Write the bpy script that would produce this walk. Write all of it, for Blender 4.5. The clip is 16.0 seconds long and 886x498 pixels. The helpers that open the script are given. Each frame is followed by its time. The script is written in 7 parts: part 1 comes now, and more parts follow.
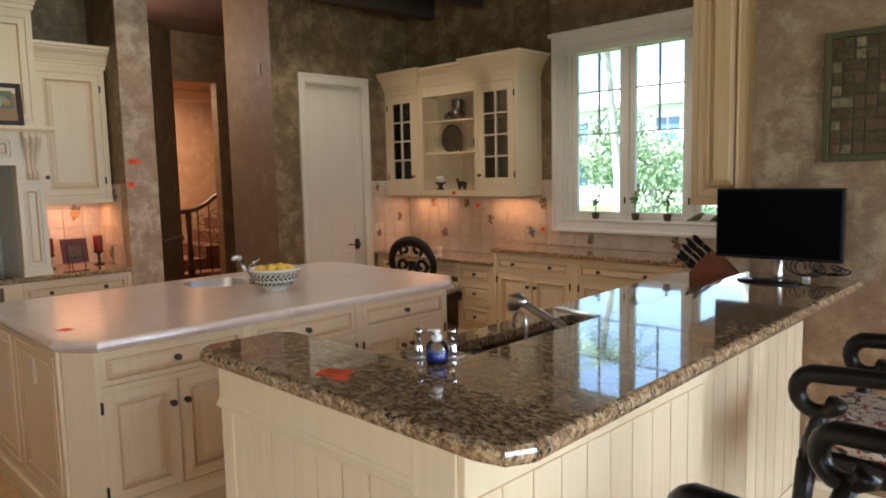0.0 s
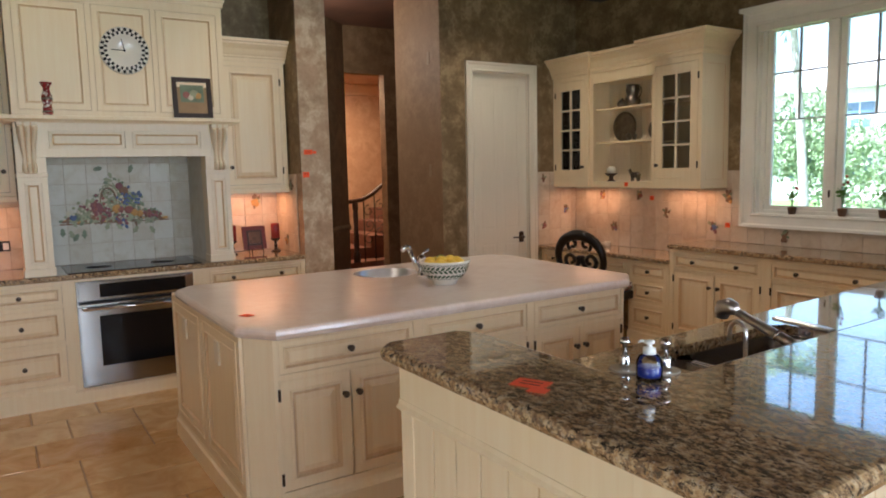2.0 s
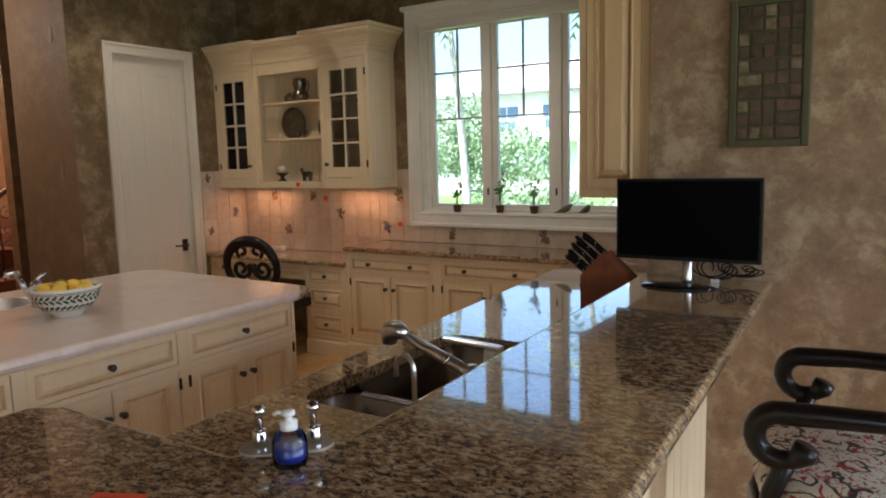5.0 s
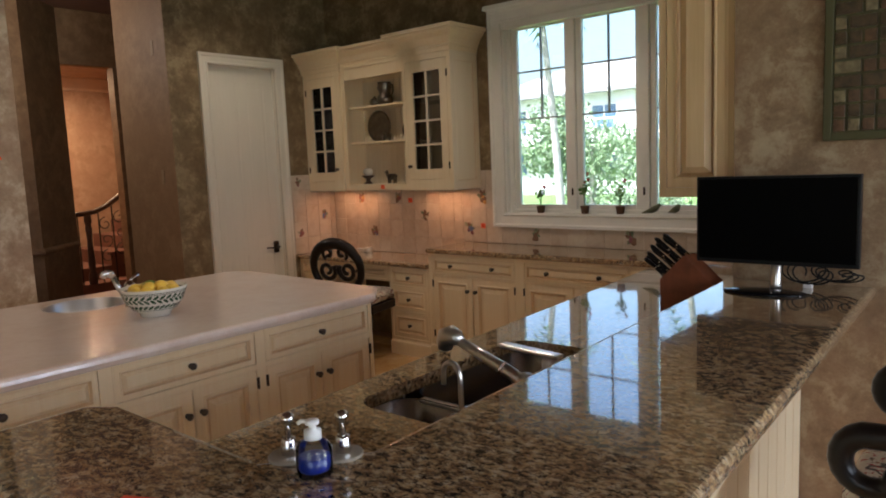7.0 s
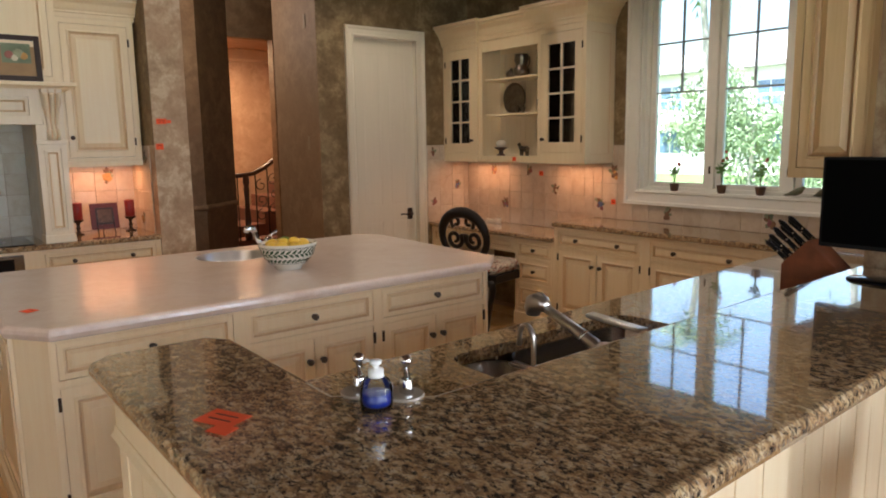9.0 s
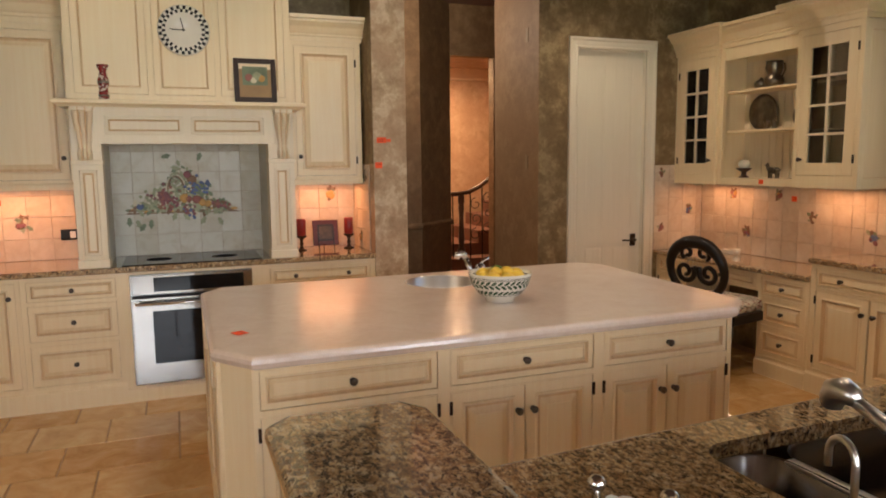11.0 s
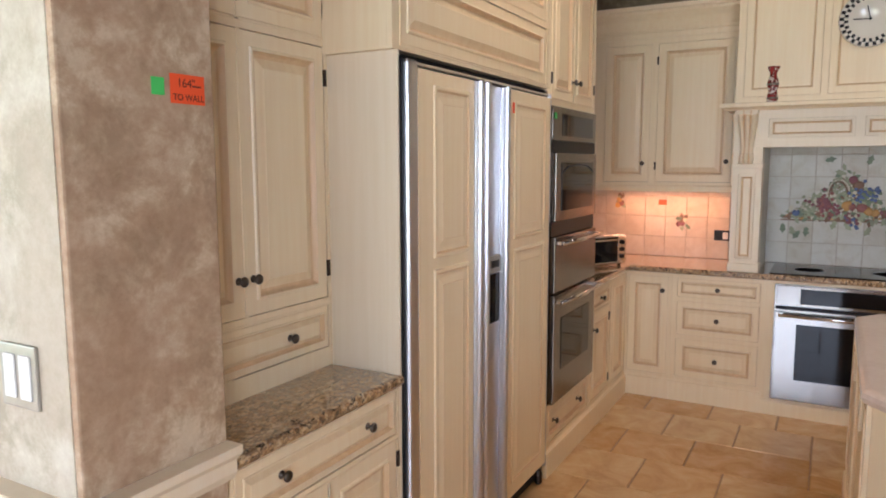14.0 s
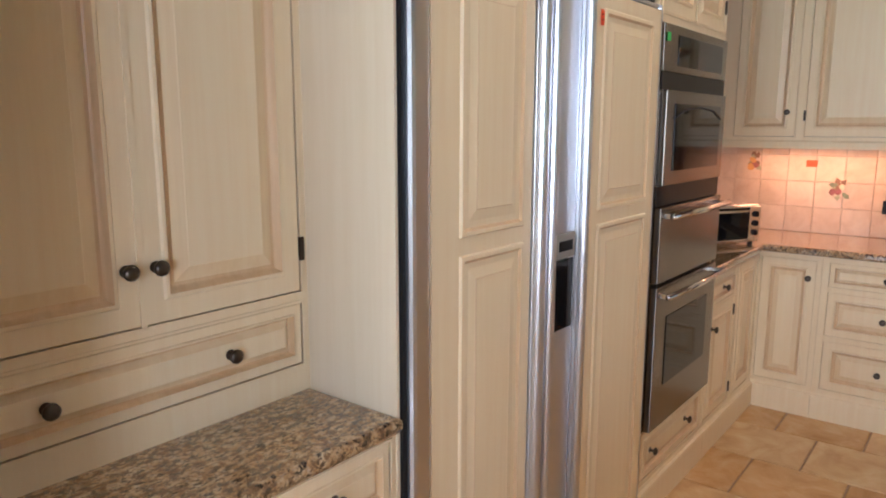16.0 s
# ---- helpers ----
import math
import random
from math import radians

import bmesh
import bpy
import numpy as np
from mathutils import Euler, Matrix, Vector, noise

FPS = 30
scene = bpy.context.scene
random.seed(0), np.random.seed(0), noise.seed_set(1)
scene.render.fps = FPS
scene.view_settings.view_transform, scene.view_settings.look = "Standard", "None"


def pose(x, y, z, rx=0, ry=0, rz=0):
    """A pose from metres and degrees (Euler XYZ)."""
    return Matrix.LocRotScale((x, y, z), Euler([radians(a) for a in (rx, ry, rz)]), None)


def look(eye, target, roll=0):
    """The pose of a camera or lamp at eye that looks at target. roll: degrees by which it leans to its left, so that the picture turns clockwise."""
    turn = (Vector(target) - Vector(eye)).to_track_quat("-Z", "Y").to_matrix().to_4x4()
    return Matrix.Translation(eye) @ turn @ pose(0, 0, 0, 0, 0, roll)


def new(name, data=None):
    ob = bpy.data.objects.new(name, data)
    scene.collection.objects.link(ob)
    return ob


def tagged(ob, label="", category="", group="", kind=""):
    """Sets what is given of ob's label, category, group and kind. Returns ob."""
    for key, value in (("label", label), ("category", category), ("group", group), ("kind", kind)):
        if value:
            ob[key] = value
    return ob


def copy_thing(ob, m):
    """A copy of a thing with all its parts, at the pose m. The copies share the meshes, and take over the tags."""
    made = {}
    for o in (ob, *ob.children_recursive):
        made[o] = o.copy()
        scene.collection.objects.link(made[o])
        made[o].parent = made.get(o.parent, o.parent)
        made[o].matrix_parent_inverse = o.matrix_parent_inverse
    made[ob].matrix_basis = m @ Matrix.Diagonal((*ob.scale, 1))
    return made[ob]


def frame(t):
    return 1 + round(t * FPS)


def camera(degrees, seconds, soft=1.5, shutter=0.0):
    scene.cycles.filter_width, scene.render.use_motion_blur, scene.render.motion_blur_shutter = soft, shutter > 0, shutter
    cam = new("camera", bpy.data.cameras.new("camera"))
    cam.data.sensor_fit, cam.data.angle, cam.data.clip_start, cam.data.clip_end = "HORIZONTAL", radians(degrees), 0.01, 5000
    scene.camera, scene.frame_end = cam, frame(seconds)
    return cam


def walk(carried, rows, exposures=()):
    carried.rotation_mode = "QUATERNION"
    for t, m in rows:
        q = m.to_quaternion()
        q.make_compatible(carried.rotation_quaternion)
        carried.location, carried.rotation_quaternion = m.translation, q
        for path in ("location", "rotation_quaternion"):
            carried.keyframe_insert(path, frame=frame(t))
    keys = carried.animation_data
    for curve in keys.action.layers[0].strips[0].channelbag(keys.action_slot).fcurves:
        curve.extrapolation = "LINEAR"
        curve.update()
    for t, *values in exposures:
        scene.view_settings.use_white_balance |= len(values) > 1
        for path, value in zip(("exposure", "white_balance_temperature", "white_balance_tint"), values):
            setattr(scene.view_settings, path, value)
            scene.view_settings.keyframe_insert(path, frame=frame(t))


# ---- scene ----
cam = camera(64.4, 16.0, soft=1.9)
PATH = [
    (0, (-0.02, 0.064, 1.619), (-1.426, 1.47, 1.407), -1.3),
    (0.5, (-0.051, 0.093, 1.604), (-1.597, 1.342, 1.374), -0.5),
    (1, (-0.131, 0.083, 1.616), (-1.758, 1.222, 1.381), -0.5),
    (1.5, (-0.215, 0.081, 1.612), (-1.874, 1.174, 1.387), -0.8),
    (2, (-0.269, 0.115, 1.605), (-1.945, 1.184, 1.381), -1.3),
    (2.5, (-0.322, 0.226, 1.622), (-2.015, 1.265, 1.391), -1.3),
    (3, (-0.315, 0.314, 1.621), (-1.967, 1.417, 1.384), -0.8),
    (3.5, (-0.321, 0.396, 1.61), (-1.829, 1.689, 1.379), 0.2),
    (4, (-0.385, 0.461, 1.61), (-1.699, 1.951, 1.376), 1.0),
    (4.2, (-0.418, 0.479, 1.615), (-1.619, 2.061, 1.38), 1.2),
    (6.3, (-0.578, 0.648, 1.61), (-1.594, 2.351, 1.352), -2.2),
    (6.5, (-0.546, 0.659, 1.608), (-1.644, 2.311, 1.356), -2.4),
    (7, (-0.46, 0.661, 1.611), (-1.743, 2.176, 1.371), -2.4),
    (7.5, (-0.409, 0.658, 1.606), (-1.791, 2.087, 1.382), -1.9),
    (8, (-0.324, 0.62, 1.599), (-1.754, 2.001, 1.376), -1.9),
    (8.2, (-0.288, 0.616, 1.586), (-1.73, 1.979, 1.337), -1.8),
    (10.3, (-0.479, 0.879, 1.617), (-2.252, 1.767, 1.351), -0.1),
    (10.5, (-0.583, 0.862, 1.609), (-2.376, 1.712, 1.357), -0.2),
    (11, (-0.678, 0.874, 1.61), (-2.533, 1.58, 1.364), -0.6),
    (11.5, (-0.76, 0.918, 1.644), (-2.713, 1.279, 1.414), -1.2),
    (12, (-0.798, 0.913, 1.647), (-2.783, 0.823, 1.425), -1.0),
    (12.5, (-0.794, 0.879, 1.637), (-2.725, 0.414, 1.399), -0.9),
    (13, (-0.758, 0.876, 1.652), (-2.611, 0.162, 1.415), -0.8),
    (13.5, (-0.747, 0.88, 1.649), (-2.53, 0.004, 1.42), -0.7),
    (14, (-0.808, 0.849, 1.64), (-2.547, -0.11, 1.403), -0.1),
    (14.5, (-0.982, 0.741, 1.642), (-2.756, -0.148, 1.392), 0.8),
    (15, (-1.195, 0.68, 1.609), (-2.952, -0.232, 1.328), -0.2),
    (15.5, (-1.434, 0.663, 1.586), (-3.086, -0.426, 1.29), -0.5),
    (16, (-1.671, 0.588, 1.566), (-3.222, -0.627, 1.224), 0.1),
]
EXPO = [(0.0, 2.2, 5350, 9), (2.5, 2.3, 5300, 9), (4.0, 2.15, 5300, 9), (6.5, 1.75, 5500, 11), (8.0, 2.05, 5500, 11), (10.5, 2.35, 6050, 11), (11.5, 2.45, 6150, 12), (13.0, 2.55, 5800, 15), (14.0, 2.6, 5400, 15), (16.0, 2.7, 5250, 13)]
walk(cam, [(t, look(eye, target, roll)) for t, eye, target, roll in PATH], EXPO)

# ---- world, sun, lights ----
world = bpy.data.worlds.new("sky")
scene.world = world
world.use_nodes = True
wn = world.node_tree.nodes
sky = wn.new("ShaderNodeTexSky")
sky.sky_type, sky.sun_disc = "NISHITA", False
sky.sun_elevation, sky.sun_rotation = radians(62), radians(200)
sky.dust_density, sky.air_density = 5.0, 1.2
wn["Background"].inputs["Strength"].default_value = 0.15
world.node_tree.links.new(sky.outputs[0], wn["Background"].inputs["Color"])


def lamp(name, kind, m, power, color=(1, 1, 1), size=(1, 1), spot=80):
    d = bpy.data.lights.new(name, kind)
    d.energy, d.color = power, color
    if kind == "AREA":
        d.shape, d.size, d.size_y = "RECTANGLE", size[0], size[1]
    if kind == "SUN":
        d.angle = radians(0.5)
    if kind == "SPOT":
        d.spot_size, d.spot_blend, d.shadow_soft_size = radians(spot), 0.6, 0.04
    o = new(name, d)
    o.matrix_world = m
    return o


sun_dir = Vector((math.sin(radians(200)) * math.cos(radians(62)), math.cos(radians(200)) * math.cos(radians(62)), math.sin(radians(62))))
lamp("sun", "SUN", look(sun_dir * 30, (0, 0, 0)), 5.0, (1, 0.95, 0.87))
# daylight fill added before the solid dining wall, which has no opening
lamp("north_window_light", "AREA", look((1.9, 3.74, 1.6), (-0.6, -2, 1.2)), 54, (0.97, 0.98, 1.0), (2.6, 2.1))
# sky light in the windows inferred behind the walker
lamp("east_window_light", "AREA", look((4.0, 0.3, 1.7), (-3, 0.3, 1.3)), 31, (1.0, 0.98, 0.94), (3.4, 2.0))
lamp("south_window_light", "AREA", look((1.2, -4.0, 1.6), (0.2, 3, 1.2)), 10, (1.0, 0.97, 0.90), (3.0, 2.0))
# warm lamps under the wall cabinets
lamp("cabinet_lamp_left", "AREA", pose(-6.2, -0.22, 1.445), 0.9, (1, 0.42, 0.18), (0.1, 0.75))
lamp("cabinet_lamp_right", "AREA", pose(-6.2, 1.98, 1.445), 0.55, (1, 0.42, 0.18), (0.1, 0.4))
lamp("desk_lamp_left", "AREA", pose(-5.5, 5.26, 1.375), 0.4, (1, 0.45, 0.2), (0.5, 0.08))
lamp("desk_lamp_right", "AREA", pose(-4.35, 5.26, 1.375), 0.4, (1, 0.45, 0.2), (0.5, 0.08))
# unseen lamp placed for the warm light in the stair hall
lamp("stair_hall_lamp", "AREA", pose(-9.8, 4.3, 2.9), 16, (1, 0.60, 0.30), (0.5, 0.5))
# warm fill spots (x, y, watts), added under the unseen ceiling
FILL_SPOTS = ((-5.05, 0.55, 1.8), (-5.0, 2.0, 3.6), (-4.9, 4.0, 8), (-3.1, 4.1, 10), (-3.6, 0.2, 7), (-2.9, 2.1, 6))
# point fill without a fixture, added to brighten the hall walls
lamp("hall_lamp", "POINT", pose(-7.2, 2.6, 2.9), 11, (1.0, 0.80, 0.60))
for x, y, w in FILL_SPOTS:
    lamp("ceiling_spot", "SPOT", pose(x, y, 3.43), w * 1.45, (1.0, 0.76, 0.52), spot=125)

# ---- materials ----
MATS = {}


def nodes(name, rough=0.5, metal=0.0, spec=0.5):
    m = bpy.data.materials.new(name)
    m.use_nodes = True
    t = m.node_tree
    b = t.nodes["Principled BSDF"]
    b.inputs["Roughness"].default_value, b.inputs["Metallic"].default_value = rough, metal
    b.inputs["Specular IOR Level"].default_value = spec
    MATS[name] = m
    return m, t, b


def coords(t, scale=(1, 1, 1), kind="Object"):
    c, mp = t.nodes.new("ShaderNodeTexCoord"), t.nodes.new("ShaderNodeMapping")
    mp.inputs["Scale"].default_value = scale
    t.links.new(c.outputs[kind], mp.inputs[0])
    return mp.outputs[0]


def noise_tex(t, vec, scale, detail=4.0, rough=0.6, distort=0.0):
    n = t.nodes.new("ShaderNodeTexNoise")
    n.inputs["Scale"].default_value, n.inputs["Detail"].default_value = scale, detail
    n.inputs["Roughness"].default_value, n.inputs["Distortion"].default_value = rough, distort
    t.links.new(vec, n.inputs["Vector"])
    return n.outputs["Fac"]


def ramp(t, fac, stops):
    r = t.nodes.new("ShaderNodeValToRGB")
    e = r.color_ramp.elements
    while len(e) < len(stops):
        e.new(0.5)
    for x, (p, c) in zip(e, stops):
        x.position, x.color = p, (*c, 1)
    t.links.new(fac, r.inputs[0])
    return r.outputs[0]


def mix(t, fac, a, b, mode="MIX"):
    n = t.nodes.new("ShaderNodeMix")
    n.data_type, n.blend_type = "RGBA", mode
    for k, v in ((0, fac), (6, a), (7, b)):
        if isinstance(v, (int, float)):
            n.inputs[k].default_value = v
        elif isinstance(v, tuple):
            n.inputs[k].default_value = (*v, 1)
        else:
            t.links.new(v, n.inputs[k])
    return n.outputs[2]


def bump(t, b, fac, strength=0.2, dist=0.01):
    n = t.nodes.new("ShaderNodeBump")
    n.inputs["Strength"].default_value, n.inputs["Distance"].default_value = strength, dist
    t.links.new(fac, n.inputs["Height"])
    t.links.new(n.outputs[0], b.inputs["Normal"])


def plain(name, color, rough=0.5, metal=0.0, var=0.12, scale=8.0, bumps=0.05):
    m, t, b = nodes(name, rough, metal)
    v = coords(t)
    f = noise_tex(t, v, scale, 5)
    c = ramp(t, f, [(0.3, tuple(x * (1 - var) for x in color)), (0.7, tuple(min(1, x * (1 + var)) for x in color))])
    t.links.new(c, b.inputs["Base Color"])
    if bumps:
        bump(t, b, noise_tex(t, v, scale * 8, 3), bumps, 0.002)
    return m


def painted(name, base, streak, rough=0.38):
    """Glazed paint on wood, brushed upright."""
    m, t, b = nodes(name, rough)
    v = coords(t, (38, 38, 1.6))
    f = noise_tex(t, v, 1.0, 4, 0.7)
    v2 = coords(t)
    g = noise_tex(t, v2, 2.3, 4)
    c = ramp(t, f, [(0.35, streak), (0.62, base)])
    c2 = mix(t, ramp(t, g, [(0.4, (0, 0, 0)), (0.75, (0.45, 0.45, 0.45))]), c, streak)
    t.links.new(c2, b.inputs["Base Color"])
    bump(t, b, f, 0.06, 0.001)
    return m


painted("cream", (0.83, 0.695, 0.46), (0.80, 0.645, 0.40))
# honey set: cream paint with shade and a yellow reflection mixed in
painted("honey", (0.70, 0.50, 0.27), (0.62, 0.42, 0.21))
painted("shaded_glaze", (0.45, 0.28, 0.12), (0.35, 0.2, 0.08))
painted("cream_glaze", (0.71, 0.52, 0.30), (0.62, 0.43, 0.23))
painted("cream_bevel", (0.79, 0.64, 0.40), (0.74, 0.57, 0.33))
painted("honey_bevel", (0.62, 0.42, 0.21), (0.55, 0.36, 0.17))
painted("cream_light_bevel", (0.74, 0.62, 0.42), (0.70, 0.57, 0.36))
painted("cream_light", (0.78, 0.68, 0.50), (0.75, 0.64, 0.45))
plain("hall_trim", (0.66, 0.50, 0.34), 0.5, var=0.06)
m, t, b = nodes("vase_glaze", 0.2)
v = coords(t)
c = ramp(t, noise_tex(t, v, 38, 2), [(0.42, (0.28, 0.02, 0.02)), (0.47, (0.03, 0.015, 0.015)), (0.53, (0.30, 0.03, 0.02)), (0.60, (0.62, 0.55, 0.45))])
t.links.new(c, b.inputs["Base Color"])
plain("acrylic", (0.34, 0.29, 0.22), 0.08, var=0.04, bumps=0)
plain("wall_plate", (0.30, 0.21, 0.115), 0.6)
painted("door_paint", (0.74, 0.69, 0.57), (0.71, 0.66, 0.54), 0.45)
plain("window_paint", (0.86, 0.86, 0.80), 0.4, var=0.04)
# dark brown for the shade in the gaps round cabinet fronts
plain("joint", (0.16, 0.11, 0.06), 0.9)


def faux(name, dark, mid, light, rose, rough=0.62):
    m, t, b = nodes(name, rough)
    v = coords(t)
    big = noise_tex(t, v, 2.6, 7, 0.72, 0.25)
    mid_n = noise_tex(t, v, 6.5, 9, 0.72, 0.2)
    fine = noise_tex(t, v, 30.0, 6, 0.75)
    c = ramp(t, mid_n, [(0.41, dark), (0.5, mid), (0.59, light)])
    c = mix(t, ramp(t, big, [(0.45, (0, 0, 0)), (0.58, (0.72, 0.72, 0.72))]), c, rose)
    c = mix(t, 0.28, c, ramp(t, fine, [(0.3, dark), (0.7, light)]))
    t.links.new(c, b.inputs["Base Color"])
    bump(t, b, fine, 0.15, 0.004)
    return m


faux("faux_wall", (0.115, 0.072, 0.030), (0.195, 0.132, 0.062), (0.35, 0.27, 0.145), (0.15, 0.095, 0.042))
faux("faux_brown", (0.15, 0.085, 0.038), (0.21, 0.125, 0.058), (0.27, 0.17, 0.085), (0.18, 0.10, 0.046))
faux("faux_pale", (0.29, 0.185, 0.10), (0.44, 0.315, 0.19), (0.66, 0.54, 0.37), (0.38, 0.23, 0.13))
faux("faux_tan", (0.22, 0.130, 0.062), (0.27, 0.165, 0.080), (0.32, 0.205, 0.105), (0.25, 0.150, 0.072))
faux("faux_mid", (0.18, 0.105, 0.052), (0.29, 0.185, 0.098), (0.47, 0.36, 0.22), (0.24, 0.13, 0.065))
# lighter plaster copy for a wall side in daylight
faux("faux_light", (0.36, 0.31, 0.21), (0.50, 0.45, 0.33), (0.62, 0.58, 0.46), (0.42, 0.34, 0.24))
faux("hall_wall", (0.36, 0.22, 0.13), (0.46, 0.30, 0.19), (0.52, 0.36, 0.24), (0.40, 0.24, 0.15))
plain("ceiling_paint", (0.17, 0.085, 0.05), 0.7, scale=2.0, var=0.2)
plain("beam_wood", (0.06, 0.045, 0.035), 0.6)


def granite(name):
    """Tan and grey feldspar with long brown-black flakes, polished."""
    m, t, b = nodes(name, 0.10)
    v = coords(t, (1, 1, 1))
    warm = noise_tex(t, v, 40.0, 5, 0.7, 0.2)
    c = ramp(t, warm, [(0.36, (0.23, 0.13, 0.06)), (0.47, (0.44, 0.28, 0.13)), (0.56, (0.57, 0.41, 0.22)), (0.68, (0.66, 0.54, 0.36))])
    pale = noise_tex(t, coords(t, (1, 1.6, 1)), 90.0, 4, 0.7)
    c = mix(t, ramp(t, pale, [(0.56, (0, 0, 0)), (0.64, (0.5, 0.5, 0.5))]), c, (0.46, 0.44, 0.38))
    mid = noise_tex(t, coords(t, (1.0, 1.8, 1.3)), 46.0, 6, 0.75, 0.4)
    c = mix(t, ramp(t, mid, [(0.50, (0, 0, 0)), (0.56, (0.85, 0.85, 0.85))]), c, (0.14, 0.085, 0.045))
    dark = noise_tex(t, coords(t, (1.2, 2.0, 1.5)), 42.0, 7, 0.8, 0.6)
    c = mix(t, ramp(t, dark, [(0.525, (0, 0, 0)), (0.555, (1, 1, 1))]), c, (0.028, 0.022, 0.017))
    big = noise_tex(t, v, 6.0, 3)
    c = mix(t, ramp(t, big, [(0.4, (0, 0, 0)), (0.7, (0.15, 0.15, 0.15))]), c, (0.30, 0.19, 0.09))
    t.links.new(c, b.inputs["Base Color"])
    b.inputs["Specular IOR Level"].default_value = 0.2
    b.inputs["Coat Weight"].default_value, b.inputs["Coat Roughness"].default_value = 1.0, 0.025
    b.inputs["Coat IOR"].default_value = 1.85
    return m


granite("granite")
m, t, b = nodes("marble", 0.30)
v = coords(t)
f = noise_tex(t, v, 3.5, 7, 0.65, 1.5)
c = ramp(t, f, [(0.36, (0.66, 0.52, 0.43)), (0.5, (0.72, 0.59, 0.50)), (0.68, (0.76, 0.66, 0.58))])
c = mix(t, 0.25, c, ramp(t, noise_tex(t, v, 40, 4), [(0.3, (0.55, 0.45, 0.38)), (0.7, (0.76, 0.70, 0.64))]))
t.links.new(c, b.inputs["Base Color"])
b.inputs["Coat Weight"].default_value, b.inputs["Coat Roughness"].default_value = 0.7, 0.17


def stone(name, stops, rough=0.4, scale=6.0, tint=0.35, bumps=0.25):
    """Tile stone, each piece of its own shade."""
    m, t, b = nodes(name, rough)
    v = coords(t)
    oi = t.nodes.new("ShaderNodeObjectInfo")
    add = t.nodes.new("ShaderNodeVectorMath")
    add.operation = "ADD"
    sc = t.nodes.new("ShaderNodeVectorMath")
    sc.operation = "SCALE"
    sc.inputs[0].default_value = (37, 91, 53)
    t.links.new(oi.outputs["Random"], sc.inputs["Scale"])
    t.links.new(v, add.inputs[0])
    t.links.new(sc.outputs[0], add.inputs[1])
    f = noise_tex(t, add.outputs[0], scale, 6, 0.65, 0.8)
    c = ramp(t, f, stops)
    c = mix(t, tint, c, ramp(t, oi.outputs["Random"], [(0.0, stops[0][1]), (0.5, stops[1][1]), (1.0, stops[-1][1])]))
    t.links.new(c, b.inputs["Base Color"])
    bump(t, b, noise_tex(t, add.outputs[0], scale * 6, 4), bumps, 0.002)
    return m


stone("travertine", [(0.32, (0.40, 0.205, 0.065)), (0.5, (0.58, 0.355, 0.145)), (0.7, (0.70, 0.51, 0.28))], 0.12, 5.0, 0.40, 0.10)
stone("splash_tile", [(0.3, (0.48, 0.37, 0.26)), (0.5, (0.60, 0.50, 0.38)), (0.7, (0.68, 0.60, 0.49))], 0.5, 9.0, 0.35)
stone("niche_tile", [(0.3, (0.46, 0.40, 0.28)), (0.5, (0.60, 0.58, 0.49)), (0.7, (0.66, 0.65, 0.58))], 0.45, 7.0, 0.35)
plain("floor_grout", (0.30, 0.19, 0.10), 0.8)
plain("splash_grout", (0.50, 0.42, 0.32), 0.85)

m, t, b = nodes("steel", 0.24, 1.0)
v = coords(t, (200, 200, 1.5))
f = noise_tex(t, v, 1.0, 3)
t.links.new(ramp(t, f, [(0.3, (0.72, 0.73, 0.75)), (0.7, (0.80, 0.81, 0.83))]), b.inputs["Base Color"])
bump(t, b, f, 0.03, 0.001)
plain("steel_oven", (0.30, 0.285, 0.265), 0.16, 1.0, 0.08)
# steel with the oven tower's brownish dark reflection put into its colour
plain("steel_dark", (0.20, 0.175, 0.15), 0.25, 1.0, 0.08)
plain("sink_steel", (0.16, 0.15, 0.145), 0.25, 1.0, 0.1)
plain("trim_steel", (0.66, 0.67, 0.70), 0.34, 1.0, 0.02, bumps=0)
plain("chrome", (0.70, 0.69, 0.67), 0.1, 1.0, 0.03, bumps=0)
plain("brushed_nickel", (0.60, 0.58, 0.55), 0.28, 1.0, 0.06)
plain("knob_pewter", (0.10, 0.085, 0.07), 0.35, 1.0, 0.2, 60)
plain("black_glass", (0.008, 0.008, 0.009), 0.05, 0.0, 0.1, bumps=0)
MATS["black_glass"].node_tree.nodes["Principled BSDF"].inputs["Specular IOR Level"].default_value = 0.25
plain("black_plastic", (0.008, 0.008, 0.009), 0.4)
MATS["black_plastic"].node_tree.nodes["Principled BSDF"].inputs["Specular IOR Level"].default_value = 0.2
plain("screen", (0.001, 0.001, 0.001), 0.5, bumps=0)
MATS["screen"].node_tree.nodes["Principled BSDF"].inputs["Specular IOR Level"].default_value = 0.05
plain("black_wood", (0.008, 0.006, 0.005), 0.3)
MATS["black_wood"].node_tree.nodes["Principled BSDF"].inputs["Specular IOR Level"].default_value = 0.3
plain("dark_wood", (0.045, 0.02, 0.012), 0.3)
plain("block_wood", (0.20, 0.060, 0.022), 0.6, var=0.25, scale=15)
plain("frame_wood", (0.035, 0.02, 0.014), 0.35)
plain("iron", (0.015, 0.013, 0.012), 0.45, 0.6)
plain("bronze", (0.05, 0.035, 0.025), 0.35, 0.9)
plain("orange_paper", (0.85, 0.10, 0.02), 0.7, var=0.04)
plain("pink_paper", (0.85, 0.18, 0.16), 0.7, var=0.04)
plain("green_paper", (0.10, 0.60, 0.12), 0.7, var=0.04)
plain("ink", (0.05, 0.01, 0.01), 0.7)
plain("red_wax", (0.22, 0.012, 0.01), 0.35)
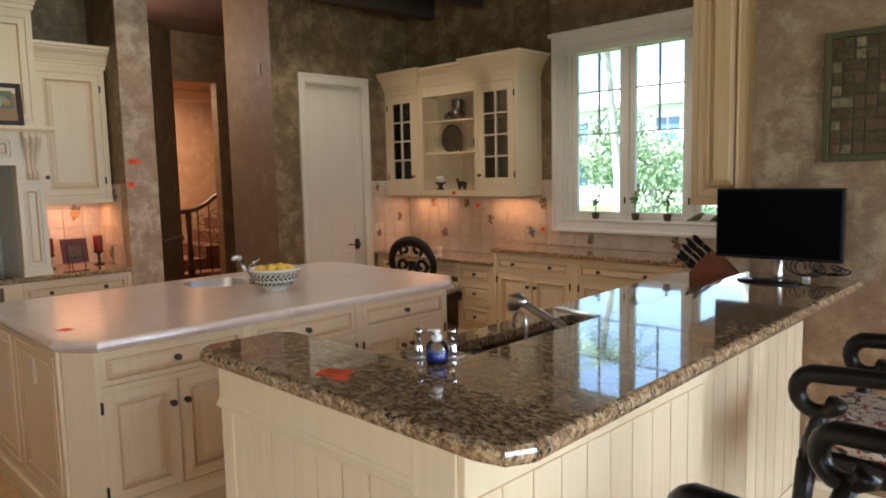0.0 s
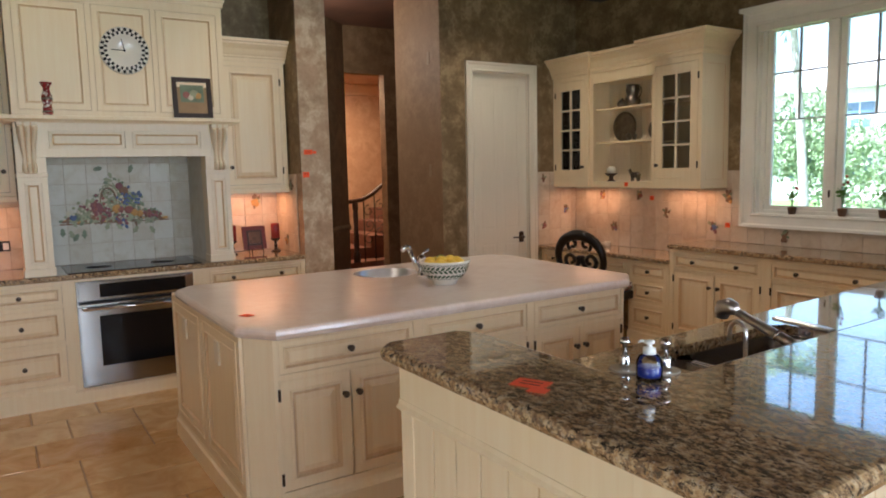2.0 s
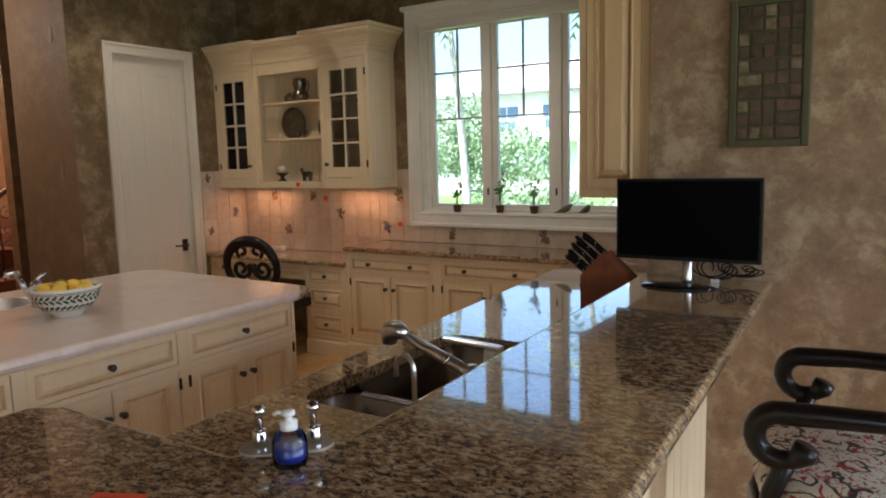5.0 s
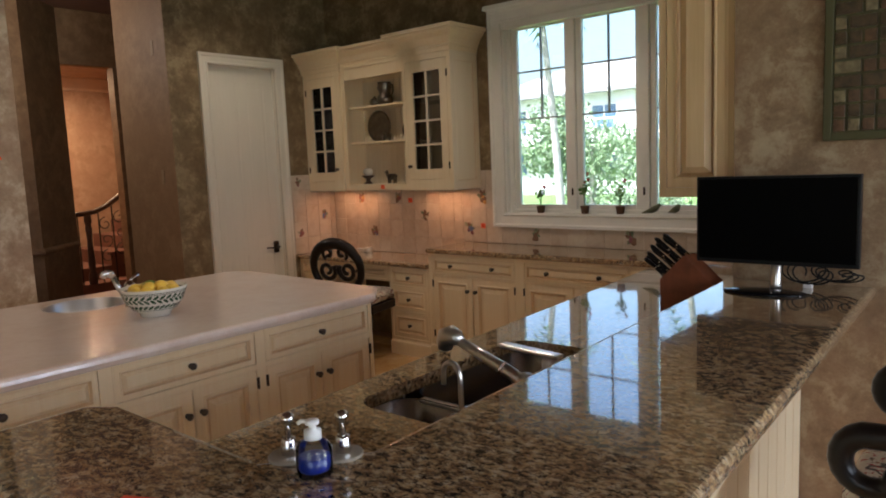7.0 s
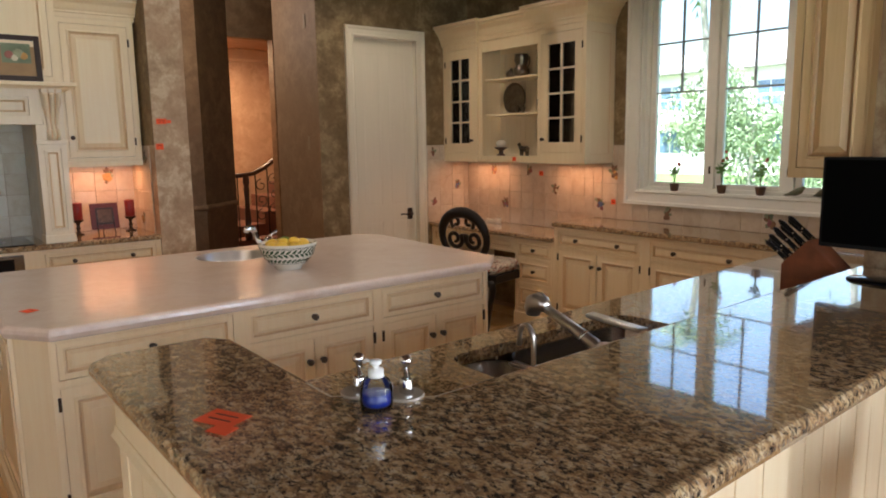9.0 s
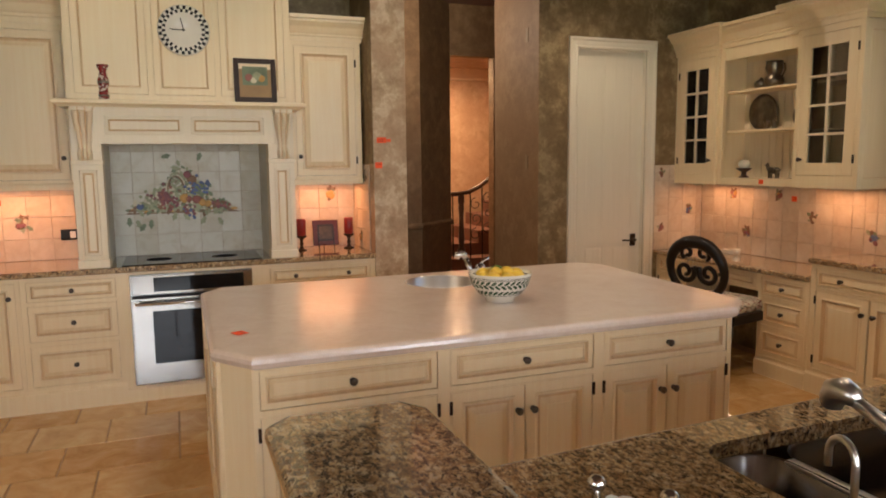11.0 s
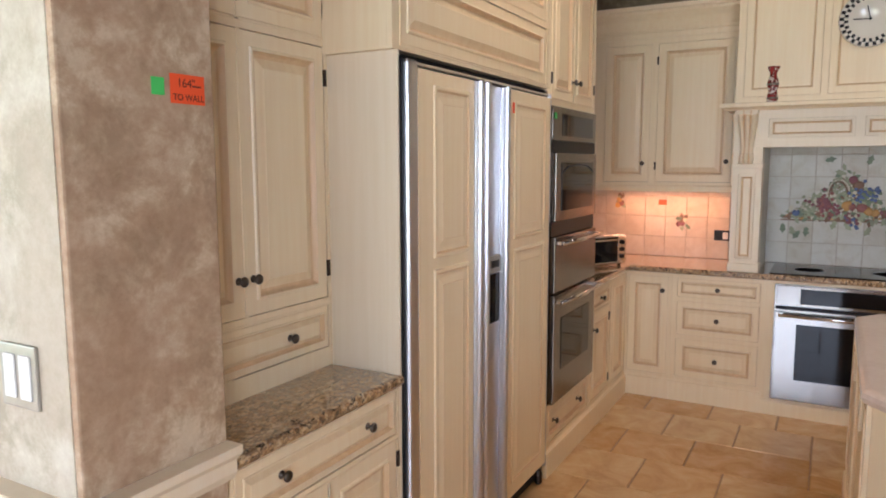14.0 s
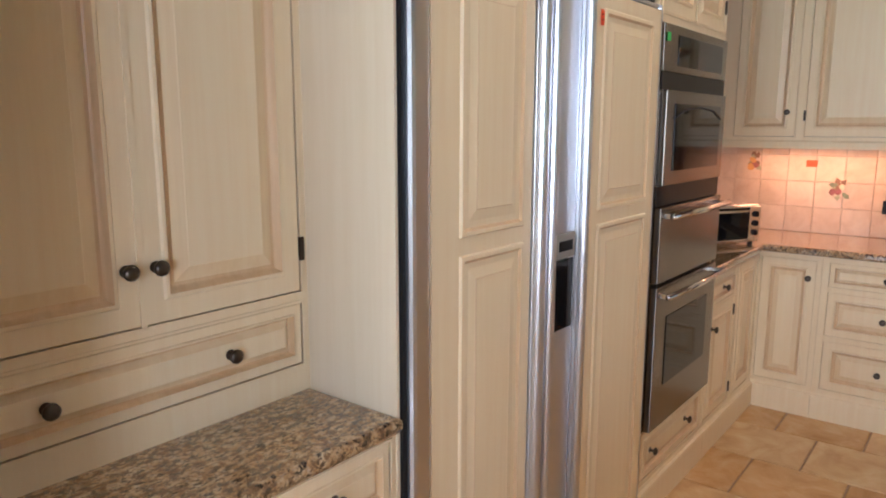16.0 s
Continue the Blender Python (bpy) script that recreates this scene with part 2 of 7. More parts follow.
plain("white_glaze", (0.72, 0.68, 0.58), 0.15, var=0.05)
plain("leaf_paint", (0.05, 0.09, 0.05), 0.2, var=0.3)
plain("lemon", (0.75, 0.50, 0.05), 0.4, var=0.1)
plain("lime", (0.09, 0.16, 0.02), 0.4, var=0.2)
plain("terracotta", (0.13, 0.075, 0.045), 0.7)
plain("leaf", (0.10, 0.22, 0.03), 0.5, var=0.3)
# outdoor leaf green, paled to carry the glare and haze outside
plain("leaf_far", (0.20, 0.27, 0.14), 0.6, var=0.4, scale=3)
plain("bark", (0.40, 0.37, 0.33), 0.9, var=0.3)
plain("lawn", (0.10, 0.17, 0.035), 0.9, var=0.3, scale=3)
plain("house_white", (0.75, 0.74, 0.72), 0.8, var=0.03)
plain("roof_grey", (0.30, 0.29, 0.29), 0.8)
plain("house_glass", (0.10, 0.16, 0.25), 0.1, bumps=0)
plain("berry", (0.28, 0.03, 0.02), 0.4)
plain("bird_green", (0.13, 0.14, 0.08), 0.5, var=0.4, scale=40)
plain("green_frame", (0.070, 0.062, 0.020), 0.55)
plain("mosaic_dark", (0.065, 0.042, 0.020), 0.3, var=0.6, scale=30)
plain("mosaic_light", (0.19, 0.15, 0.08), 0.25, var=0.5, scale=30)
plain("mosaic_rose", (0.11, 0.06, 0.03), 0.3, var=0.5, scale=30)
plain("white_plastic", (0.75, 0.74, 0.70), 0.4, var=0.02)
plain("switch_metal", (0.42, 0.41, 0.36), 0.4, 0.6)
plain("paper_brown", (0.33, 0.21, 0.10), 0.6)
plain("paint_cream", (0.60, 0.55, 0.40), 0.6)
plain("paint_green", (0.17, 0.215, 0.13), 0.5, var=0.3)
plain("paint_olive", (0.32, 0.34, 0.21), 0.5, var=0.3)
plain("paint_red", (0.30, 0.11, 0.09), 0.5, var=0.3)
plain("paint_blue", (0.10, 0.14, 0.27), 0.5, var=0.3)
plain("paint_gold", (0.55, 0.30, 0.08), 0.5, var=0.3)
plain("paint_plum", (0.24, 0.09, 0.10), 0.5, var=0.3)
plain("paint_brown", (0.20, 0.11, 0.06), 0.5, var=0.3)
plain("paint_soap", (0.008, 0.025, 0.26), 0.3, bumps=0)
plain("dark_red_leather", (0.12, 0.02, 0.015), 0.4)
plain("silver", (0.16, 0.135, 0.10), 0.28, 0.9, var=0.3, scale=20)
plain("carpet", (0.16, 0.07, 0.045), 0.9)
plain("grey_paint", (0.30, 0.29, 0.26), 0.5)

# upholstery with scrolling flowers
m, t, b = nodes("upholstery", 0.85)
v = coords(t)
w = t.nodes.new("ShaderNodeTexWave")
w.wave_type = "RINGS"
w.inputs["Scale"].default_value, w.inputs["Distortion"].default_value = 7.0, 12.0
w.inputs["Detail"].default_value, w.inputs["Detail Scale"].default_value = 2.0, 1.6
t.links.new(v, w.inputs["Vector"])
n1, n2 = noise_tex(t, v, 20, 3, 0.5, 3), noise_tex(t, v, 24, 3, 0.5, 3)
c = ramp(t, w.outputs["Fac"], [(0.06, (0.05, 0.045, 0.04)), (0.14, (0.62, 0.58, 0.48))])
c = mix(t, ramp(t, n1, [(0.58, (0, 0, 0)), (0.61, (1, 1, 1))]), c, (0.34, 0.03, 0.025))
c = mix(t, ramp(t, n2, [(0.62, (0, 0, 0)), (0.65, (1, 1, 1))]), c, (0.17, 0.09, 0.03))
t.links.new(c, b.inputs["Base Color"])

def glassy(name, color=(1, 1, 1), rough=0.0, mixw=0.9):
    """Thin clear glass: mostly lets light straight through, with a mirror share by angle."""
    m = bpy.data.materials.new(name)
    m.use_nodes = True
    t = m.node_tree
    t.nodes.clear()
    o, tr, gl, mx, fr = (t.nodes.new("ShaderNode" + k) for k in ("OutputMaterial", "BsdfTransparent", "BsdfGlossy", "MixShader", "Fresnel"))
    tr.inputs[0].default_value = (*color, 1)
    gl.inputs["Roughness"].default_value = rough
    t.links.new(fr.outputs[0], mx.inputs[0])
    t.links.new(tr.outputs[0], mx.inputs[1])
    t.links.new(gl.outputs[0], mx.inputs[2])
    t.links.new(mx.outputs[0], o.inputs[0])
    MATS[name] = m


glassy("clear_glass", (0.97, 0.99, 0.98))
glassy("cabinet_glass", (0.92, 0.93, 0.92), 0.05)
glassy("blue_soap", (0.02, 0.05, 0.55))


# ---- mesh helpers ----
def M(name):
    return MATS[name]


def group(name, label, category, at=(0, 0, 0), turn=0, grp="", kind=""):
    e = new(name)
    e.empty_display_size = 0.1
    e.matrix_world = pose(*at, 0, 0, turn)
    return tagged(e, label, category, grp, kind)


def part(name, bm, mats, parent=None, label="", at=None, smooth=False):
    me = bpy.data.meshes.new(name)
    bmesh.ops.recalc_face_normals(bm, faces=bm.faces)
    bm.to_mesh(me)
    bm.free()
    for x in (mats if isinstance(mats, (list, tuple)) else [mats]):
        me.materials.append(M(x))
    if smooth:
        for p in me.polygons:
            p.use_smooth = True
    o = new(name, me)
    if parent:
        o.parent = parent
    if at is not None:
        o.matrix_basis = at if isinstance(at, Matrix) else Matrix.Translation(at)
    return tagged(o, label)


def thing(name, bm, mats, label, category, at=(0, 0, 0), turn=0, grp="", smooth=False, kind=""):
    o = part(name, bm, mats, None, label, pose(*at, 0, 0, turn), smooth)
    return tagged(o, "", category, grp, kind)


def B(*boxes, bevel=0.0, bm=None, mi=0):
    """Boxes (x0, x1, y0, y1, z0, z1) in one bmesh, with softened edges."""
    bm = bm or bmesh.new()
    for x0, x1, y0, y1, z0, z1 in boxes:
        vs = [bm.verts.new((x, y, z)) for x in (x0, x1) for y in (y0, y1) for z in (z0, z1)]
        fs = [bm.faces.new([vs[i] for i in f]) for f in ((0, 1, 3, 2), (4, 6, 7, 5), (0, 4, 5, 1), (2, 3, 7, 6), (0, 2, 6, 4), (1, 5, 7, 3))]
        for f in fs:
            f.material_index = mi
        if bevel:
            es = list({e for f in fs for e in f.edges})
            bmesh.ops.bevel(bm, geom=es, offset=bevel, segments=2, profile=0.6, affect="EDGES")
    return bm


def lathe(profile, seg=20, bm=None, at=(0, 0, 0), axis="z", mi=0, caps=True):
    """A turned shape from (radius, height) pairs."""
    bm = bm or bmesh.new()
    def put(r, h, a):
        p = (r * math.cos(a), r * math.sin(a), h)
        if axis == "y":
            p = (p[0], -h, p[1])
        if axis == "x":
            p = (h, p[0], p[1])
        return bm.verts.new((p[0] + at[0], p[1] + at[1], p[2] + at[2]))
    rings = [[put(max(r, 1e-4), h, 2 * math.pi * i / seg) for i in range(seg)] for r, h in profile]
    for a, c in zip(rings, rings[1:]):
        for i in range(seg):
            bm.faces.new((a[i], a[(i + 1) % seg], c[(i + 1) % seg], c[i])).material_index = mi
    for ring in ((rings[0], rings[-1]) if caps else ()):
        bm.faces.new(ring).material_index = mi
    return bm


def tube(points, radius, seg=8, bm=None, mi=0):
    """A round bar along points; radius a number or one for each point."""
    bm = bm or bmesh.new()
    ps = [Vector(p) for p in points]
    rs = radius if isinstance(radius, (list, tuple)) else [radius] * len(ps)
    rings, n = [], None
    for i, p in enumerate(ps):
        d = (ps[min(i + 1, len(ps) - 1)] - ps[max(i - 1, 0)]).normalized()
        n = d.orthogonal().normalized() if n is None else (n - d * n.dot(d)).normalized()
        k = d.cross(n)
        rings.append([bm.verts.new(p + (n * math.cos(a) + k * math.sin(a)) * rs[i]) for a in (2 * math.pi * j / seg for j in range(seg))])
    for a, c in zip(rings, rings[1:]):
        for i in range(seg):
            bm.faces.new((a[i], a[(i + 1) % seg], c[(i + 1) % seg], c[i])).material_index = mi
    bm.faces.new(rings[0]).material_index = mi
    bm.faces.new(rings[-1]).material_index = mi
    return bm


def sweep(profile, path, closed=False, bm=None, mi=0):
    """A moulding: profile (outward, up) run along plan points (x, y, z) with mitred corners; outward is to the right of the way."""
    bm = bm or bmesh.new()
    ps = [Vector(p) for p in path]
    n = len(ps)
    rings = []
    for i, p in enumerate(ps):
        a = (p - ps[i - 1]).normalized() if (i or closed) else None
        c = (ps[(i + 1) % n] - p).normalized() if (i < n - 1 or closed) else None
        a, c = a or c, c or a
        na, nc = Vector((a.y, -a.x, 0)), Vector((c.y, -c.x, 0))
        mdir = (na + nc).normalized()
        mdir /= max(mdir.dot(na), 0.3)
        rings.append([bm.verts.new(p + mdir * u + Vector((0, 0, w))) for u, w in profile])
    m = len(profile)
    for i in range(n if closed else n - 1):
        a, c = rings[i], rings[(i + 1) % n]
        for j in range(m):
            bm.faces.new((a[j], a[(j + 1) % m], c[(j + 1) % m], c[j])).material_index = mi
    if not closed:
        bm.faces.new(rings[0]).material_index = mi
        bm.faces.new(rings[-1]).material_index = mi
    return bm


def inside(p, poly):
    """Whether a plan point lies inside a plan outline."""
    hit = False
    for (x0, y0), (x1, y1) in zip(poly, poly[1:] + poly[:1]):
        if (y0 > p.y) != (y1 > p.y) and p.x < (x1 - x0) * (p.y - y0) / (y1 - y0) + x0:
            hit = not hit
    return hit


def slab(outline, z0, z1, round_r=0.012, bm=None, mi=0, holes=()):
    """A worktop: outline in plan, thickness, eased edges."""
    bm = bm or bmesh.new()
    k = round_r
    def inset(pts, d):
        out, n = [], len(pts)
        for i in range(n):
            p, a, c = Vector(pts[i]), Vector(pts[i - 1]), Vector(pts[(i + 1) % n])
            e, f = (p - a).normalized(), (c - p).normalized()
            ne, nf = Vector((-e.y, e.x)), Vector((-f.y, f.x))
            q = (ne + nf).normalized()
            out.append(p + q * (d / max(q.dot(ne), 0.3)))
        return out
    levels = [(k, z0), (k * 0.3, z0 + k * 0.3), (0, z0 + k), (0, z1 - k), (k * 0.12, z1 - k * 0.5), (k * 0.5, z1 - k * 0.12), (k, z1)]
    rings = [[bm.verts.new((*q, z)) for q in inset(outline, d)] for d, z in levels]
    n = len(outline)
    for a, c in zip(rings, rings[1:]):
        for i in range(n):
            bm.faces.new((a[i], a[(i + 1) % n], c[(i + 1) % n], c[i]))
    for ring in (rings[0], rings[-1]):
        edges = [bm.edges.get((ring[i], ring[(i + 1) % n])) for i in range(n)]
        for h in holes:
            hv = [bm.verts.new((*q, ring[0].co.z)) for q in h]
            edges += [bm.edges.new((hv[i], hv[(i + 1) % len(hv)])) for i in range(len(hv))]
        bmesh.ops.triangle_fill(bm, use_beauty=True, use_dissolve=False, edges=edges)
        gone = [f for f in bm.faces if len(f.verts) == 3 and any(inside(f.calc_center_median(), h) for h in holes)]
        bmesh.ops.delete(bm, geom=gone, context="FACES_ONLY")
    for h in holes:
        for i in range(len(h)):
            q, r = h[i], h[(i + 1) % len(h)]
            bm.faces.new([bm.verts.new(c) for c in ((*q, z0), (*r, z0), (*r, z1), (*q, z1))])
    for f in bm.faces:
        f.material_index = mi
    return bm


def rings_panel(x0, x1, z0, z1, profile, back, bm=None):
    """A front in the plane y = 0 (outward is -y): nested rectangles (inset, y, material) and its back at y = back."""
    bm = bm or bmesh.new()
    def rect(d, y):
        return [bm.verts.new(p) for p in ((x0 + d, y, z0 + d), (x1 - d, y, z0 + d), (x1 - d, y, z1 - d), (x0 + d, y, z1 - d))]
    prev = rect(0, back)
    bm.faces.new(prev)
    for d, y, mi in profile:
        cur = rect(d, y)
        for i in range(4):
            bm.faces.new((prev[i], prev[(i + 1) % 4], cur[(i + 1) % 4], cur[i])).material_index = mi
        prev = cur
    bm.faces.new(prev)
    return bm


def raised(w, h, stile=0.055):
    k = min(1.0, min(w, h) / 0.30)
    s = stile * max(k, 0.45)
    return [(0.0, 0.0015, 1), (0.0015, 0.0, 0), (s - 0.012 * k, 0.0, 0), (s - 0.008 * k, -0.005, 0), (s - 0.001, -0.006, 0), (s + 0.007 * k, 0.006, 1), (s + 0.011 * k, 0.009, 1), (s + 0.018 * k, 0.0095, 1), (s + 0.046 * k, 0.0, 2), (s + 0.048 * k, -0.0012, 0), (s + 0.051 * k, -0.001, 0)]


def flat_panel(w, h, stile=0.05):
    stile = min(stile, 0.17 * min(w, h) + 0.006)
    return [(0.0, 0.0015, 1), (0.0015, 0.0, 0), (stile - 0.012, 0.0, 0), (stile - 0.006, -0.003, 0), (stile, 0.004, 1), (stile + 0.006, 0.007, 1), (stile + 0.012, 0.006, 0)]


def knob(parent, x, z, y=0.0, r=0.016, mat="knob_pewter", name="knob"):
    me = KNOB_MESH.get(mat)
    if me is None:
        o = part(name, lathe([(0.011, 0), (0.012, 0.003), (0.005, 0.006), (0.005, 0.016), (0.012, 0.019), (0.016, 0.023), (0.0155, 0.028), (0.010, 0.032), (0.004, 0.033)], 14, axis="y"), mat, parent, "dark pewter knob", (x, y, z), True)
        KNOB_MESH[mat] = o.data
        return o
    o = new(name, me)
    o.parent, o.location = parent, (x, y, z)
    return tagged(o, "dark pewter knob")


KNOB_MESH = {}


def hinge(parent, x, z):
    return part("hinge", B((x - 0.006, x + 0.006, -0.007, 0.002, z - 0.028, z + 0.028), bevel=0.002), "bronze", parent, "small dark hinge")


def front(parent, name, x0, x1, z0, z1, knobs=(), hinges="", mats=("cream", "cream_glaze"), style="raised", gap=0.0022):
    """A door or drawer front inset in its frame, with knobs and hinges as parts of it."""
    a, c, d, e = x0 + gap, x1 - gap, z0 + gap, z1 - gap
    mats = (*mats, mats[0] + "_bevel") if len(mats) == 2 else mats
    prof = raised(c - a, e - d) if style == "raised" else flat_panel(c - a, e - d)
    o = part(name, rings_panel(a, c, d, e, prof, 0.019), mats, parent)
    for kx, kz in knobs:
        knob(o, kx, kz)
    for h in hinges:
        hx = x0 - 0.004 if h == "l" else x1 + 0.004
        for hz in (z0 + 0.12 * min(1, (z1 - z0)), z1 - 0.12 * min(1, (z1 - z0))):
            hinge(o, hx, hz)
    return o


def face_frame(parent, x0, x1, z0, z1, openings, mats=("cream", "cream_glaze"), th=0.02):
    """Rails and stiles round the openings (x0, x1, z0, z1)."""
    bm = bmesh.new()
    zs = sorted({z0, z1, *(o[2] for o in openings), *(o[3] for o in openings)})
    for za, zb in zip(zs, zs[1:]):
        zm = (za + zb) / 2
        cuts = sorted((o[0], o[1]) for o in openings if o[2] < zm < o[3])
        x = x0
        for a, c in cuts + [(x1, x1)]:
            if a - x > 0.001:
                B((x, a, 0, th, za, zb), bm=bm)
            x = max(x, c)
    for a, c, d, e in openings:
        b = 0.006
        B((a - b, a, -0.004, 0.002, d - b, e + b), (c, c + b, -0.004, 0.002, d - b, e + b), (a, c, -0.004, 0.002, e, e + b), (a, c, -0.004, 0.002, d - b, d), bm=bm)
    return part("face_frame", bm, mats, parent)


def cabinet(name, label, at, turn, w, z0, z1, depth, fronts, plinth=0.0, category="kitchen cabinet", grp="", mats=("cream", "cream_glaze"), carcass_top=None):
    """A cabinet unit whose front lies in the plane y = 0 and looks along -y. fronts: (kind, x0, x1, z0, z1, knobs, hinges)."""
    e = group(name, label, category, at, turn, grp)
    zb = z0 + plinth
    ops = [f[1:5] for f in fronts]
    part("carcass", B((0.001, w - 0.001, 0.021, depth, zb, carcass_top or z1)), mats[0], e)
    # thin dark sheet in place of the shade between the fronts
    part("dark_gap", B((0.01, w - 0.01, 0.0195, 0.0208, zb + 0.01, z1 - 0.01)), "joint", e, "dark sheet painted as the shade behind the fronts")
    face_frame(e, 0, w, zb, z1, ops, mats)
    for kind, a, c, d, f, knobs, hinges in fronts:
        front(e, kind, a, c, d, f, knobs, hinges, mats)
    if plinth:
        bm = B((0, w, -0.018, depth, z0, z0 + plinth - 0.022), bm=None)
        sweep([(0, -0.022), (0.018, -0.022), (0.016, -0.010), (0.006, -0.004), (0.003, 0.004), (0, 0.004)], [(0, 0, z0 + plinth), (w, 0, z0 + plinth)], bm=bm)
        part("plinth", bm, mats[0], e)
    return e


CROWN = [(0, 0), (0.012, 0.0), (0.014, 0.03), (0.022, 0.035), (0.022, 0.05), (0.03, 0.06), (0.05, 0.10), (0.085, 0.135), (0.088, 0.15), (0.105, 0.155), (0.108, 0.18), (0, 0.18)]


def crown(parent, path, scale=1.0, mats=("cream",), name="crown_moulding"):
    return part(name, sweep([(u * scale, w * scale) for u, w in CROWN], path), list(mats), parent)

# ---- the building ----
TOP = 3.45


def wall(name, *boxes, mat="faux_wall", kind="structure", label="", bevel=0.0):
    o = part(name, B(*boxes, bevel=bevel), mat)
    return tagged(o, label, "wall", "", kind)


wall("wall_west", (-6.55, -6.40, -1.18, 2.40, 0, TOP), label="mottled brown faux-finish plaster wall behind the range")
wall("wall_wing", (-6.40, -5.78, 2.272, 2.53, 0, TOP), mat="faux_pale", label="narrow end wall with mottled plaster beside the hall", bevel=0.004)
wall("wall_south", (-6.55, -1.97, -1.18, -1.03, 0, TOP), label="mottled plaster wall behind the refrigerator")
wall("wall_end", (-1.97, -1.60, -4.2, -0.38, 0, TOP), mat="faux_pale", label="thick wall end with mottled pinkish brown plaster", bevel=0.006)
# thin skim whose paler colour stands for daylight on this side
wall("wall_end_side", (-1.60, -1.597, -4.2, -0.395, 0, TOP), mat="faux_light", label="mottled plaster skim on the wall side, painted paler as daylit")
DY0, DY1, DZ = 4.085, 4.775, 2.54
wall("wall_pantry_left", (-6.75, -5.90, 3.72, DY0, 0, TOP), label="mottled olive brown plaster wall beside the pantry door")
wall("wall_pantry_right", (-6.05, -5.90, DY1, 5.42, 0, TOP), label="mottled olive brown plaster wall beside the pantry door")
wall("wall_pantry_over", (-6.05, -5.90, DY0, DY1, DZ, TOP), label="mottled olive brown plaster wall above the pantry door")
wall("wall_pantry_core", (-6.75, -6.05, DY0, 5.6, 0, TOP), label="plain plaster core wall behind the pantry door")
# thin darker skin: shade on the wing wall's side put into its colour
wall("wall_wing_side", (-6.40, -5.785, 2.2705, 2.272, 1.60, TOP), mat="faux_wall", label="mottled plaster side of the wing wall, painted browner as shaded")
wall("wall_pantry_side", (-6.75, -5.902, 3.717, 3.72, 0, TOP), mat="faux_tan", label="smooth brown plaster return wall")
WX0, WX1, WZ0, WZ1 = -3.79, -1.97, 1.19, 2.70
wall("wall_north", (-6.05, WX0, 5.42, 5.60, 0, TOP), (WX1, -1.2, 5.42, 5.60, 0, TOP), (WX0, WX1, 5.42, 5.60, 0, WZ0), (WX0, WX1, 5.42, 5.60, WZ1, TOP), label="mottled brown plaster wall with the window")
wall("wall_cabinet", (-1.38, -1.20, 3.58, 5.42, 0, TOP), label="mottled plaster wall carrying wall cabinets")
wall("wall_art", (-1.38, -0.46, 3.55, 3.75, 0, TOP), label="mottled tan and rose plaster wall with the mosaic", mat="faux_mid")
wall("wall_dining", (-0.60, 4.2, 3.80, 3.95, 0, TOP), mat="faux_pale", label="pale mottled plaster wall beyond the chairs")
# unseen walls closing the room, with the inferred window openings
wall("wall_east", (4.05, 4.2, -4.2, -1.5, 0, TOP), (4.05, 4.2, 2.1, 3.8, 0, TOP), (4.05, 4.2, -1.5, 2.1, 0, 0.6), (4.05, 4.2, -1.5, 2.1, 2.8, TOP), mat="faux_pale", label="pale plaster wall with a wide window")
wall("wall_back", (-1.6, -0.4, -4.2, -4.05, 0, TOP), (2.8, 4.05, -4.2, -4.05, 0, TOP), (-0.4, 2.8, -4.2, -4.05, 0, 0.5), (-0.4, 2.8, -4.2, -4.05, 2.7, TOP), mat="faux_pale", label="pale plaster wall with a window")
wall("ceiling", (-6.75, 4.2, -4.2, 5.6, TOP, TOP + 0.1), mat="ceiling_paint", label="dark reddish brown painted ceiling")
for i in range(10):
    o = thing("ceiling_beam", B((-0.06, 0.06, -3.2, 3.2, -0.11, 0.11), bevel=0.008), "beam_wood", "dark brown timber ceiling beam", "beam", (-5.46 + 0.68 * i, 2.2, TOP - 0.11), grp="ceiling beams", kind="structure")

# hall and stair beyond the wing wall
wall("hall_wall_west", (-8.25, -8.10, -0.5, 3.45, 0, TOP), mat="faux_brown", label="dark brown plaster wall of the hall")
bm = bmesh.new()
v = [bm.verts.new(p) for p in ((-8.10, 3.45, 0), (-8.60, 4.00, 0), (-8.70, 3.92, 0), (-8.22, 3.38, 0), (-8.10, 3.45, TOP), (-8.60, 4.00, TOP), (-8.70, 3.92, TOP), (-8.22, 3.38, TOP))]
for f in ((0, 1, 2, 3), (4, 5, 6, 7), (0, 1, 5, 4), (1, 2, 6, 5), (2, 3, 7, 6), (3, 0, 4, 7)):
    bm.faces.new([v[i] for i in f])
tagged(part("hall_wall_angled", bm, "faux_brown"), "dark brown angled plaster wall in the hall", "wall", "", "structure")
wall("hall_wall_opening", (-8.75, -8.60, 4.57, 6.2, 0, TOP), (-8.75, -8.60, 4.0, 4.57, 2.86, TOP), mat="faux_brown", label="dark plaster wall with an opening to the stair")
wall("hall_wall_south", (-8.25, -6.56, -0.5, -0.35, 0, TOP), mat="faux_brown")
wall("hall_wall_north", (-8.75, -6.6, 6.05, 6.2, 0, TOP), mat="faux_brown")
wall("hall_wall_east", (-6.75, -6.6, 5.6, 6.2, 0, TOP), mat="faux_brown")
wall("hall_ceiling", (-8.8, -6.76, -0.5, 6.2, TOP, TOP + 0.1), mat="ceiling_paint", label="dark reddish ceiling of the hall")
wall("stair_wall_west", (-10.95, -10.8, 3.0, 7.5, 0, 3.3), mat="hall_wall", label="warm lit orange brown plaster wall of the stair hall")
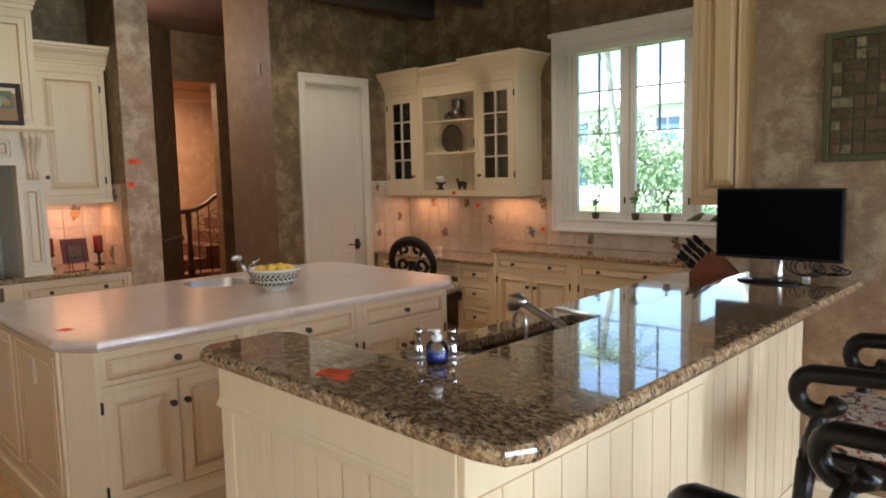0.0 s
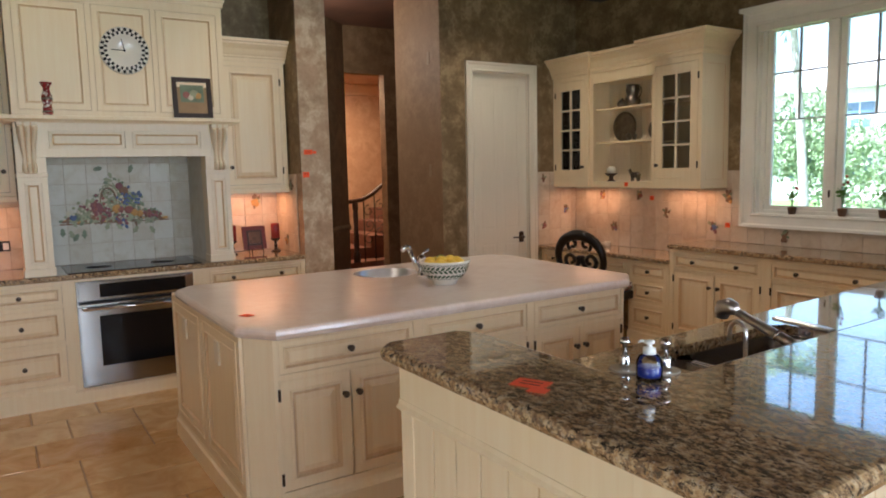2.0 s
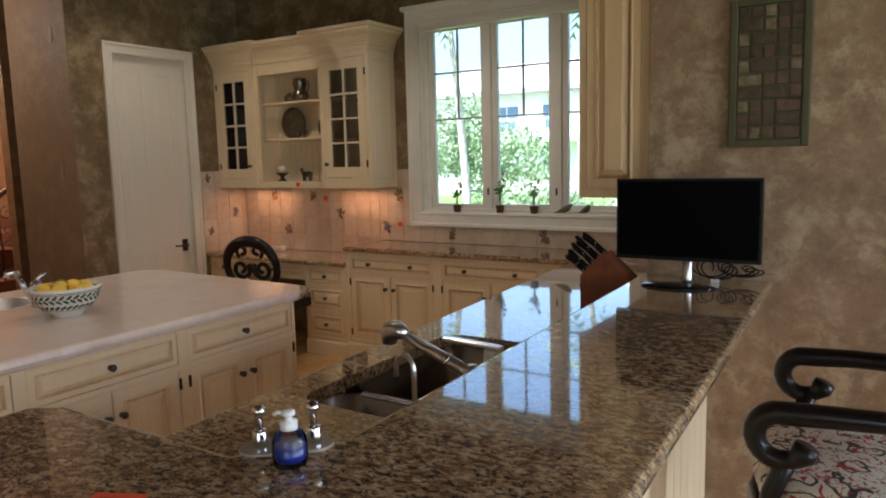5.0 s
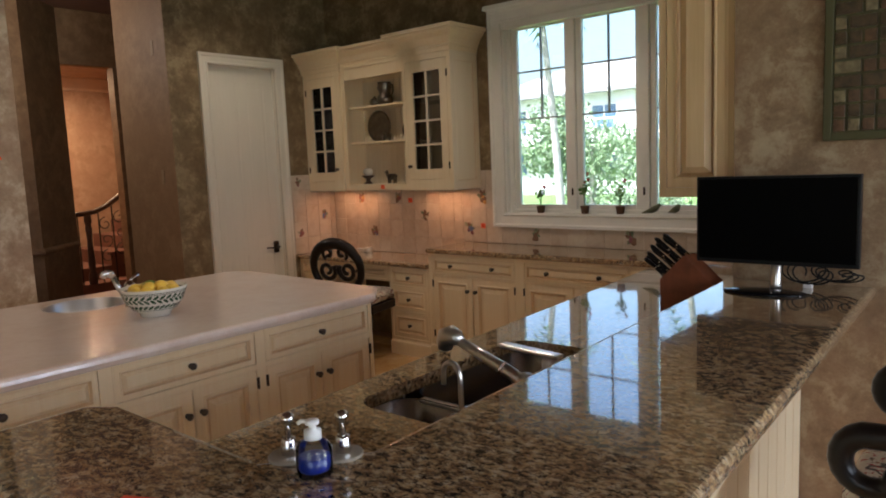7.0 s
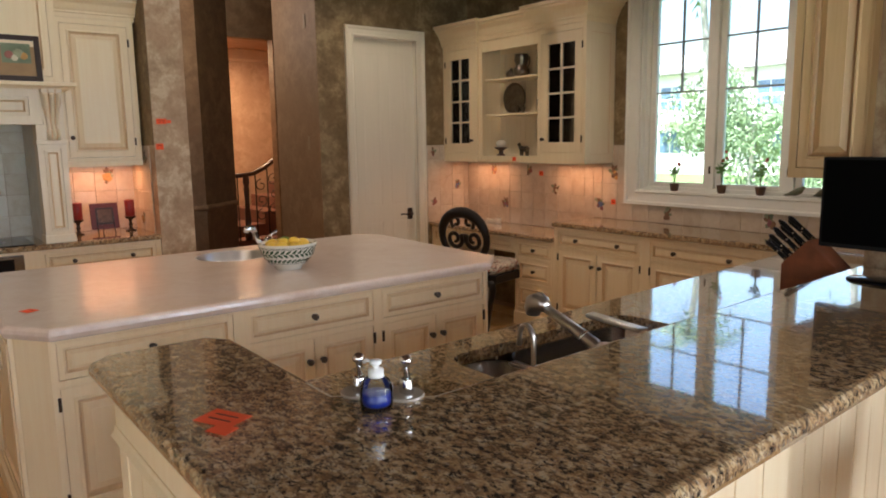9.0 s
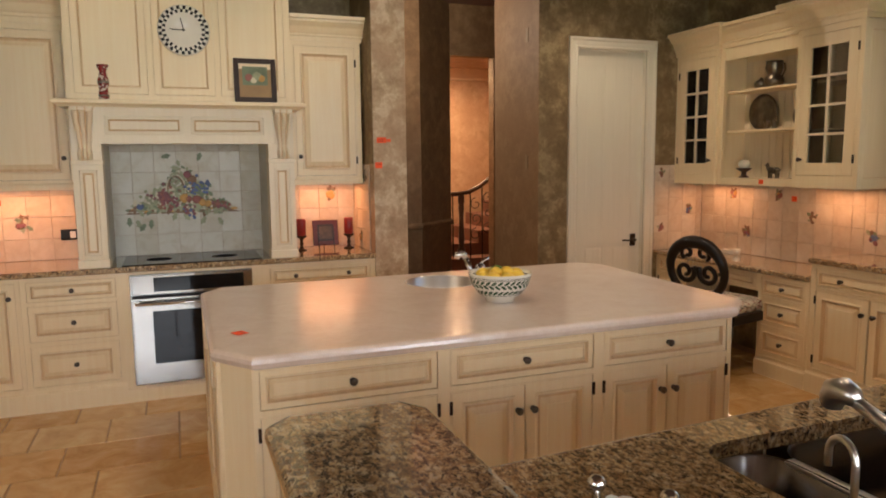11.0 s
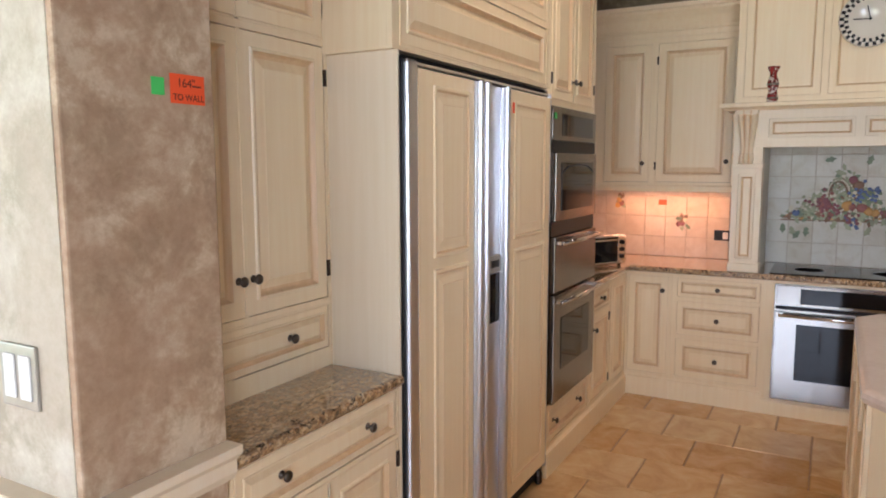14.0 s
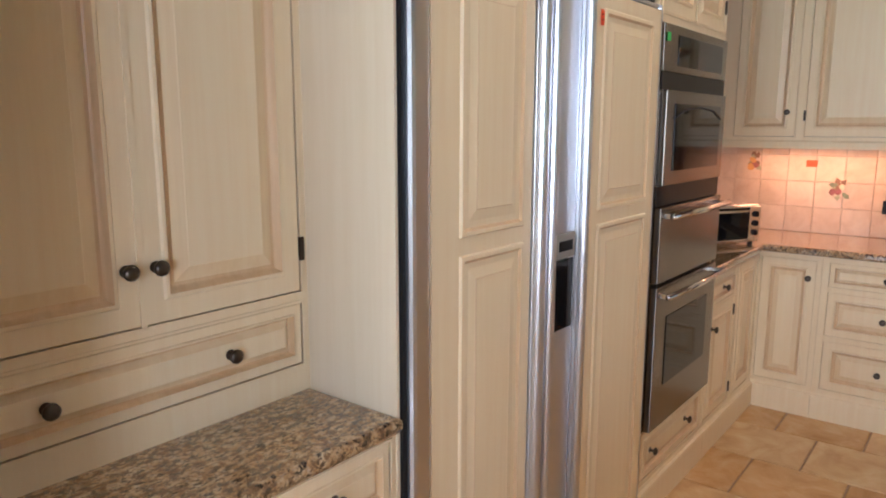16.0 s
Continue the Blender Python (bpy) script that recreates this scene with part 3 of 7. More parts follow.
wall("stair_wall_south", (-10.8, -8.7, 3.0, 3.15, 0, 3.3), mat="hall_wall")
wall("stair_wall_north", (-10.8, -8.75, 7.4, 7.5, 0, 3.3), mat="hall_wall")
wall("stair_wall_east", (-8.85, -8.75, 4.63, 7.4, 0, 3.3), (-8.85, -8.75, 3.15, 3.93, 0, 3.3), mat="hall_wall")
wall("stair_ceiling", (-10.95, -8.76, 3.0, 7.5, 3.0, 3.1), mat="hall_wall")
crown_p = [(u, -w) for u, w in [(0, 0), (0.13, 0.0), (0.13, 0.02), (0.11, 0.03), (0.06, 0.09), (0.03, 0.13), (0.03, 0.16), (0.012, 0.17), (0, 0.17)]]
tagged(part("stair_crown_moulding", sweep(crown_p, [(-10.8, 7.4, 3.0), (-10.8, 3.15, 3.0)][::-1]), "hall_trim"), "deep crown moulding under the stair hall ceiling", "moulding", "", "structure")
RAIL = [(0, 0), (0.018, 0), (0.018, 0.012), (0.028, 0.02), (0.028, 0.045), (0.02, 0.055), (0.01, 0.07), (0, 0.07)]
tagged(part("hall_chair_rail", sweep(RAIL, [(-8.60, 4.00, 0.86), (-8.10, 3.45, 0.86), (-8.10, -0.3, 0.86)][::-1]), "faux_brown"), "brown chair rail moulding in the hall", "moulding", "", "structure")
bm = sweep([(0, 0), (0.02, 0), (0.03, 0.02), (0.03, 0.05), (0.05, 0.07), (0.05, 0.09), (0, 0.09)], [(-1.60, -4.0, 0.90), (-1.60, -0.38, 0.90), (-1.97, -0.38, 0.90)][::1])
tagged(part("trim", bm, "cream_light"), "cream painted chair rail round the wall end", "moulding", "", "structure")
bm = sweep([(0, 0), (0.018, 0), (0.018, 0.11), (0.008, 0.14), (0, 0.14)], [(-1.10, 3.55, 0), (-0.46, 3.55, 0)])
tagged(part("baseboard", bm, "cream_light"), "cream painted baseboard below the mosaic wall", "baseboard", "", "structure")
# pantry door
PD = [(0, 0), (0.0, 0.018), (0.02, 0.022), (0.03, 0.016), (0.07, 0.014), (0.085, 0.024), (0.10, 0.026), (0.10, 0.0)]


def casing(name, y0, y1, z1, x, w=0.09, label="cream painted door casing"):
    """Door casing on a wall that faces +x."""
    bm = bmesh.new()
    prof = [(0, 0), (0, 0.016), (0.012, 0.020), (0.022, 0.012), (w - 0.03, 0.014), (w - 0.018, 0.024), (w, 0.026), (w, 0)]
    path = [(y0, 0, -1, 0), (y0, z1, -1, 1), (y1, z1, 1, 1), (y1, 0, 1, 0)]
    rings = [[bm.verts.new((x + o, py + sy * u, pz + sz * u)) for u, o in prof] for py, pz, sy, sz in path]
    for a, c in zip(rings, rings[1:]):
        for j in range(len(prof)):
            bm.faces.new((a[j], a[(j + 1) % len(prof)], c[(j + 1) % len(prof)], c[j]))
    o = part(name, bm, "door_paint")
    return tagged(o, label, "door casing", "", "structure")


casing("door_casing", DY0, DY1, DZ, -5.90)
e = group("door_1", "off-white painted panelled pantry door with bronze lever, closed", "door", (-5.945, DY0 + 0.004, 0), 90, "", "structure")
W = DY1 - DY0 - 0.008
part("door_leaf", B((0.0, W, 0.006, 0.045, 0.01, DZ - 0.004), (0, 0.10, -0.002, 0.006, 0.01, DZ - 0.004), (W - 0.10, W, -0.002, 0.006, 0.01, DZ - 0.004), (0.10, W - 0.10, -0.002, 0.006, DZ - 0.12, DZ - 0.004), (0.10, W - 0.10, -0.002, 0.006, 0.01, 0.22), (0.10, W - 0.10, -0.002, 0.006, 0.86, 1.0), (W / 2 - 0.045, W / 2 + 0.045, -0.002, 0.006, 0.22, 0.86), (W / 2 - 0.045, W / 2 + 0.045, -0.002, 0.006, 1.0, DZ - 0.12)), "door_paint", e)
for a, c in ((0.10, W / 2 - 0.045), (W / 2 + 0.045, W - 0.10)):
    for d, f in ((0.22, 0.86), (1.0, DZ - 0.12)):
        part("door_panel", rings_panel(a, c, d, f, [(0, 0.0012, 0), (0.012, 0.002, 0), (0.03, -0.001, 0), (0.034, -0.001, 0)], 0.0062), "door_paint", e)
h = part("door_handle", lathe([(0.024, 0), (0.026, 0.004), (0.018, 0.008), (0.010, 0.012), (0.010, 0.045), (0.013, 0.05), (0.008, 0.055)], 16, axis="y"), "bronze", e, "dark bronze lever handle", (W - 0.075, -0.003, 0.90), True)
part("handle_plate", B((-0.026, 0.026, -0.006, 0, -0.055, 0.055), bevel=0.01), "bronze", h, at=(0, 0.001, 0.0))
part("lever", tube([(0, -0.045, 0), (-0.03, -0.047, 0.006), (-0.07, -0.046, -0.002), (-0.115, -0.044, 0.004), (-0.13, -0.04, 0.0)], [0.010, 0.009, 0.008, 0.007, 0.008], 8), "bronze", h, smooth=True)
part("door_jamb", B((-0.004, 0, -0.04, 0.05, 0, DZ), (W, W + 0.004, -0.04, 0.05, 0, DZ), (0, W, -0.04, 0.05, DZ - 0.004, DZ + 0.002)), "door_paint", e)

# window
casing_w = bmesh.new()
prof = [(0, 0), (0, 0.018), (0.014, 0.024), (0.024, 0.014), (0.085, 0.016), (0.095, 0.030), (0.115, 0.032), (0.115, 0)]
sq = [(WX0, WZ0, -1, -1), (WX0, WZ1, -1, 1), (WX1, WZ1, 1, 1), (WX1, WZ0, 1, -1)]
rg = [[casing_w.verts.new((px + sx * u, 5.42 - o, pz + sz * u)) for u, o in prof] for px, pz, sx, sz in sq]
for i in range(4):
    a, c = rg[i], rg[(i + 1) % 4]
    for j in range(len(prof)):
        casing_w.faces.new((a[j], a[(j + 1) % len(prof)], c[(j + 1) % len(prof)], c[j]))
win = group("window_1", "white painted three-light casement window with slim glazing bars", "window", (0, 0, 0), 0, "", "structure")
part("window_casing", casing_w, "window_paint", win)
part("window_head", B((WX0 - 0.15, WX1 + 0.15, 5.375, 5.42, WZ1 + 0.115, WZ1 + 0.15), bevel=0.006), "window_paint", win)
part("window_jamb", B((WX0, WX0 + 0.018, 5.421, 5.47, WZ0, WZ1), (WX1 - 0.018, WX1, 5.421, 5.47, WZ0, WZ1), (WX0 + 0.018, WX1 - 0.018, 5.421, 5.47, WZ1 - 0.018, WZ1), bevel=0.002), "window_paint", win)
part("window_sill", B((WX0 - 0.0, WX1, 5.40, 5.47, WZ0 - 0.02, WZ0 + 0.002), bevel=0.005), "window_paint", win)
part("window_frame", B((WX0, WX0 + 0.05, 5.47, 5.59, WZ0, WZ1), (WX1 - 0.05, WX1, 5.47, 5.59, WZ0, WZ1), (WX0 + 0.05, WX1 - 0.05, 5.47, 5.59, WZ0, WZ0 + 0.03), (WX0 + 0.05, WX1 - 0.05, 5.47, 5.59, WZ1 - 0.03, WZ1), (-3.215, -3.16, 5.46, 5.59, WZ0 + 0.03, WZ1 - 0.03), (-2.64, -2.575, 5.46, 5.59, WZ0 + 0.03, WZ1 - 0.03), bevel=0.006), "window_paint", win)
part("blind_cassette", B((WX0 + 0.01, WX1 - 0.01, 5.40, 5.46, WZ1 - 0.055, WZ1 - 0.002), bevel=0.006), "window_paint", win)
for x0, x1 in ((-3.74, -3.215), (-3.16, -2.64), (-2.575, -2.02)):
    s = part("sash", B((x0, x0 + 0.045, 5.49, 5.53, WZ0 + 0.03, WZ1 - 0.03), (x1 - 0.045, x1, 5.49, 5.53, WZ0 + 0.03, WZ1 - 0.03), (x0 + 0.045, x1 - 0.045, 5.49, 5.53, WZ0 + 0.03, WZ0 + 0.065), (x0 + 0.045, x1 - 0.045, 5.49, 5.53, WZ1 - 0.06, WZ1 - 0.03), bevel=0.004), "window_paint", win)
    xm = (x0 + x1) / 2
    part("glazing_bar", B((xm - 0.006, xm + 0.006, 5.50, 5.52, 1.94, 2.64), (x0 + 0.045, x1 - 0.045, 5.50, 5.52, 1.934, 1.946), (x0 + 0.045, x1 - 0.045, 5.50, 5.52, 2.304, 2.316)), "grey_paint", s)
    g = part("pane", B((x0 + 0.04, x1 - 0.04, 5.508, 5.512, WZ0 + 0.06, WZ1 - 0.055)), "clear_glass", s)
    g.visible_shadow = False
for x in (-3.19, -2.61):
    part("latch", B((x - 0.006, x + 0.006, 5.448, 5.462, 1.33, 1.385), bevel=0.004), "bronze", win)

# ---- outside ----
tagged(part("ground", B((-60, 60, -60, 120, -0.5, -0.32)), "lawn"), "sunlit green lawn outside", "ground", "", "structure")
rr = random.Random(5)


def leaf_clump(name, label, at, rad, n, size, mat, cat, squash=0.8, trunk=True):
    """A shrub or tree crown of many small leaves, on a short stem."""
    e = group(name, label, cat, at)
    bm = bmesh.new()
    blobs = [(Vector((rr.uniform(-1, 1) * rad, rr.uniform(-0.6, 0.6) * rad, rr.uniform(0.1, 1.5) * rad * squash)), rad * rr.uniform(0.3, 0.55)) for _ in range(16)]
    for _ in range(n):
        c, r = rr.choice(blobs)
        d = Vector((rr.gauss(0, 1), rr.gauss(0, 1), rr.gauss(0, 1))).normalized() * r * rr.uniform(0.6, 1.05)
        p = c + d
        q = Euler((rr.uniform(0, 6), rr.uniform(0, 6), rr.uniform(0, 6))).to_matrix()
        s = size * rr.uniform(0.6, 1.3)
        bm.faces.new([bm.verts.new(p + q @ Vector(k)) for k in ((-s, 0, 0), (0, -s * 0.45, 0.1 * s), (s, 0, 0), (0, s * 0.45, 0.1 * s))])
    part("crown", bm, mat, e)
    part("stem", tube([(0, 0, -0.5), (0.05, 0, 0.2 * rad), (0, 0.04, rad * squash)], [0.07 * rad, 0.05 * rad, 0.02 * rad], 8), "bark", e)
    return e


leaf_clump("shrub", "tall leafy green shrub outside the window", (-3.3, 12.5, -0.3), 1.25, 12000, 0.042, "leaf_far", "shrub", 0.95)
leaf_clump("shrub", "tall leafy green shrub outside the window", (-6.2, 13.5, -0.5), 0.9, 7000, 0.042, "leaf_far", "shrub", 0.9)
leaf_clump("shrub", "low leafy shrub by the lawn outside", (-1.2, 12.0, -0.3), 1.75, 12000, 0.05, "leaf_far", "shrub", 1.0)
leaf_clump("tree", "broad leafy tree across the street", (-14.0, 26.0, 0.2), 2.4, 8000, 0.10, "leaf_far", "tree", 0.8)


def palm(name, at, h, lean, r=0.13):
    e = group(name, "tall grey palm with arching fronds outside", "palm tree", at)
    pts = [(lean * (k / 8) ** 1.4, 0, h * k / 8) for k in range(9)]
    part("trunk", tube(pts, [r * (1.25 - 0.5 * k / 8) for k in range(9)], 12), "bark", e)
    bm = bmesh.new()
    top = Vector(pts[-1])
    for i in range(16):
        a, up, ln = i * 2.399, rr.uniform(0.1, 0.9), rr.uniform(1.5, 2.2) * h / 5.5
        prev = None
        for k in range(14):
            u = k / 13
            p = top + Vector((math.cos(a) * ln * u, math.sin(a) * ln * u, ln * (up * u - 1.15 * u * u)))
            if prev is not None:
                side = Vector((-math.sin(a), math.cos(a), -0.25))
                for s in (-1, 1):
                    wd = 0.42 * math.sin(math.pi * min(1, u + 0.12)) * ln / 2
                    tip = p + side * s * wd + Vector((0, 0, -0.3 * wd))
                    bm.faces.new([bm.verts.new(c) for c in (prev, prev.lerp(p, 0.55), tip)])
            prev = p
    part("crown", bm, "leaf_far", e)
    return e


palm("palm_tree", (-4.2, 11.6, -0.3), 7.6, 1.1, 0.085)
palm("palm_tree", (-9.2, 15.5, -0.3), 5.6, -0.5, 0.09)
palm("palm_tree", (-7.4, 18.0, -0.3), 6.2, 0.6, 0.09)
e = group("house", "white two-storey house with grey roof across the lawn", "house", (-17.5, 38.0, -0.3))
part("house_wall", B((-7, 7, -4, 4, 0, 5.2)), "house_white", e)
bm = B((-7.6, 7.6, -4.6, 4.6, 5.2, 5.4))
v = [bm.verts.new(p) for p in ((-7.6, -4.6, 5.4), (7.6, -4.6, 5.4), (7.6, 4.6, 5.4), (-7.6, 4.6, 5.4), (-4, 0, 7.3), (4, 0, 7.3))]
for f in ((0, 1, 5, 4), (2, 3, 4, 5), (1, 2, 5), (3, 0, 4)):
    bm.faces.new([v[i] for i in f])
part("roof", bm, "roof_grey", e)
for z in (1.0, 3.3):
    for x in (-5.4, -2.7, 0, 2.7, 5.4):
        wdw = part("window", B((x - 0.75, x + 0.75, -4.06, -3.99, z, z + 1.35), bevel=0.02), "house_white", e)
        part("pane", B((x - 0.65, x - 0.04, -4.09, -4.06, z + 0.1, z + 1.25), (x + 0.04, x + 0.65, -4.09, -4.06, z + 0.1, z + 1.25)), "house_glass", wdw)
part("balcony", B((-6, 6, -5.0, -4.1, 2.75, 2.9), *[(x, x + 0.06, -5.0, -4.94, 2.9, 3.8) for x in [-6 + 0.5 * i for i in range(25)]], (-6, 6, -5.02, -4.92, 3.8, 3.88)), "house_white", e)

# ---- kitchen cabinets, range wall ----
WX = -5.79
CT, CB = 0.935, 0.895
K, D = "drawer", "door"


def row3(x0, x1, top=0.865, knobs=1):
    """Three stacked drawers."""
    out = []
    for a, c in ((0.735, top), (0.47, 0.705), (0.17, 0.44)):
        kx = [(x0 + x1) / 2] if knobs == 1 else [x0 + (x1 - x0) * 0.25, x0 + (x1 - x0) * 0.75]
        out.append((K, x0, x1, a, c, [(k, (a + c) / 2) for k in kx], ""))
    return out


G = "base cabinets of the range wall"
cabinet("base_cabinet", "cream glazed narrow base cabinet with one raised-panel door", (WX, -0.42, 0), 90, 0.335, 0, CB, 0.60, [(D, 0.035, 0.31, 0.17, 0.865, [(0.275, 0.77)], "")], 0.14, grp=G)
cabinet("base_cabinet", "cream glazed base cabinet with three drawers", (WX, -0.083, 0), 90, 0.593, 0, CB, 0.60, row3(0.035, 0.56), 0.14, grp=G)
oc = cabinet("oven_cabinet", "cream glazed cabinet housing the under-counter oven", (WX, 0.51, 0), 90, 0.92, 0, CB, 0.60, [], 0.10, grp=G)
cabinet("base_cabinet", "cream glazed base cabinet with wide drawer over doors", (WX, 1.43, 0), 90, 0.84, 0, CB, 0.60, [(K, 0.06, 0.80, 0.735, 0.865, [(0.24, 0.80), (0.63, 0.80)], ""), (D, 0.06, 0.425, 0.17, 0.715, [(0.39, 0.60)], "l"), (D, 0.435, 0.80, 0.17, 0.715, [(0.47, 0.60)], "r")], 0.14, grp=G)


def counter(name, label, outline, mat="granite", z0=CB, z1=CT, r=0.014, holes=()):
    o = part(name, slab(outline, z0, z1, r, holes=holes), mat)
    return tagged(o, label, "countertop")


counter("granite_counter", "speckled brown and gold granite countertop on the range wall", [(-6.395, -1.025), (-4.922, -1.025), (-4.922, -0.37), (-5.76, -0.37), (-5.76, 2.27), (-6.395, 2.27)])

# under-counter oven
e = group("wall_oven", "stainless steel built-in oven with black glass window", "oven", (WX - 0.001, 0.562, 0), 90)
part("oven_body", B((0, 0.80, -0.012, 0.02, 0.115, 0.875), bevel=0.003), "steel_oven", e)
part("control_panel", B((0.015, 0.785, -0.022, -0.012, 0.735, 0.868), bevel=0.003), "steel_oven", e)
part("control_glass", B((0.15, 0.74, -0.025, -0.022, 0.755, 0.852), bevel=0.001), "black_glass", e, "black glass display")
dr = part("oven_door", B((0.008, 0.792, -0.040, -0.012, 0.135, 0.700), bevel=0.004), "steel_oven", e)
part("oven_window", B((0.135, 0.70, -0.0425, -0.040, 0.260, 0.625), bevel=0.001), "black_glass", dr, "black glass oven window")
part("vent_gap", B((0.01, 0.79, -0.03, -0.012, 0.713, 0.733)), "black_plastic", e)
part("handle", tube([(0.03, -0.075, 0.682), (0.40, -0.085, 0.682), (0.77, -0.075, 0.682)], 0.011, 10), "chrome", dr, "polished steel bar handle", smooth=True)
for hx in (0.035, 0.745):
    part("handle_post", B((hx, hx + 0.02, -0.075, -0.04, 0.674, 0.690)), "chrome", dr)
part("toe_gap", B((0.005, 0.795, -0.008, 0.01, 0.112, 0.132)), "black_plastic", e)

# cooktop
e = group("cooktop", "black glass electric cooktop set in the granite", "cooktop", (0, 0, CT))
part("glass_top", B((-6.30, -5.80, 0.52, 1.44, 0, 0.006), bevel=0.003), "black_glass", e)
part("burner_ring", lathe([(0.085, 0.0062), (0.085, 0.0068), (0.092, 0.0068), (0.092, 0.0062)], 32, at=(-6.05, 0.75, 0)), "grey_paint", e)
part("burner_ring", lathe([(0.085, 0.0062), (0.085, 0.0068), (0.092, 0.0068), (0.092, 0.0062)], 32, at=(-6.05, 1.20, 0)), "grey_paint", e)

# range hood
e = group("range_hood", "cream glazed mantel-style range hood with corbels and pilasters", "range hood", (-5.80, 0.27, 0), 90)
HW = 1.42
part("hood_body", B((0, HW, 0.022, 0.595, 2.03, 2.86)), "cream", e)
ops = [(0.045, 0.485, 2.07, 2.80), (0.522, 0.908, 2.07, 2.80), (0.945, 1.375, 2.07, 2.80)]
face_frame(e, 0, HW, 2.03, 2.86, ops)
for o in ops:
    front(e, "panel", *o, style="flat")
crown(e, [(-0.0, 0.595, 2.86), (0, 0, 2.86), (HW, 0, 2.86), (HW, 0.595, 2.86)][::1], 1.1)
part("mantel_shelf", sweep([(0, 0), (0.05, 0.0), (0.055, 0.008), (0.07, 0.012), (0.085, 0.02), (0.085, 0.04), (0.07, 0.045), (0, 0.045)], [(0, 0.3, 1.985), (0, 0.0, 1.985), (HW, 0.0, 1.985), (HW, 0.3, 1.985)]), "cream", e)
part("mantel_core", B((0.0, HW, 0.0, 0.595, 1.985, 2.029)), "cream", e)
face_frame(e, 0.13, HW - 0.13, 1.75, 1.985, [(0.205, 0.685, 1.81, 1.93), (0.735, 1.215, 1.81, 1.93)], ("cream_light", "cream_glaze"))
front(e, "header_panel", 0.205, 0.685, 1.81, 1.93, style="flat", mats=("cream_light", "cream_glaze"))
front(e, "header_panel", 0.735, 1.215, 1.81, 1.93, style="flat", mats=("cream_light", "cream_glaze"))
part("header_block", B((0.0, 0.178, 0.0, 0.14, 1.646, 1.749), (0.0, 0.128, 0.0, 0.021, 1.749, 1.984), bevel=0.002), "cream_light", e)
part("header_block", B((HW - 0.178, HW, 0.0, 0.14, 1.646, 1.749), (HW - 0.128, HW, 0.0, 0.021, 1.749, 1.984), bevel=0.002), "cream_light", e)
part("header_core", B((0.0, HW, 0.022, 0.14, 1.75, 1.984), (0.13, 0.18, 0.14, 0.59, 1.75, 1.984), (HW - 0.18, HW - 0.13, 0.14, 0.59, 1.75, 1.984), (0.18, HW - 0.18, 0.14, 0.59, 1.90, 1.984)), "cream_light", e)


def corbel(x):
    """A scrolled bracket of three swelling lobes, deep at the shelf and curling in at its foot."""
    prof = [(0.010, 1.640, 0.030), (0.030, 1.646, 0.040), (0.046, 1.662, 0.044), (0.050, 1.682, 0.045), (0.042, 1.700, 0.043), (0.026, 1.716, 0.040), (0.020, 1.745, 0.040), (0.024, 1.785, 0.043), (0.036, 1.825, 0.047), (0.052, 1.860, 0.052), (0.070, 1.890, 0.058), (0.080, 1.920, 0.061), (0.078, 1.945, 0.062), (0.062, 1.960, 0.062), (0.066, 1.964, 0.066), (0.066, 1.984, 0.066)]
    bm, n = bmesh.new(), 24
    rows = []
    for d, z, w in prof:
        row = []
        for k in range(n + 1):
            u = -1 + 2 * k / n
            lobe = 0.62 + 0.38 * abs(math.cos(1.5 * math.pi * u)) if z < 1.955 else 1.0
            row.append(bm.verts.new((x + u * w, 0.002 if k in (0, n) else -d * lobe, z)))
        rows.append(row)
    for a, c in zip(rows, rows[1:]):
        for k in range(n):
            u = abs(-1 + (2 * k + 1) / n)
            bm.faces.new((a[k], a[k + 1], c[k + 1], c[k])).material_index = 1 if abs(u - 0.333) < 0.05 else 0
    bm.faces.new(rows[0]), bm.faces.new(rows[-1])
    return part("corbel", bm, ["cream_light", "cream_glaze"], e, "carved scrolled corbel")


for x in (0.080, HW - 0.072):
    corbel(x)
for x in (0.0, HW - 0.178):
    p = part("pilaster", B((x, x + 0.178, 0.021, 0.14, CT, 1.645)), "cream_light", e)
    face_frame(p, x, x + 0.178, CT, 1.62, [(x + 0.038, x + 0.14, 1.02, 1.58)], ("cream_light", "cream_glaze"))
    front(p, "pilaster_panel", x + 0.038, x + 0.14, 1.02, 1.58, style="flat", mats=("cream_light", "cream_glaze"))
    part("pilaster_foot", B((x - 0.008, x + 0.186, -0.014, 0.14, CT, CT + 0.055), bevel=0.005), "cream_light", p)
    part("pilaster_cap", B((x - 0.006, x + 0.184, -0.012, 0.14, 1.615, 1.645), bevel=0.005), "cream_light", p)
    part("niche_side", B((x + (0.138 if x < 0.5 else 0.0), x + (0.178 if x < 0.5 else 0.04), 0.14, 0.59, CT, 1.75)), "niche_tile", p)

# wall cabinets either side of the hood
def wall_cab(name, label, at, turn, w, doors, grp, z0=1.455, z1=2.53, depth=0.355, cr=1.0, ends=(True, True), top=True):
    e = cabinet(name, label, at, turn, w, z0 + 0.0, z1, depth, doors, 0, "wall cabinet", grp)
    part("light_valance", sweep([(0, 0), (0.012, 0), (0.012, 0.035), (0.004, 0.045), (0, 0.045)], [(0, 0, z0 - 0.005), (w, 0, z0 - 0.005)]), "cream", e)
    if top:
        path = ([(0, depth, z1)] if ends[0] else []) + [(0, 0, z1), (w, 0, z1)] + ([(w, depth, z1)] if ends[1] else [])
        crown(e, path, cr)
        part("top_board", B((0, w, 0, depth, z1, z1 + 0.16 * cr)), "cream", e)
    return e


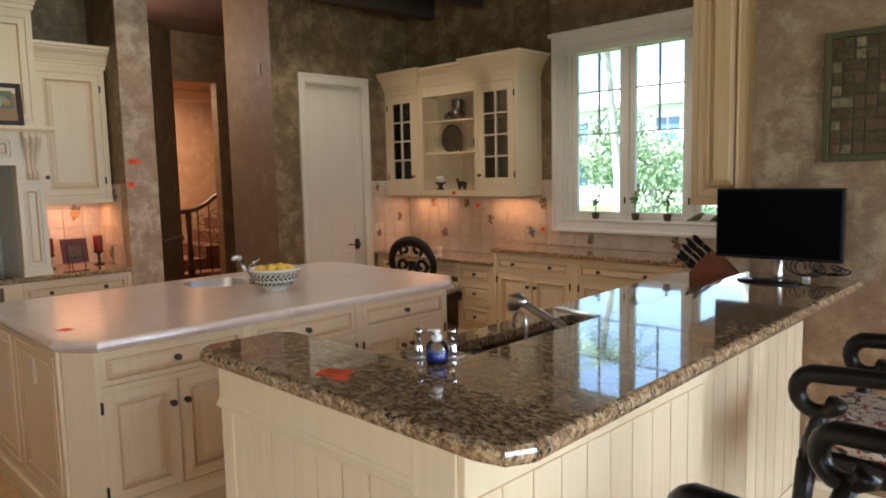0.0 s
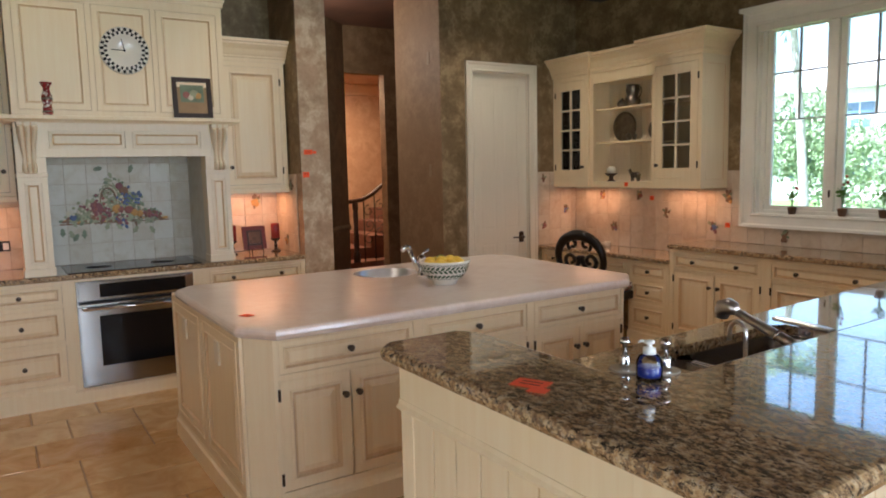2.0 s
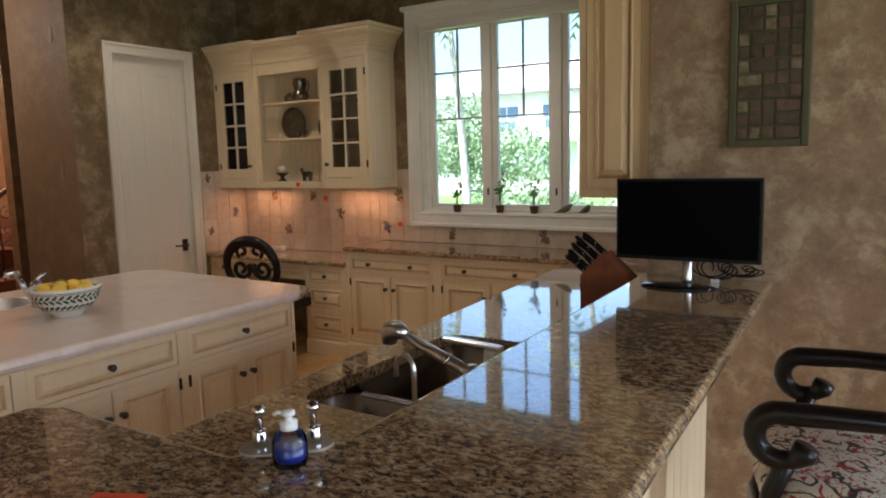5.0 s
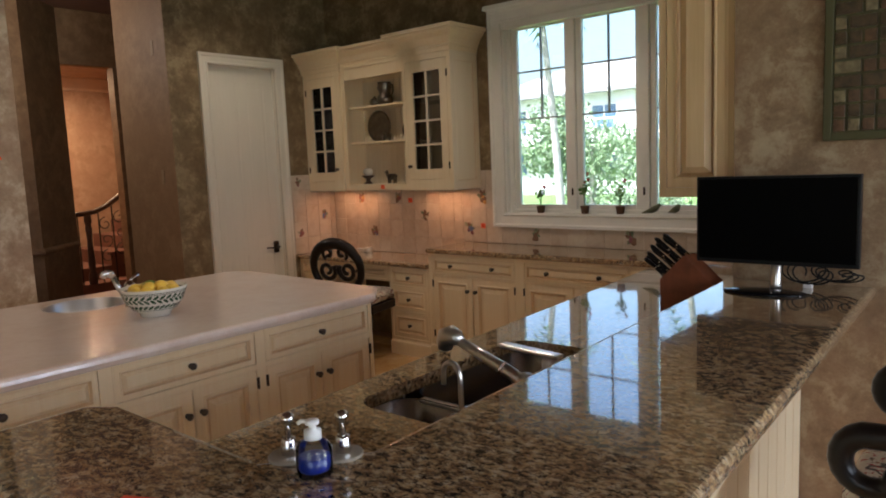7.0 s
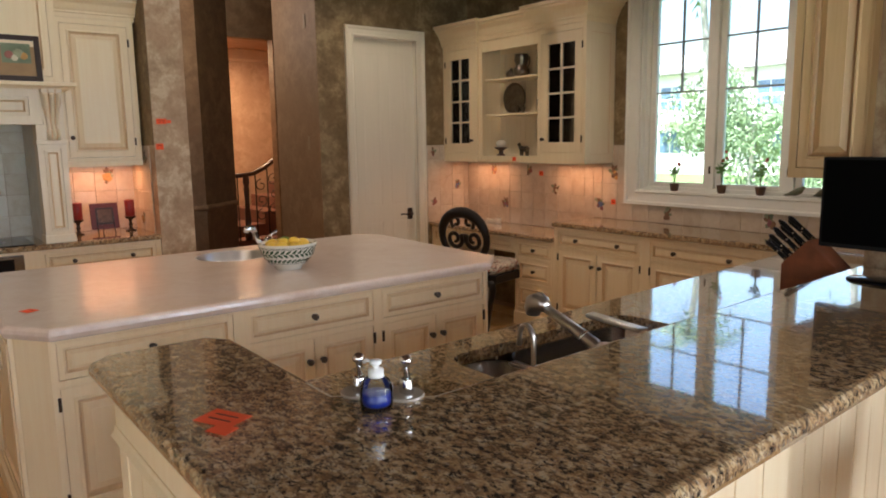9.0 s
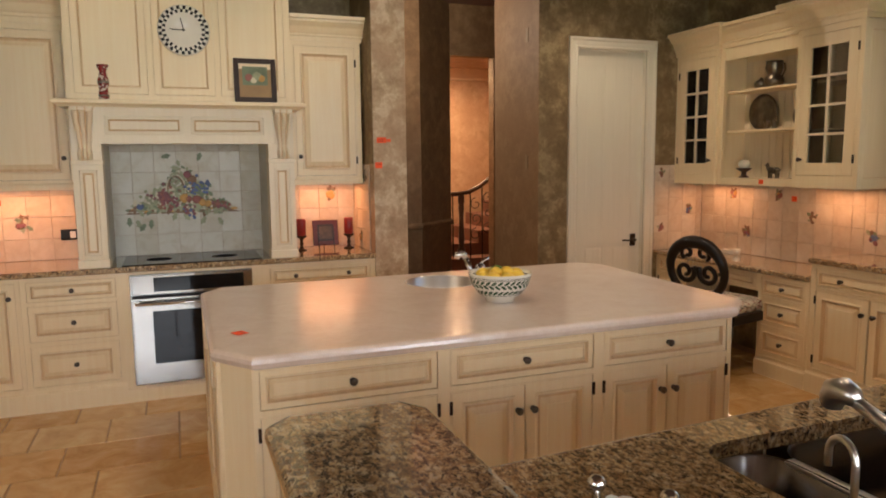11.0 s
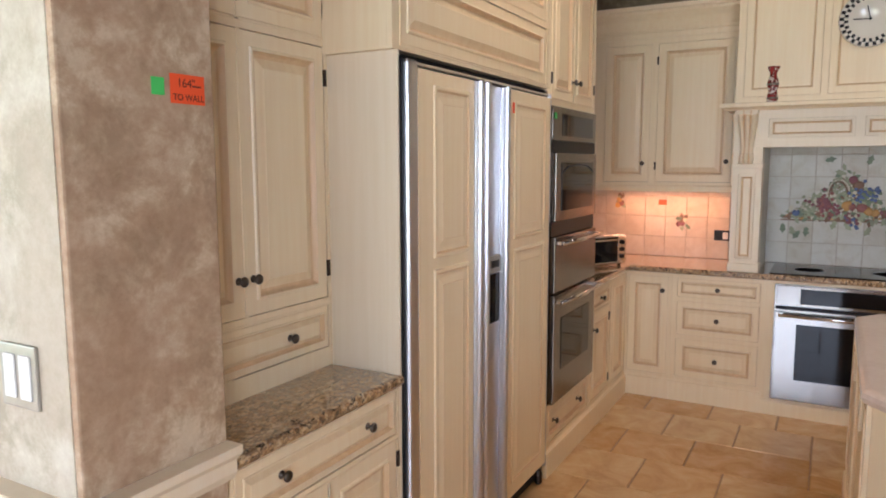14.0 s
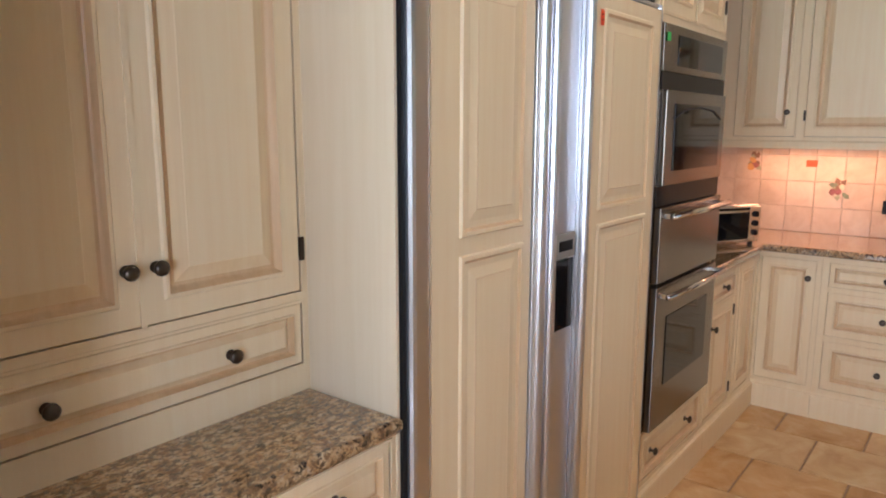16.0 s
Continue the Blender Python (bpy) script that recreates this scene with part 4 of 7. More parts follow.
G = "wall cabinets of the range wall"
wall_cab("wall_cabinet", "tall cream glazed wall cabinet with two raised-panel doors", (-6.03, -1.02, 0), 90, 1.285, [(D, 0.365, 0.695, 1.515, 2.49, [(0.650, 1.65)], ""), (D, 0.742, 1.25, 1.515, 2.49, [(1.22, 1.66)], "l")], G, ends=(False, False), cr=1.15)
wall_cab("wall_cabinet", "tall cream glazed wall cabinet with one raised-panel door", (-6.03, 1.715, 0), 90, 0.535, [(D, 0.035, 0.49, 1.515, 2.47, [(0.06, 1.66)], "r")], G, z1=2.51, ends=(False, True), cr=0.95)

# ---- refrigerator wall ----
FY = -0.40
G = "tall cabinets of the refrigerator wall"
e = cabinet("fridge_surround", "cream glazed surround with panels above the refrigerator", (-2.74, FY, 0), 180, 1.42, 2.01, 2.86, 0.66, [("panel", 0.05, 1.37, 2.03, 2.29, [], ""), (K, 0.05, 0.70, 2.33, 2.80, [(0.375, 2.38)], ""), (K, 0.72, 1.37, 2.33, 2.80, [(1.045, 2.38)], "")], 0, "tall cabinet", G)
crown(e, [(0, 0.30, 2.86), (0, 0, 2.86), (1.42, 0, 2.86)])
part("side_panel", B((0.024, 0.034, -0.004, 0.66, 0, 2.01), bevel=0.002), "cream_light", e, "tall cream side panel")
part("side_panel", B((1.408, 1.418, 0.0, 0.66, 0, 2.01)), "cream", e)

f = group("refrigerator", "built-in side-by-side refrigerator with cream panels and steel trim", "refrigerator", (-2.775, FY, 0), 180)
FW = 1.375
part("fridge_body", B((0.0, FW, 0.02, 0.62, 0.08, 2.0)), "black_plastic", f)
part("steel_trim", B((0.015, 0.078, -0.030, 0.02, 0.08, 1.985), (FW - 0.022, FW, -0.02, 0.02, 0.08, 1.985), (0.082, FW - 0.022, -0.012, 0.02, 1.970, 1.985), bevel=0.012), "trim_steel", f, "brushed steel edge trim")
# shadow line at the trim's edge, modelled as a black strip
part("trim_shadow", B((0.0, 0.014, -0.012, 0.02, 0.08, 1.985)), "black_plastic", f, "black strip built as the shadow beside the steel trim")
part("grille", B(*[(0.03, FW - 0.03, 0.0, 0.02, 1.985 + 0.006 * i, 1.987 + 0.006 * i) for i in range(3)]), "black_plastic", f)


def fridge_door(x0, x1, p0, p1, name="refrigerator_door"):
    d = part(name, B((x0, x1, -0.022, 0.019, 0.105, 1.962), bevel=0.002), "cream", f)
    for a, c in ((0.17, 1.268), (1.31, 1.915)):
        part("door_panel", rings_panel(p0, p1, a, c, [(0, -0.0235, 0), (0.004, -0.028, 0), (0.014, -0.0285, 0), (0.022, -0.0215, 1), (0.028, -0.0205, 1), (0.062, -0.0265, 0), (0.064, -0.0275, 1), (0.067, -0.027, 0)], -0.018), ("cream", "cream_glaze"), d)
    return d


fridge_door(0.088, 0.512, 0.190, 0.470, "freezer_door")
fridge_door(0.818, FW - 0.026, 0.905, 1.285)
for hx, hw in ((0.516, 0.108), (0.772, 0.042)):
    bm = B((hx, hx + hw, -0.030, 0.019, 0.105, 1.962), bevel=0.004)
    tube([(hx + 0.016, -0.036, 0.105), (hx + 0.016, -0.036, 1.962)], 0.0175, 14, bm)
    if hw > 0.1:
        tube([(hx + 0.085, -0.032, 0.105), (hx + 0.085, -0.032, 1.962)], 0.0175, 14, bm)
    part("handle", bm, "trim_steel", f, "full-height brushed steel door handle", smooth=False)
dp = part("dispenser_strip", B((0.632, 0.770, -0.018, 0.019, 0.105, 1.962), bevel=0.002), "trim_steel", f)
part("dispenser_panel", B((0.648, 0.760, -0.026, -0.018, 1.190, 1.262), bevel=0.002), "grey_paint", dp, "grey control pad")
part("dispenser_recess", B((0.650, 0.758, -0.0225, -0.018, 0.975, 1.185), bevel=0.002), "black_glass", dp)
part("dispenser_button", B((0.664, 0.742, -0.0285, -0.026, 1.212, 1.242), bevel=0.001), "black_plastic", dp)
part("toe_grille", B((0.02, FW - 0.02, 0.03, 0.06, 0.0, 0.095)), "black_plastic", f)
part("foot", lathe([(0.012, 0), (0.02, 0.01), (0.02, 0.05), (0.012, 0.08)], 12, at=(FW - 0.06, 0.0, 0.0)), "bronze", f)

# oven tower
e = cabinet("oven_tower", "tall cream glazed cabinet housing three ovens", (-4.163, FY, 0), 180, 0.757, 0, 2.86, 0.66, [(K, 0.03, 0.727, 0.17, 0.372, [(0.13, 0.277), (0.53, 0.277)], ""), (D, 0.03, 0.371, 1.97, 2.80, [(0.335, 2.075)], "l"), (D, 0.381, 0.727, 1.97, 2.80, [(0.417, 2.075)], "r")], 0.14, "tall cabinet", G)
crown(e, [(0, 0, 2.86), (0.757, 0, 2.86), (0.757, 0.66, 2.86)])
o = group("double_oven", "stainless steel built-in microwave and double wall oven", "oven", (-4.180, FY, 0), 180)
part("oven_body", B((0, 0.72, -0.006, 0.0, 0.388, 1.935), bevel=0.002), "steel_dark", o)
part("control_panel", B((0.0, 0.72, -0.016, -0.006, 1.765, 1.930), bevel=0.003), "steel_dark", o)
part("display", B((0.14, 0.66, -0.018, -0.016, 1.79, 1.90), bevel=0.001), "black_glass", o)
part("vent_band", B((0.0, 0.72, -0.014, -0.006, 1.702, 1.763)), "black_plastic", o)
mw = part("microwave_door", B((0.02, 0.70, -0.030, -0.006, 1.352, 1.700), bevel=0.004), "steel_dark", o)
part("microwave_window", B((0.10, 0.63, -0.033, -0.030, 1.405, 1.652), bevel=0.001), "black_glass", mw)
part("microwave_arch", tube([(0.10, -0.034, 1.60), (0.2, -0.034, 1.632), (0.365, -0.034, 1.642), (0.53, -0.034, 1.632), (0.63, -0.034, 1.60)], 0.004, 6), "black_plastic", mw)
part("vent_band", B((0.0, 0.72, -0.014, -0.006, 1.275, 1.350)), "black_plastic", o)
for z0, z1, w0, w1, nm in ((0.985, 1.272, 0, 0, "warming_drawer"), (0.392, 0.968, 0.52, 0.81, "oven_door")):
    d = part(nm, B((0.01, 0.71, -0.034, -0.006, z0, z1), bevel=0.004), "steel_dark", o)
    if w0:
        part("oven_window", B((0.12, 0.60, -0.037, -0.034, w0 + 0.04, w1 + 0.03), bevel=0.001), "black_glass", d)
    part("handle", tube([(0.02, -0.075, z1 - 0.03), (0.36, -0.085, z1 - 0.03), (0.70, -0.075, z1 - 0.03)], 0.012, 10), "chrome", d, "polished steel bar handle", smooth=True)
    for hx in (0.03, 0.67):
        part("handle_post", B((hx, hx + 0.02, -0.075, -0.03, z1 - 0.038, z1 - 0.022)), "chrome", d)
cabinet("base_cabinet", "cream glazed corner base cabinet with drawer and door", (-4.922, FY, 0), 180, 0.868, 0, CB, 0.60, [(K, 0.04, 0.42, 0.735, 0.865, [(0.23, 0.80)], ""), (D, 0.04, 0.42, 0.17, 0.715, [(0.08, 0.62)], "r"), (D, 0.50, 0.80, 0.17, 0.865, [], "")], 0.14, grp="base cabinets of the refrigerator wall")

# tall hutch left of the refrigerator
e = cabinet("base_cabinet", "cream glazed base cabinet with wide drawer over doors", (-1.975, -0.40, 0), 180, 0.79, 0, CB, 0.62, [(K, 0.035, 0.768, 0.735, 0.885, [(0.198, 0.818), (0.598, 0.818)], ""), (D, 0.035, 0.398, 0.17, 0.712, [(0.355, 0.62)], "l"), (D, 0.406, 0.768, 0.17, 0.712, [(0.448, 0.62)], "r")], 0.14, grp="base cabinets of the refrigerator wall")
counter("granite_counter", "speckled brown granite worktop beside the refrigerator", [(-2.77, -1.025), (-1.975, -1.025), (-1.975, -0.385), (-2.77, -0.385)])
e = cabinet("tall_cabinet", "tall cream glazed hutch cabinet with doors and drawer", (-1.975, -0.68, 0), 180, 0.80, CT, 2.86, 0.34, [(K, 0.03, 0.768, 1.005, 1.155, [(0.185, 1.078), (0.565, 1.078)], ""), (D, 0.02, 0.376, 1.182, 2.035, [(0.346, 1.297)], "l"), (D, 0.376, 0.768, 1.182, 2.035, [(0.407, 1.297)], "r"), (D, 0.02, 0.376, 2.065, 2.80, [(0.346, 2.2)], "l"), (D, 0.376, 0.768, 2.065, 2.80, [(0.407, 2.2)], "r")], 0, "tall cabinet", G)
crown(e, [(0, 0, 2.86), (0.80, 0, 2.86)])

# ---- desk and window wall ----
NY = 4.93
G = "base cabinets under the window"
NC = ("cream", "cream_glaze")
cabinet("desk_cabinet", "cream glazed desk cabinet with one drawer over a door", (-5.895, NY, 0), 0, 0.40, 0, 0.76, 0.48, [(K, 0.04, 0.37, 0.62, 0.74, [(0.2, 0.68)], ""), (D, 0.04, 0.37, 0.15, 0.60, [(0.33, 0.5)], "l")], 0.12, grp="desk cabinets")
cabinet("desk_cabinet", "cream glazed pencil drawer over the knee space", (-5.495, NY + 0.02, 0), 0, 0.80, 0.62, 0.76, 0.46, [(K, 0.05, 0.75, 0.64, 0.745, [(0.4, 0.69)], "")], 0, grp="desk cabinets")
x0 = -4.695
cabinet("desk_cabinet", "cream glazed desk cabinet with three drawers", (x0, NY, 0), 0, 0.455, 0, 0.76, 0.48, [(K, 0.03, 0.425, 0.60, 0.74, [(0.23, 0.67)], ""), (K, 0.03, 0.425, 0.38, 0.585, [(0.23, 0.485)], ""), (K, 0.03, 0.425, 0.15, 0.365, [(0.23, 0.26)], "")], 0.12, grp="desk cabinets")
counter("granite_counter", "speckled brown granite desk top", [(-5.895, 4.90), (-4.24, 4.90), (-4.24, 5.415), (-5.895, 5.415)], z0=0.76, z1=0.80)
for a, w in ((-4.235, 0.885), (-3.35, 0.90), (-2.45, 0.90)):
    h = w / 2
    cabinet("base_cabinet", "cream glazed base cabinet with drawer over two doors", (a, NY, 0), 0, w, 0, CB, 0.48, [(K, 0.045, w - 0.045, 0.735, 0.865, [(w * 0.27, 0.80), (w * 0.73, 0.80)], ""), (D, 0.045, h - 0.004, 0.17, 0.715, [(h - 0.04, 0.61)], "l"), (D, h + 0.004, w - 0.045, 0.17, 0.715, [(h + 0.04, 0.61)], "r")], 0.14, grp=G)
counter("granite_counter", "speckled grey brown granite countertop under the window", [(-4.24, 4.90), (-1.385, 4.90), (-1.385, 5.415), (-4.24, 5.415)])

# hutch over the desk
e = group("desk_hutch", "cream glazed hutch with glass doors and open display shelves", "wall cabinet", (0, 0, 0))
HZ0, HZ1 = 1.40, 2.50
def glass_door(x0, x1, y, knob_left):
    d = part("glass_door", B((x0, x0 + 0.075, y, y + 0.02, 1.49, 2.45), (x1 - 0.075, x1, y, y + 0.02, 1.49, 2.45), (x0 + 0.075, x1 - 0.075, y, y + 0.02, 1.49, 1.575), (x0 + 0.075, x1 - 0.075, y, y + 0.02, 2.365, 2.45), bevel=0.002), "cream", e)
    a, c = x0 + 0.075, x1 - 0.075
    xm = (a + c) / 2
    zz = [1.575 + 0.79 * k / 4 for k in range(1, 4)]
    part("glazing_bar", B((xm - 0.008, xm + 0.008, y + 0.001, y + 0.015, 1.575, 2.365), *[(a, c, y + 0.001, y + 0.015, z - 0.008, z + 0.008) for z in zz]), "cream_light", d)
    part("pane", B((a, c, y + 0.015, y + 0.018, 1.575, 2.365)), "cabinet_glass", d)
    knob(d, x0 + 0.03 if knob_left else x1 - 0.03, 1.60, y)
    for z in (1.6, 2.33):
        hinge(d, x1 + 0.003 if knob_left else x0 - 0.003, z).location.y = y
    return d
for a, c, y, kl in ((-5.893, -5.385, 5.10, False), (-4.56, -4.04, 5.06, True)):
    part("carcass", B((a, a + 0.02, y + 0.02, 5.415, HZ0, HZ1), (c - 0.02, c, y + 0.02, 5.415, HZ0, HZ1), (a, c, y + 0.02, 5.415, HZ0, HZ0 + 0.02), (a, c, y + 0.02, 5.415, HZ1 - 0.02, HZ1), (a, c, 5.405, 5.415, HZ0, HZ1)), "cream", e)
    for z in (1.80, 2.13):
        part("shelf", B((a + 0.02, c - 0.02, y + 0.05, 5.40, z, z + 0.015)), "cream", e)
    part("face_frame", B((a, a + 0.035, y, y + 0.02, HZ0, HZ1), (c - 0.035, c, y, y + 0.02, HZ0, HZ1), (a + 0.035, c - 0.035, y, y + 0.02, HZ0, 1.487), (a + 0.035, c - 0.035, y, y + 0.02, 2.453, HZ1)), "cream", e)
    glass_door(a + 0.038, c - 0.038, y - 0.001, kl)
    crown(e, [(a, 5.41, HZ1), (a, y, HZ1), (c, y, HZ1), (c, 5.41, HZ1)], 1.05)
    part("top_board", B((a, c, y, 5.41, HZ1, HZ1 + 0.17)), "cream", e)
# hutch side toward the window, in lighter cream for the light on it
part("side_panel", rings_panel(0, 0.32, HZ0 + 0.03, HZ1 - 0.03, flat_panel(0.3, 1), 0.01), ("cream_light", "cream_glaze"), e, at=pose(-4.036, 5.075, 0, 0, 0, 90))
part("side_filler", B((-4.04, -4.0365, 5.061, 5.412, HZ0 + 0.001, HZ1 - 0.001)), "cream_light", e)
part("shelf_unit", B((-5.385, -4.56, 5.40, 5.415, HZ0, HZ1), (-5.385, -4.56, 5.13, 5.415, HZ0, HZ0 + 0.055), (-5.385, -4.56, 5.13, 5.15, HZ1 - 0.10, HZ1), (-5.385, -5.345, 5.125, 5.15, HZ0, HZ1), (-4.60, -4.56, 5.125, 5.15, HZ0, HZ1)), "cream", e)
for i in range(12):
    part("board", B((-5.385 + 0.0687 * i + 0.002, -5.385 + 0.0687 * (i + 1) - 0.002, 5.394, 5.401, HZ0 + 0.05, HZ1 - 0.1)), "cream_light", e)
for z in (1.82, 2.14):
    part("shelf", B((-5.345, -4.60, 5.17, 5.40, z, z + 0.018), bevel=0.003), "cream", e)
crown(e, [(-5.385, 5.13, HZ1), (-4.56, 5.13, HZ1)], 1.0)
part("top_board", B((-5.385, -4.56, 5.13, 5.41, HZ1, HZ1 + 0.16)), "cream", e)

# wall cabinet at the end of the bar, its panelled end to the room
e = group("wall_cabinet", "tall cream wall cabinet, its raised-panel end coloured amber for shade", "wall cabinet", (0, 0, 0))
# honey colours carry the shade on this end, turned from the window
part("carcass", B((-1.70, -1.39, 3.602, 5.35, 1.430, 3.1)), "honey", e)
face_frame(e, -1.70, -1.39, 1.430, 3.1, [(-1.668, -1.422, 1.470, 3.0)], ("honey", "shaded_glaze")).location.y = 3.58
o = front(e, "end_panel", -1.668, -1.422, 1.470, 3.0, mats=("honey", "shaded_glaze"))
o.location.y = 3.58

# ---- island ----
IX, IY0, IY1, IXB = -3.225, 1.0, 3.37, -4.76
g = group("island", "cream glazed kitchen island with drawers and raised-panel doors", "kitchen island", (IX, 1.10, 0), 90)
L = 2.19
fr = []
for a, c in ((0.025, 0.715), (0.775, 1.435), (1.495, 2.165)):
    mid = (a + c) / 2
    fr += [(K, a, c, 0.715, 0.865, [(mid, 0.79)], ""), (D, a, mid - 0.002, 0.17, 0.685, [(mid - 0.035, 0.575)], "l"), (D, mid + 0.002, c, 0.17, 0.685, [(mid + 0.035, 0.575)], "r")]
part("island_body", B((-0.10, L + 0.10, 0.10, 1.53, 0.10, 0.70), (-0.10, 0.90, 0.10, 1.53, 0.70, CB), (1.44, L + 0.10, 0.10, 1.53, 0.70, CB), (0.90, 1.44, 0.10, 0.87, 0.70, CB), (0.90, 1.44, 1.40, 1.53, 0.70, CB), (-0.0, L, 0.021, 0.10, 0.10, CB)), "cream", g)
# same dark sheet for the shade behind the island fronts
part("dark_gap", B((0.01, L - 0.01, 0.0195, 0.0208, 0.12, 0.88)), "joint", g, "dark sheet painted as the shade behind the fronts")
face_frame(g, 0, L, 0.14, CB, [x[1:5] for x in fr])
for kind, a, c, d, f2, kn, hg in fr:
    front(g, kind, a, c, d, f2, kn, hg)
for s, x in ((-1, 0), (1, L)):
    bm = bmesh.new()
    pts = [(x, 0), (x + s * 0.10, 0.10), (x + s * 0.085, 0.11), (x, 0.022)]
    lo, hi = [bm.verts.new((*p, 0.10)) for p in pts], [bm.verts.new((*p, CB)) for p in pts]
    bm.faces.new(lo), bm.faces.new(hi)
    for i in range(4):
        bm.faces.new((lo[i], lo[(i + 1) % 4], hi[(i + 1) % 4], hi[i]))
    part("corner_post", bm, "cream", g)
for i in range(2):
    sx = -4.70 + i * 0.68
    ff = face_frame(g, 0.0, 0.68, 0.14, CB, [(0.05, 0.63, 0.19, 0.85)])
    ff.matrix_basis = g.matrix_world.inverted() @ pose(sx, 0.985, 0)
    pn = front(g, "side_panel", 0.05, 0.63, 0.19, 0.85, style="flat")
    pn.matrix_basis = g.matrix_world.inverted() @ pose(sx, 0.985, 0)
    op = part("outlet_plate", B((0.27, 0.34, -0.006, 0.006, 0.68, 0.80), bevel=0.003), "cream_light", pn)
bm = sweep([(0, 0), (0.022, 0), (0.022, 0.10), (0.012, 0.112), (0.008, 0.125), (0, 0.14)], [(-0.10, 1.53, 0), (-0.10, 0.10, 0), (0, 0, 0), (L, 0, 0), (L + 0.10, 0.10, 0), (L + 0.10, 1.53, 0)])
part("plinth", bm, "cream", g)
SX, SY = -4.36, 2.27
circ = [(SX + 0.21 * math.cos(2 * math.pi * k / 32), SY + 0.21 * math.sin(2 * math.pi * k / 32)) for k in range(32)]
top = [(-3.33, 0.965), (-3.15, 1.095), (-3.15, 3.26), (-3.31, 3.43), (-4.58, 3.47), (-4.72, 3.36), (-4.70, 1.08), (-4.56, 0.975)]
counter("marble_counter", "polished pinkish cream marble island top with rounded edge", top, "marble", 0.885, 0.937, 0.024, [circ])
s = group("bar_sink", "round hammered steel bar sink sunk in the marble", "sink", (SX, SY, 0.9335))
part("basin", lathe([(0.215, 0.0), (0.215, 0.006), (0.205, 0.006), (0.20, 0.0), (0.19, -0.10), (0.13, -0.15), (0.02, -0.155)], 40, caps=False), "trim_steel", s, smooth=True)
part("drain", lathe([(0.03, -0.153), (0.03, -0.150), (0.02, -0.149)], 16), "brushed_nickel", s)


def faucet(name, label, at, turn, s=1.0, h=0.16, mat="chrome"):
    """Pull-out tap: stout base, slanting spout with a knob head, lever."""
    e = group(name, label, "faucet", at, turn)
    part("base", lathe([(0.030, 0), (0.031, 0.008), (0.024, 0.014), (0.024, h * 0.75), (0.027, h * 0.8), (0.027, h), (0.018, h + 0.012), (0.006, h + 0.016)], 24), mat, e, smooth=True)
    part("spout", tube([(-0.012, 0, 0.02), (-0.05, 0, h * 0.75), (-0.085, 0, h * 1.45)], [0.014, 0.014, 0.015], 14), mat, e, smooth=True)
    part("spray_head", tube([(-0.08, 0, h * 1.38), (-0.092, 0, h * 1.55), (-0.105, 0, h * 1.60), (-0.128, 0, h * 1.56), (-0.135, 0, h * 1.40)], [0.015, 0.018, 0.019, 0.018, 0.014], 14), mat, e, smooth=True)
    part("lever", tube([(0, 0, h + 0.008), (0.02, 0.0, h + 0.03), (0.055, 0.0, h + 0.045)], [0.008, 0.007, 0.009], 10), mat, e, smooth=True)
    return e


faucet("island_faucet", "polished chrome single-lever faucet on the island", (-4.07, 2.375, 0.937), 90, 0.9, 0.12)

# ---- peninsula bar ----
PT, PB = 1.11, 1.065
LT, LB = 0.935, 0.895
SX0, SX1, SY0, SY1 = -1.955, -1.475, 1.985, 2.85


def rounded(x0, x1, y0, y1, r, n=6):
    pts = []
    for cx, cy, a0 in ((x1 - r, y1 - r, 0), (x0 + r, y1 - r, 90), (x0 + r, y0 + r, 180), (x1 - r, y0 + r, 270)):
        pts += [(cx + r * math.cos(radians(a0 + 90 * k / n)), cy + r * math.sin(radians(a0 + 90 * k / n))) for k in range(n + 1)]
    return pts


out = [(-2.065, 1.06), (-2.02, 1.012), (-0.90, 1.012), (-0.835, 1.03), (-0.805, 1.09), (-0.88, 3.545), (-1.40, 3.545), (-1.350, 1.49), (-1.475, 1.345), (-2.0, 1.345), (-2.065, 1.30)]
bt = group("granite_counter", "polished speckled brown and gold granite raised bar top", "countertop")
part("slab", slab(out, PB, PT, 0.018), "granite", bt)
b = group("kitchen_bar", "cream painted beadboard base of the raised bar", "kitchen bar")
part("bar_body", B((-1.365, -1.13, 1.07, 3.545, 0.0, PB), (-1.98, -1.365, 1.07, 1.315, 0, PB)), "cream", b)
lo_out = [(-2.035, 1.318), (-1.368, 1.318), (-1.368, 3.545), (-1.388, 3.545), (-1.388, 4.897), (-2.25, 4.897)]
lc = group("granite_counter", "polished speckled brown granite sink counter behind the raised bar", "countertop")
part("slab", slab(lo_out, LB, LT, 0.012, holes=[rounded(SX0, SX1, SY0, SY1, 0.085)]), "granite", lc)
for y1_, w_, lab in ((4.915, 0.80, "cream glazed base cabinet with drawer over two doors"), (4.11, 0.80, "cream glazed base cabinet with drawer over two doors"), (3.305, 1.06, "cream glazed sink cabinet with two doors"), (2.24, 0.92, "cream glazed base cabinet with drawer over two doors")):
    h_ = w_ / 2
    cabinet("base_cabinet", lab, (-2.0 - (y1_ - 2.2) * 0.05, y1_, 0), -90, w_, 0, CB, 0.56, [(K, 0.04, w_ - 0.04, 0.735, 0.865, [(h_, 0.80)], ""), (D, 0.04, h_ - 0.004, 0.17, 0.715, [(h_ - 0.04, 0.61)], "l"), (D, h_ + 0.004, w_ - 0.04, 0.17, 0.715, [(h_ + 0.04, 0.61)], "r")], 0.14, grp="base cabinets under the sink counter", carcass_top=0.68 if y1_ < 3.5 else None)
part("top_rail", B((-1.985, -1.11, 1.052, 1.07, 0.955, PB), bevel=0.003), "cream", b)
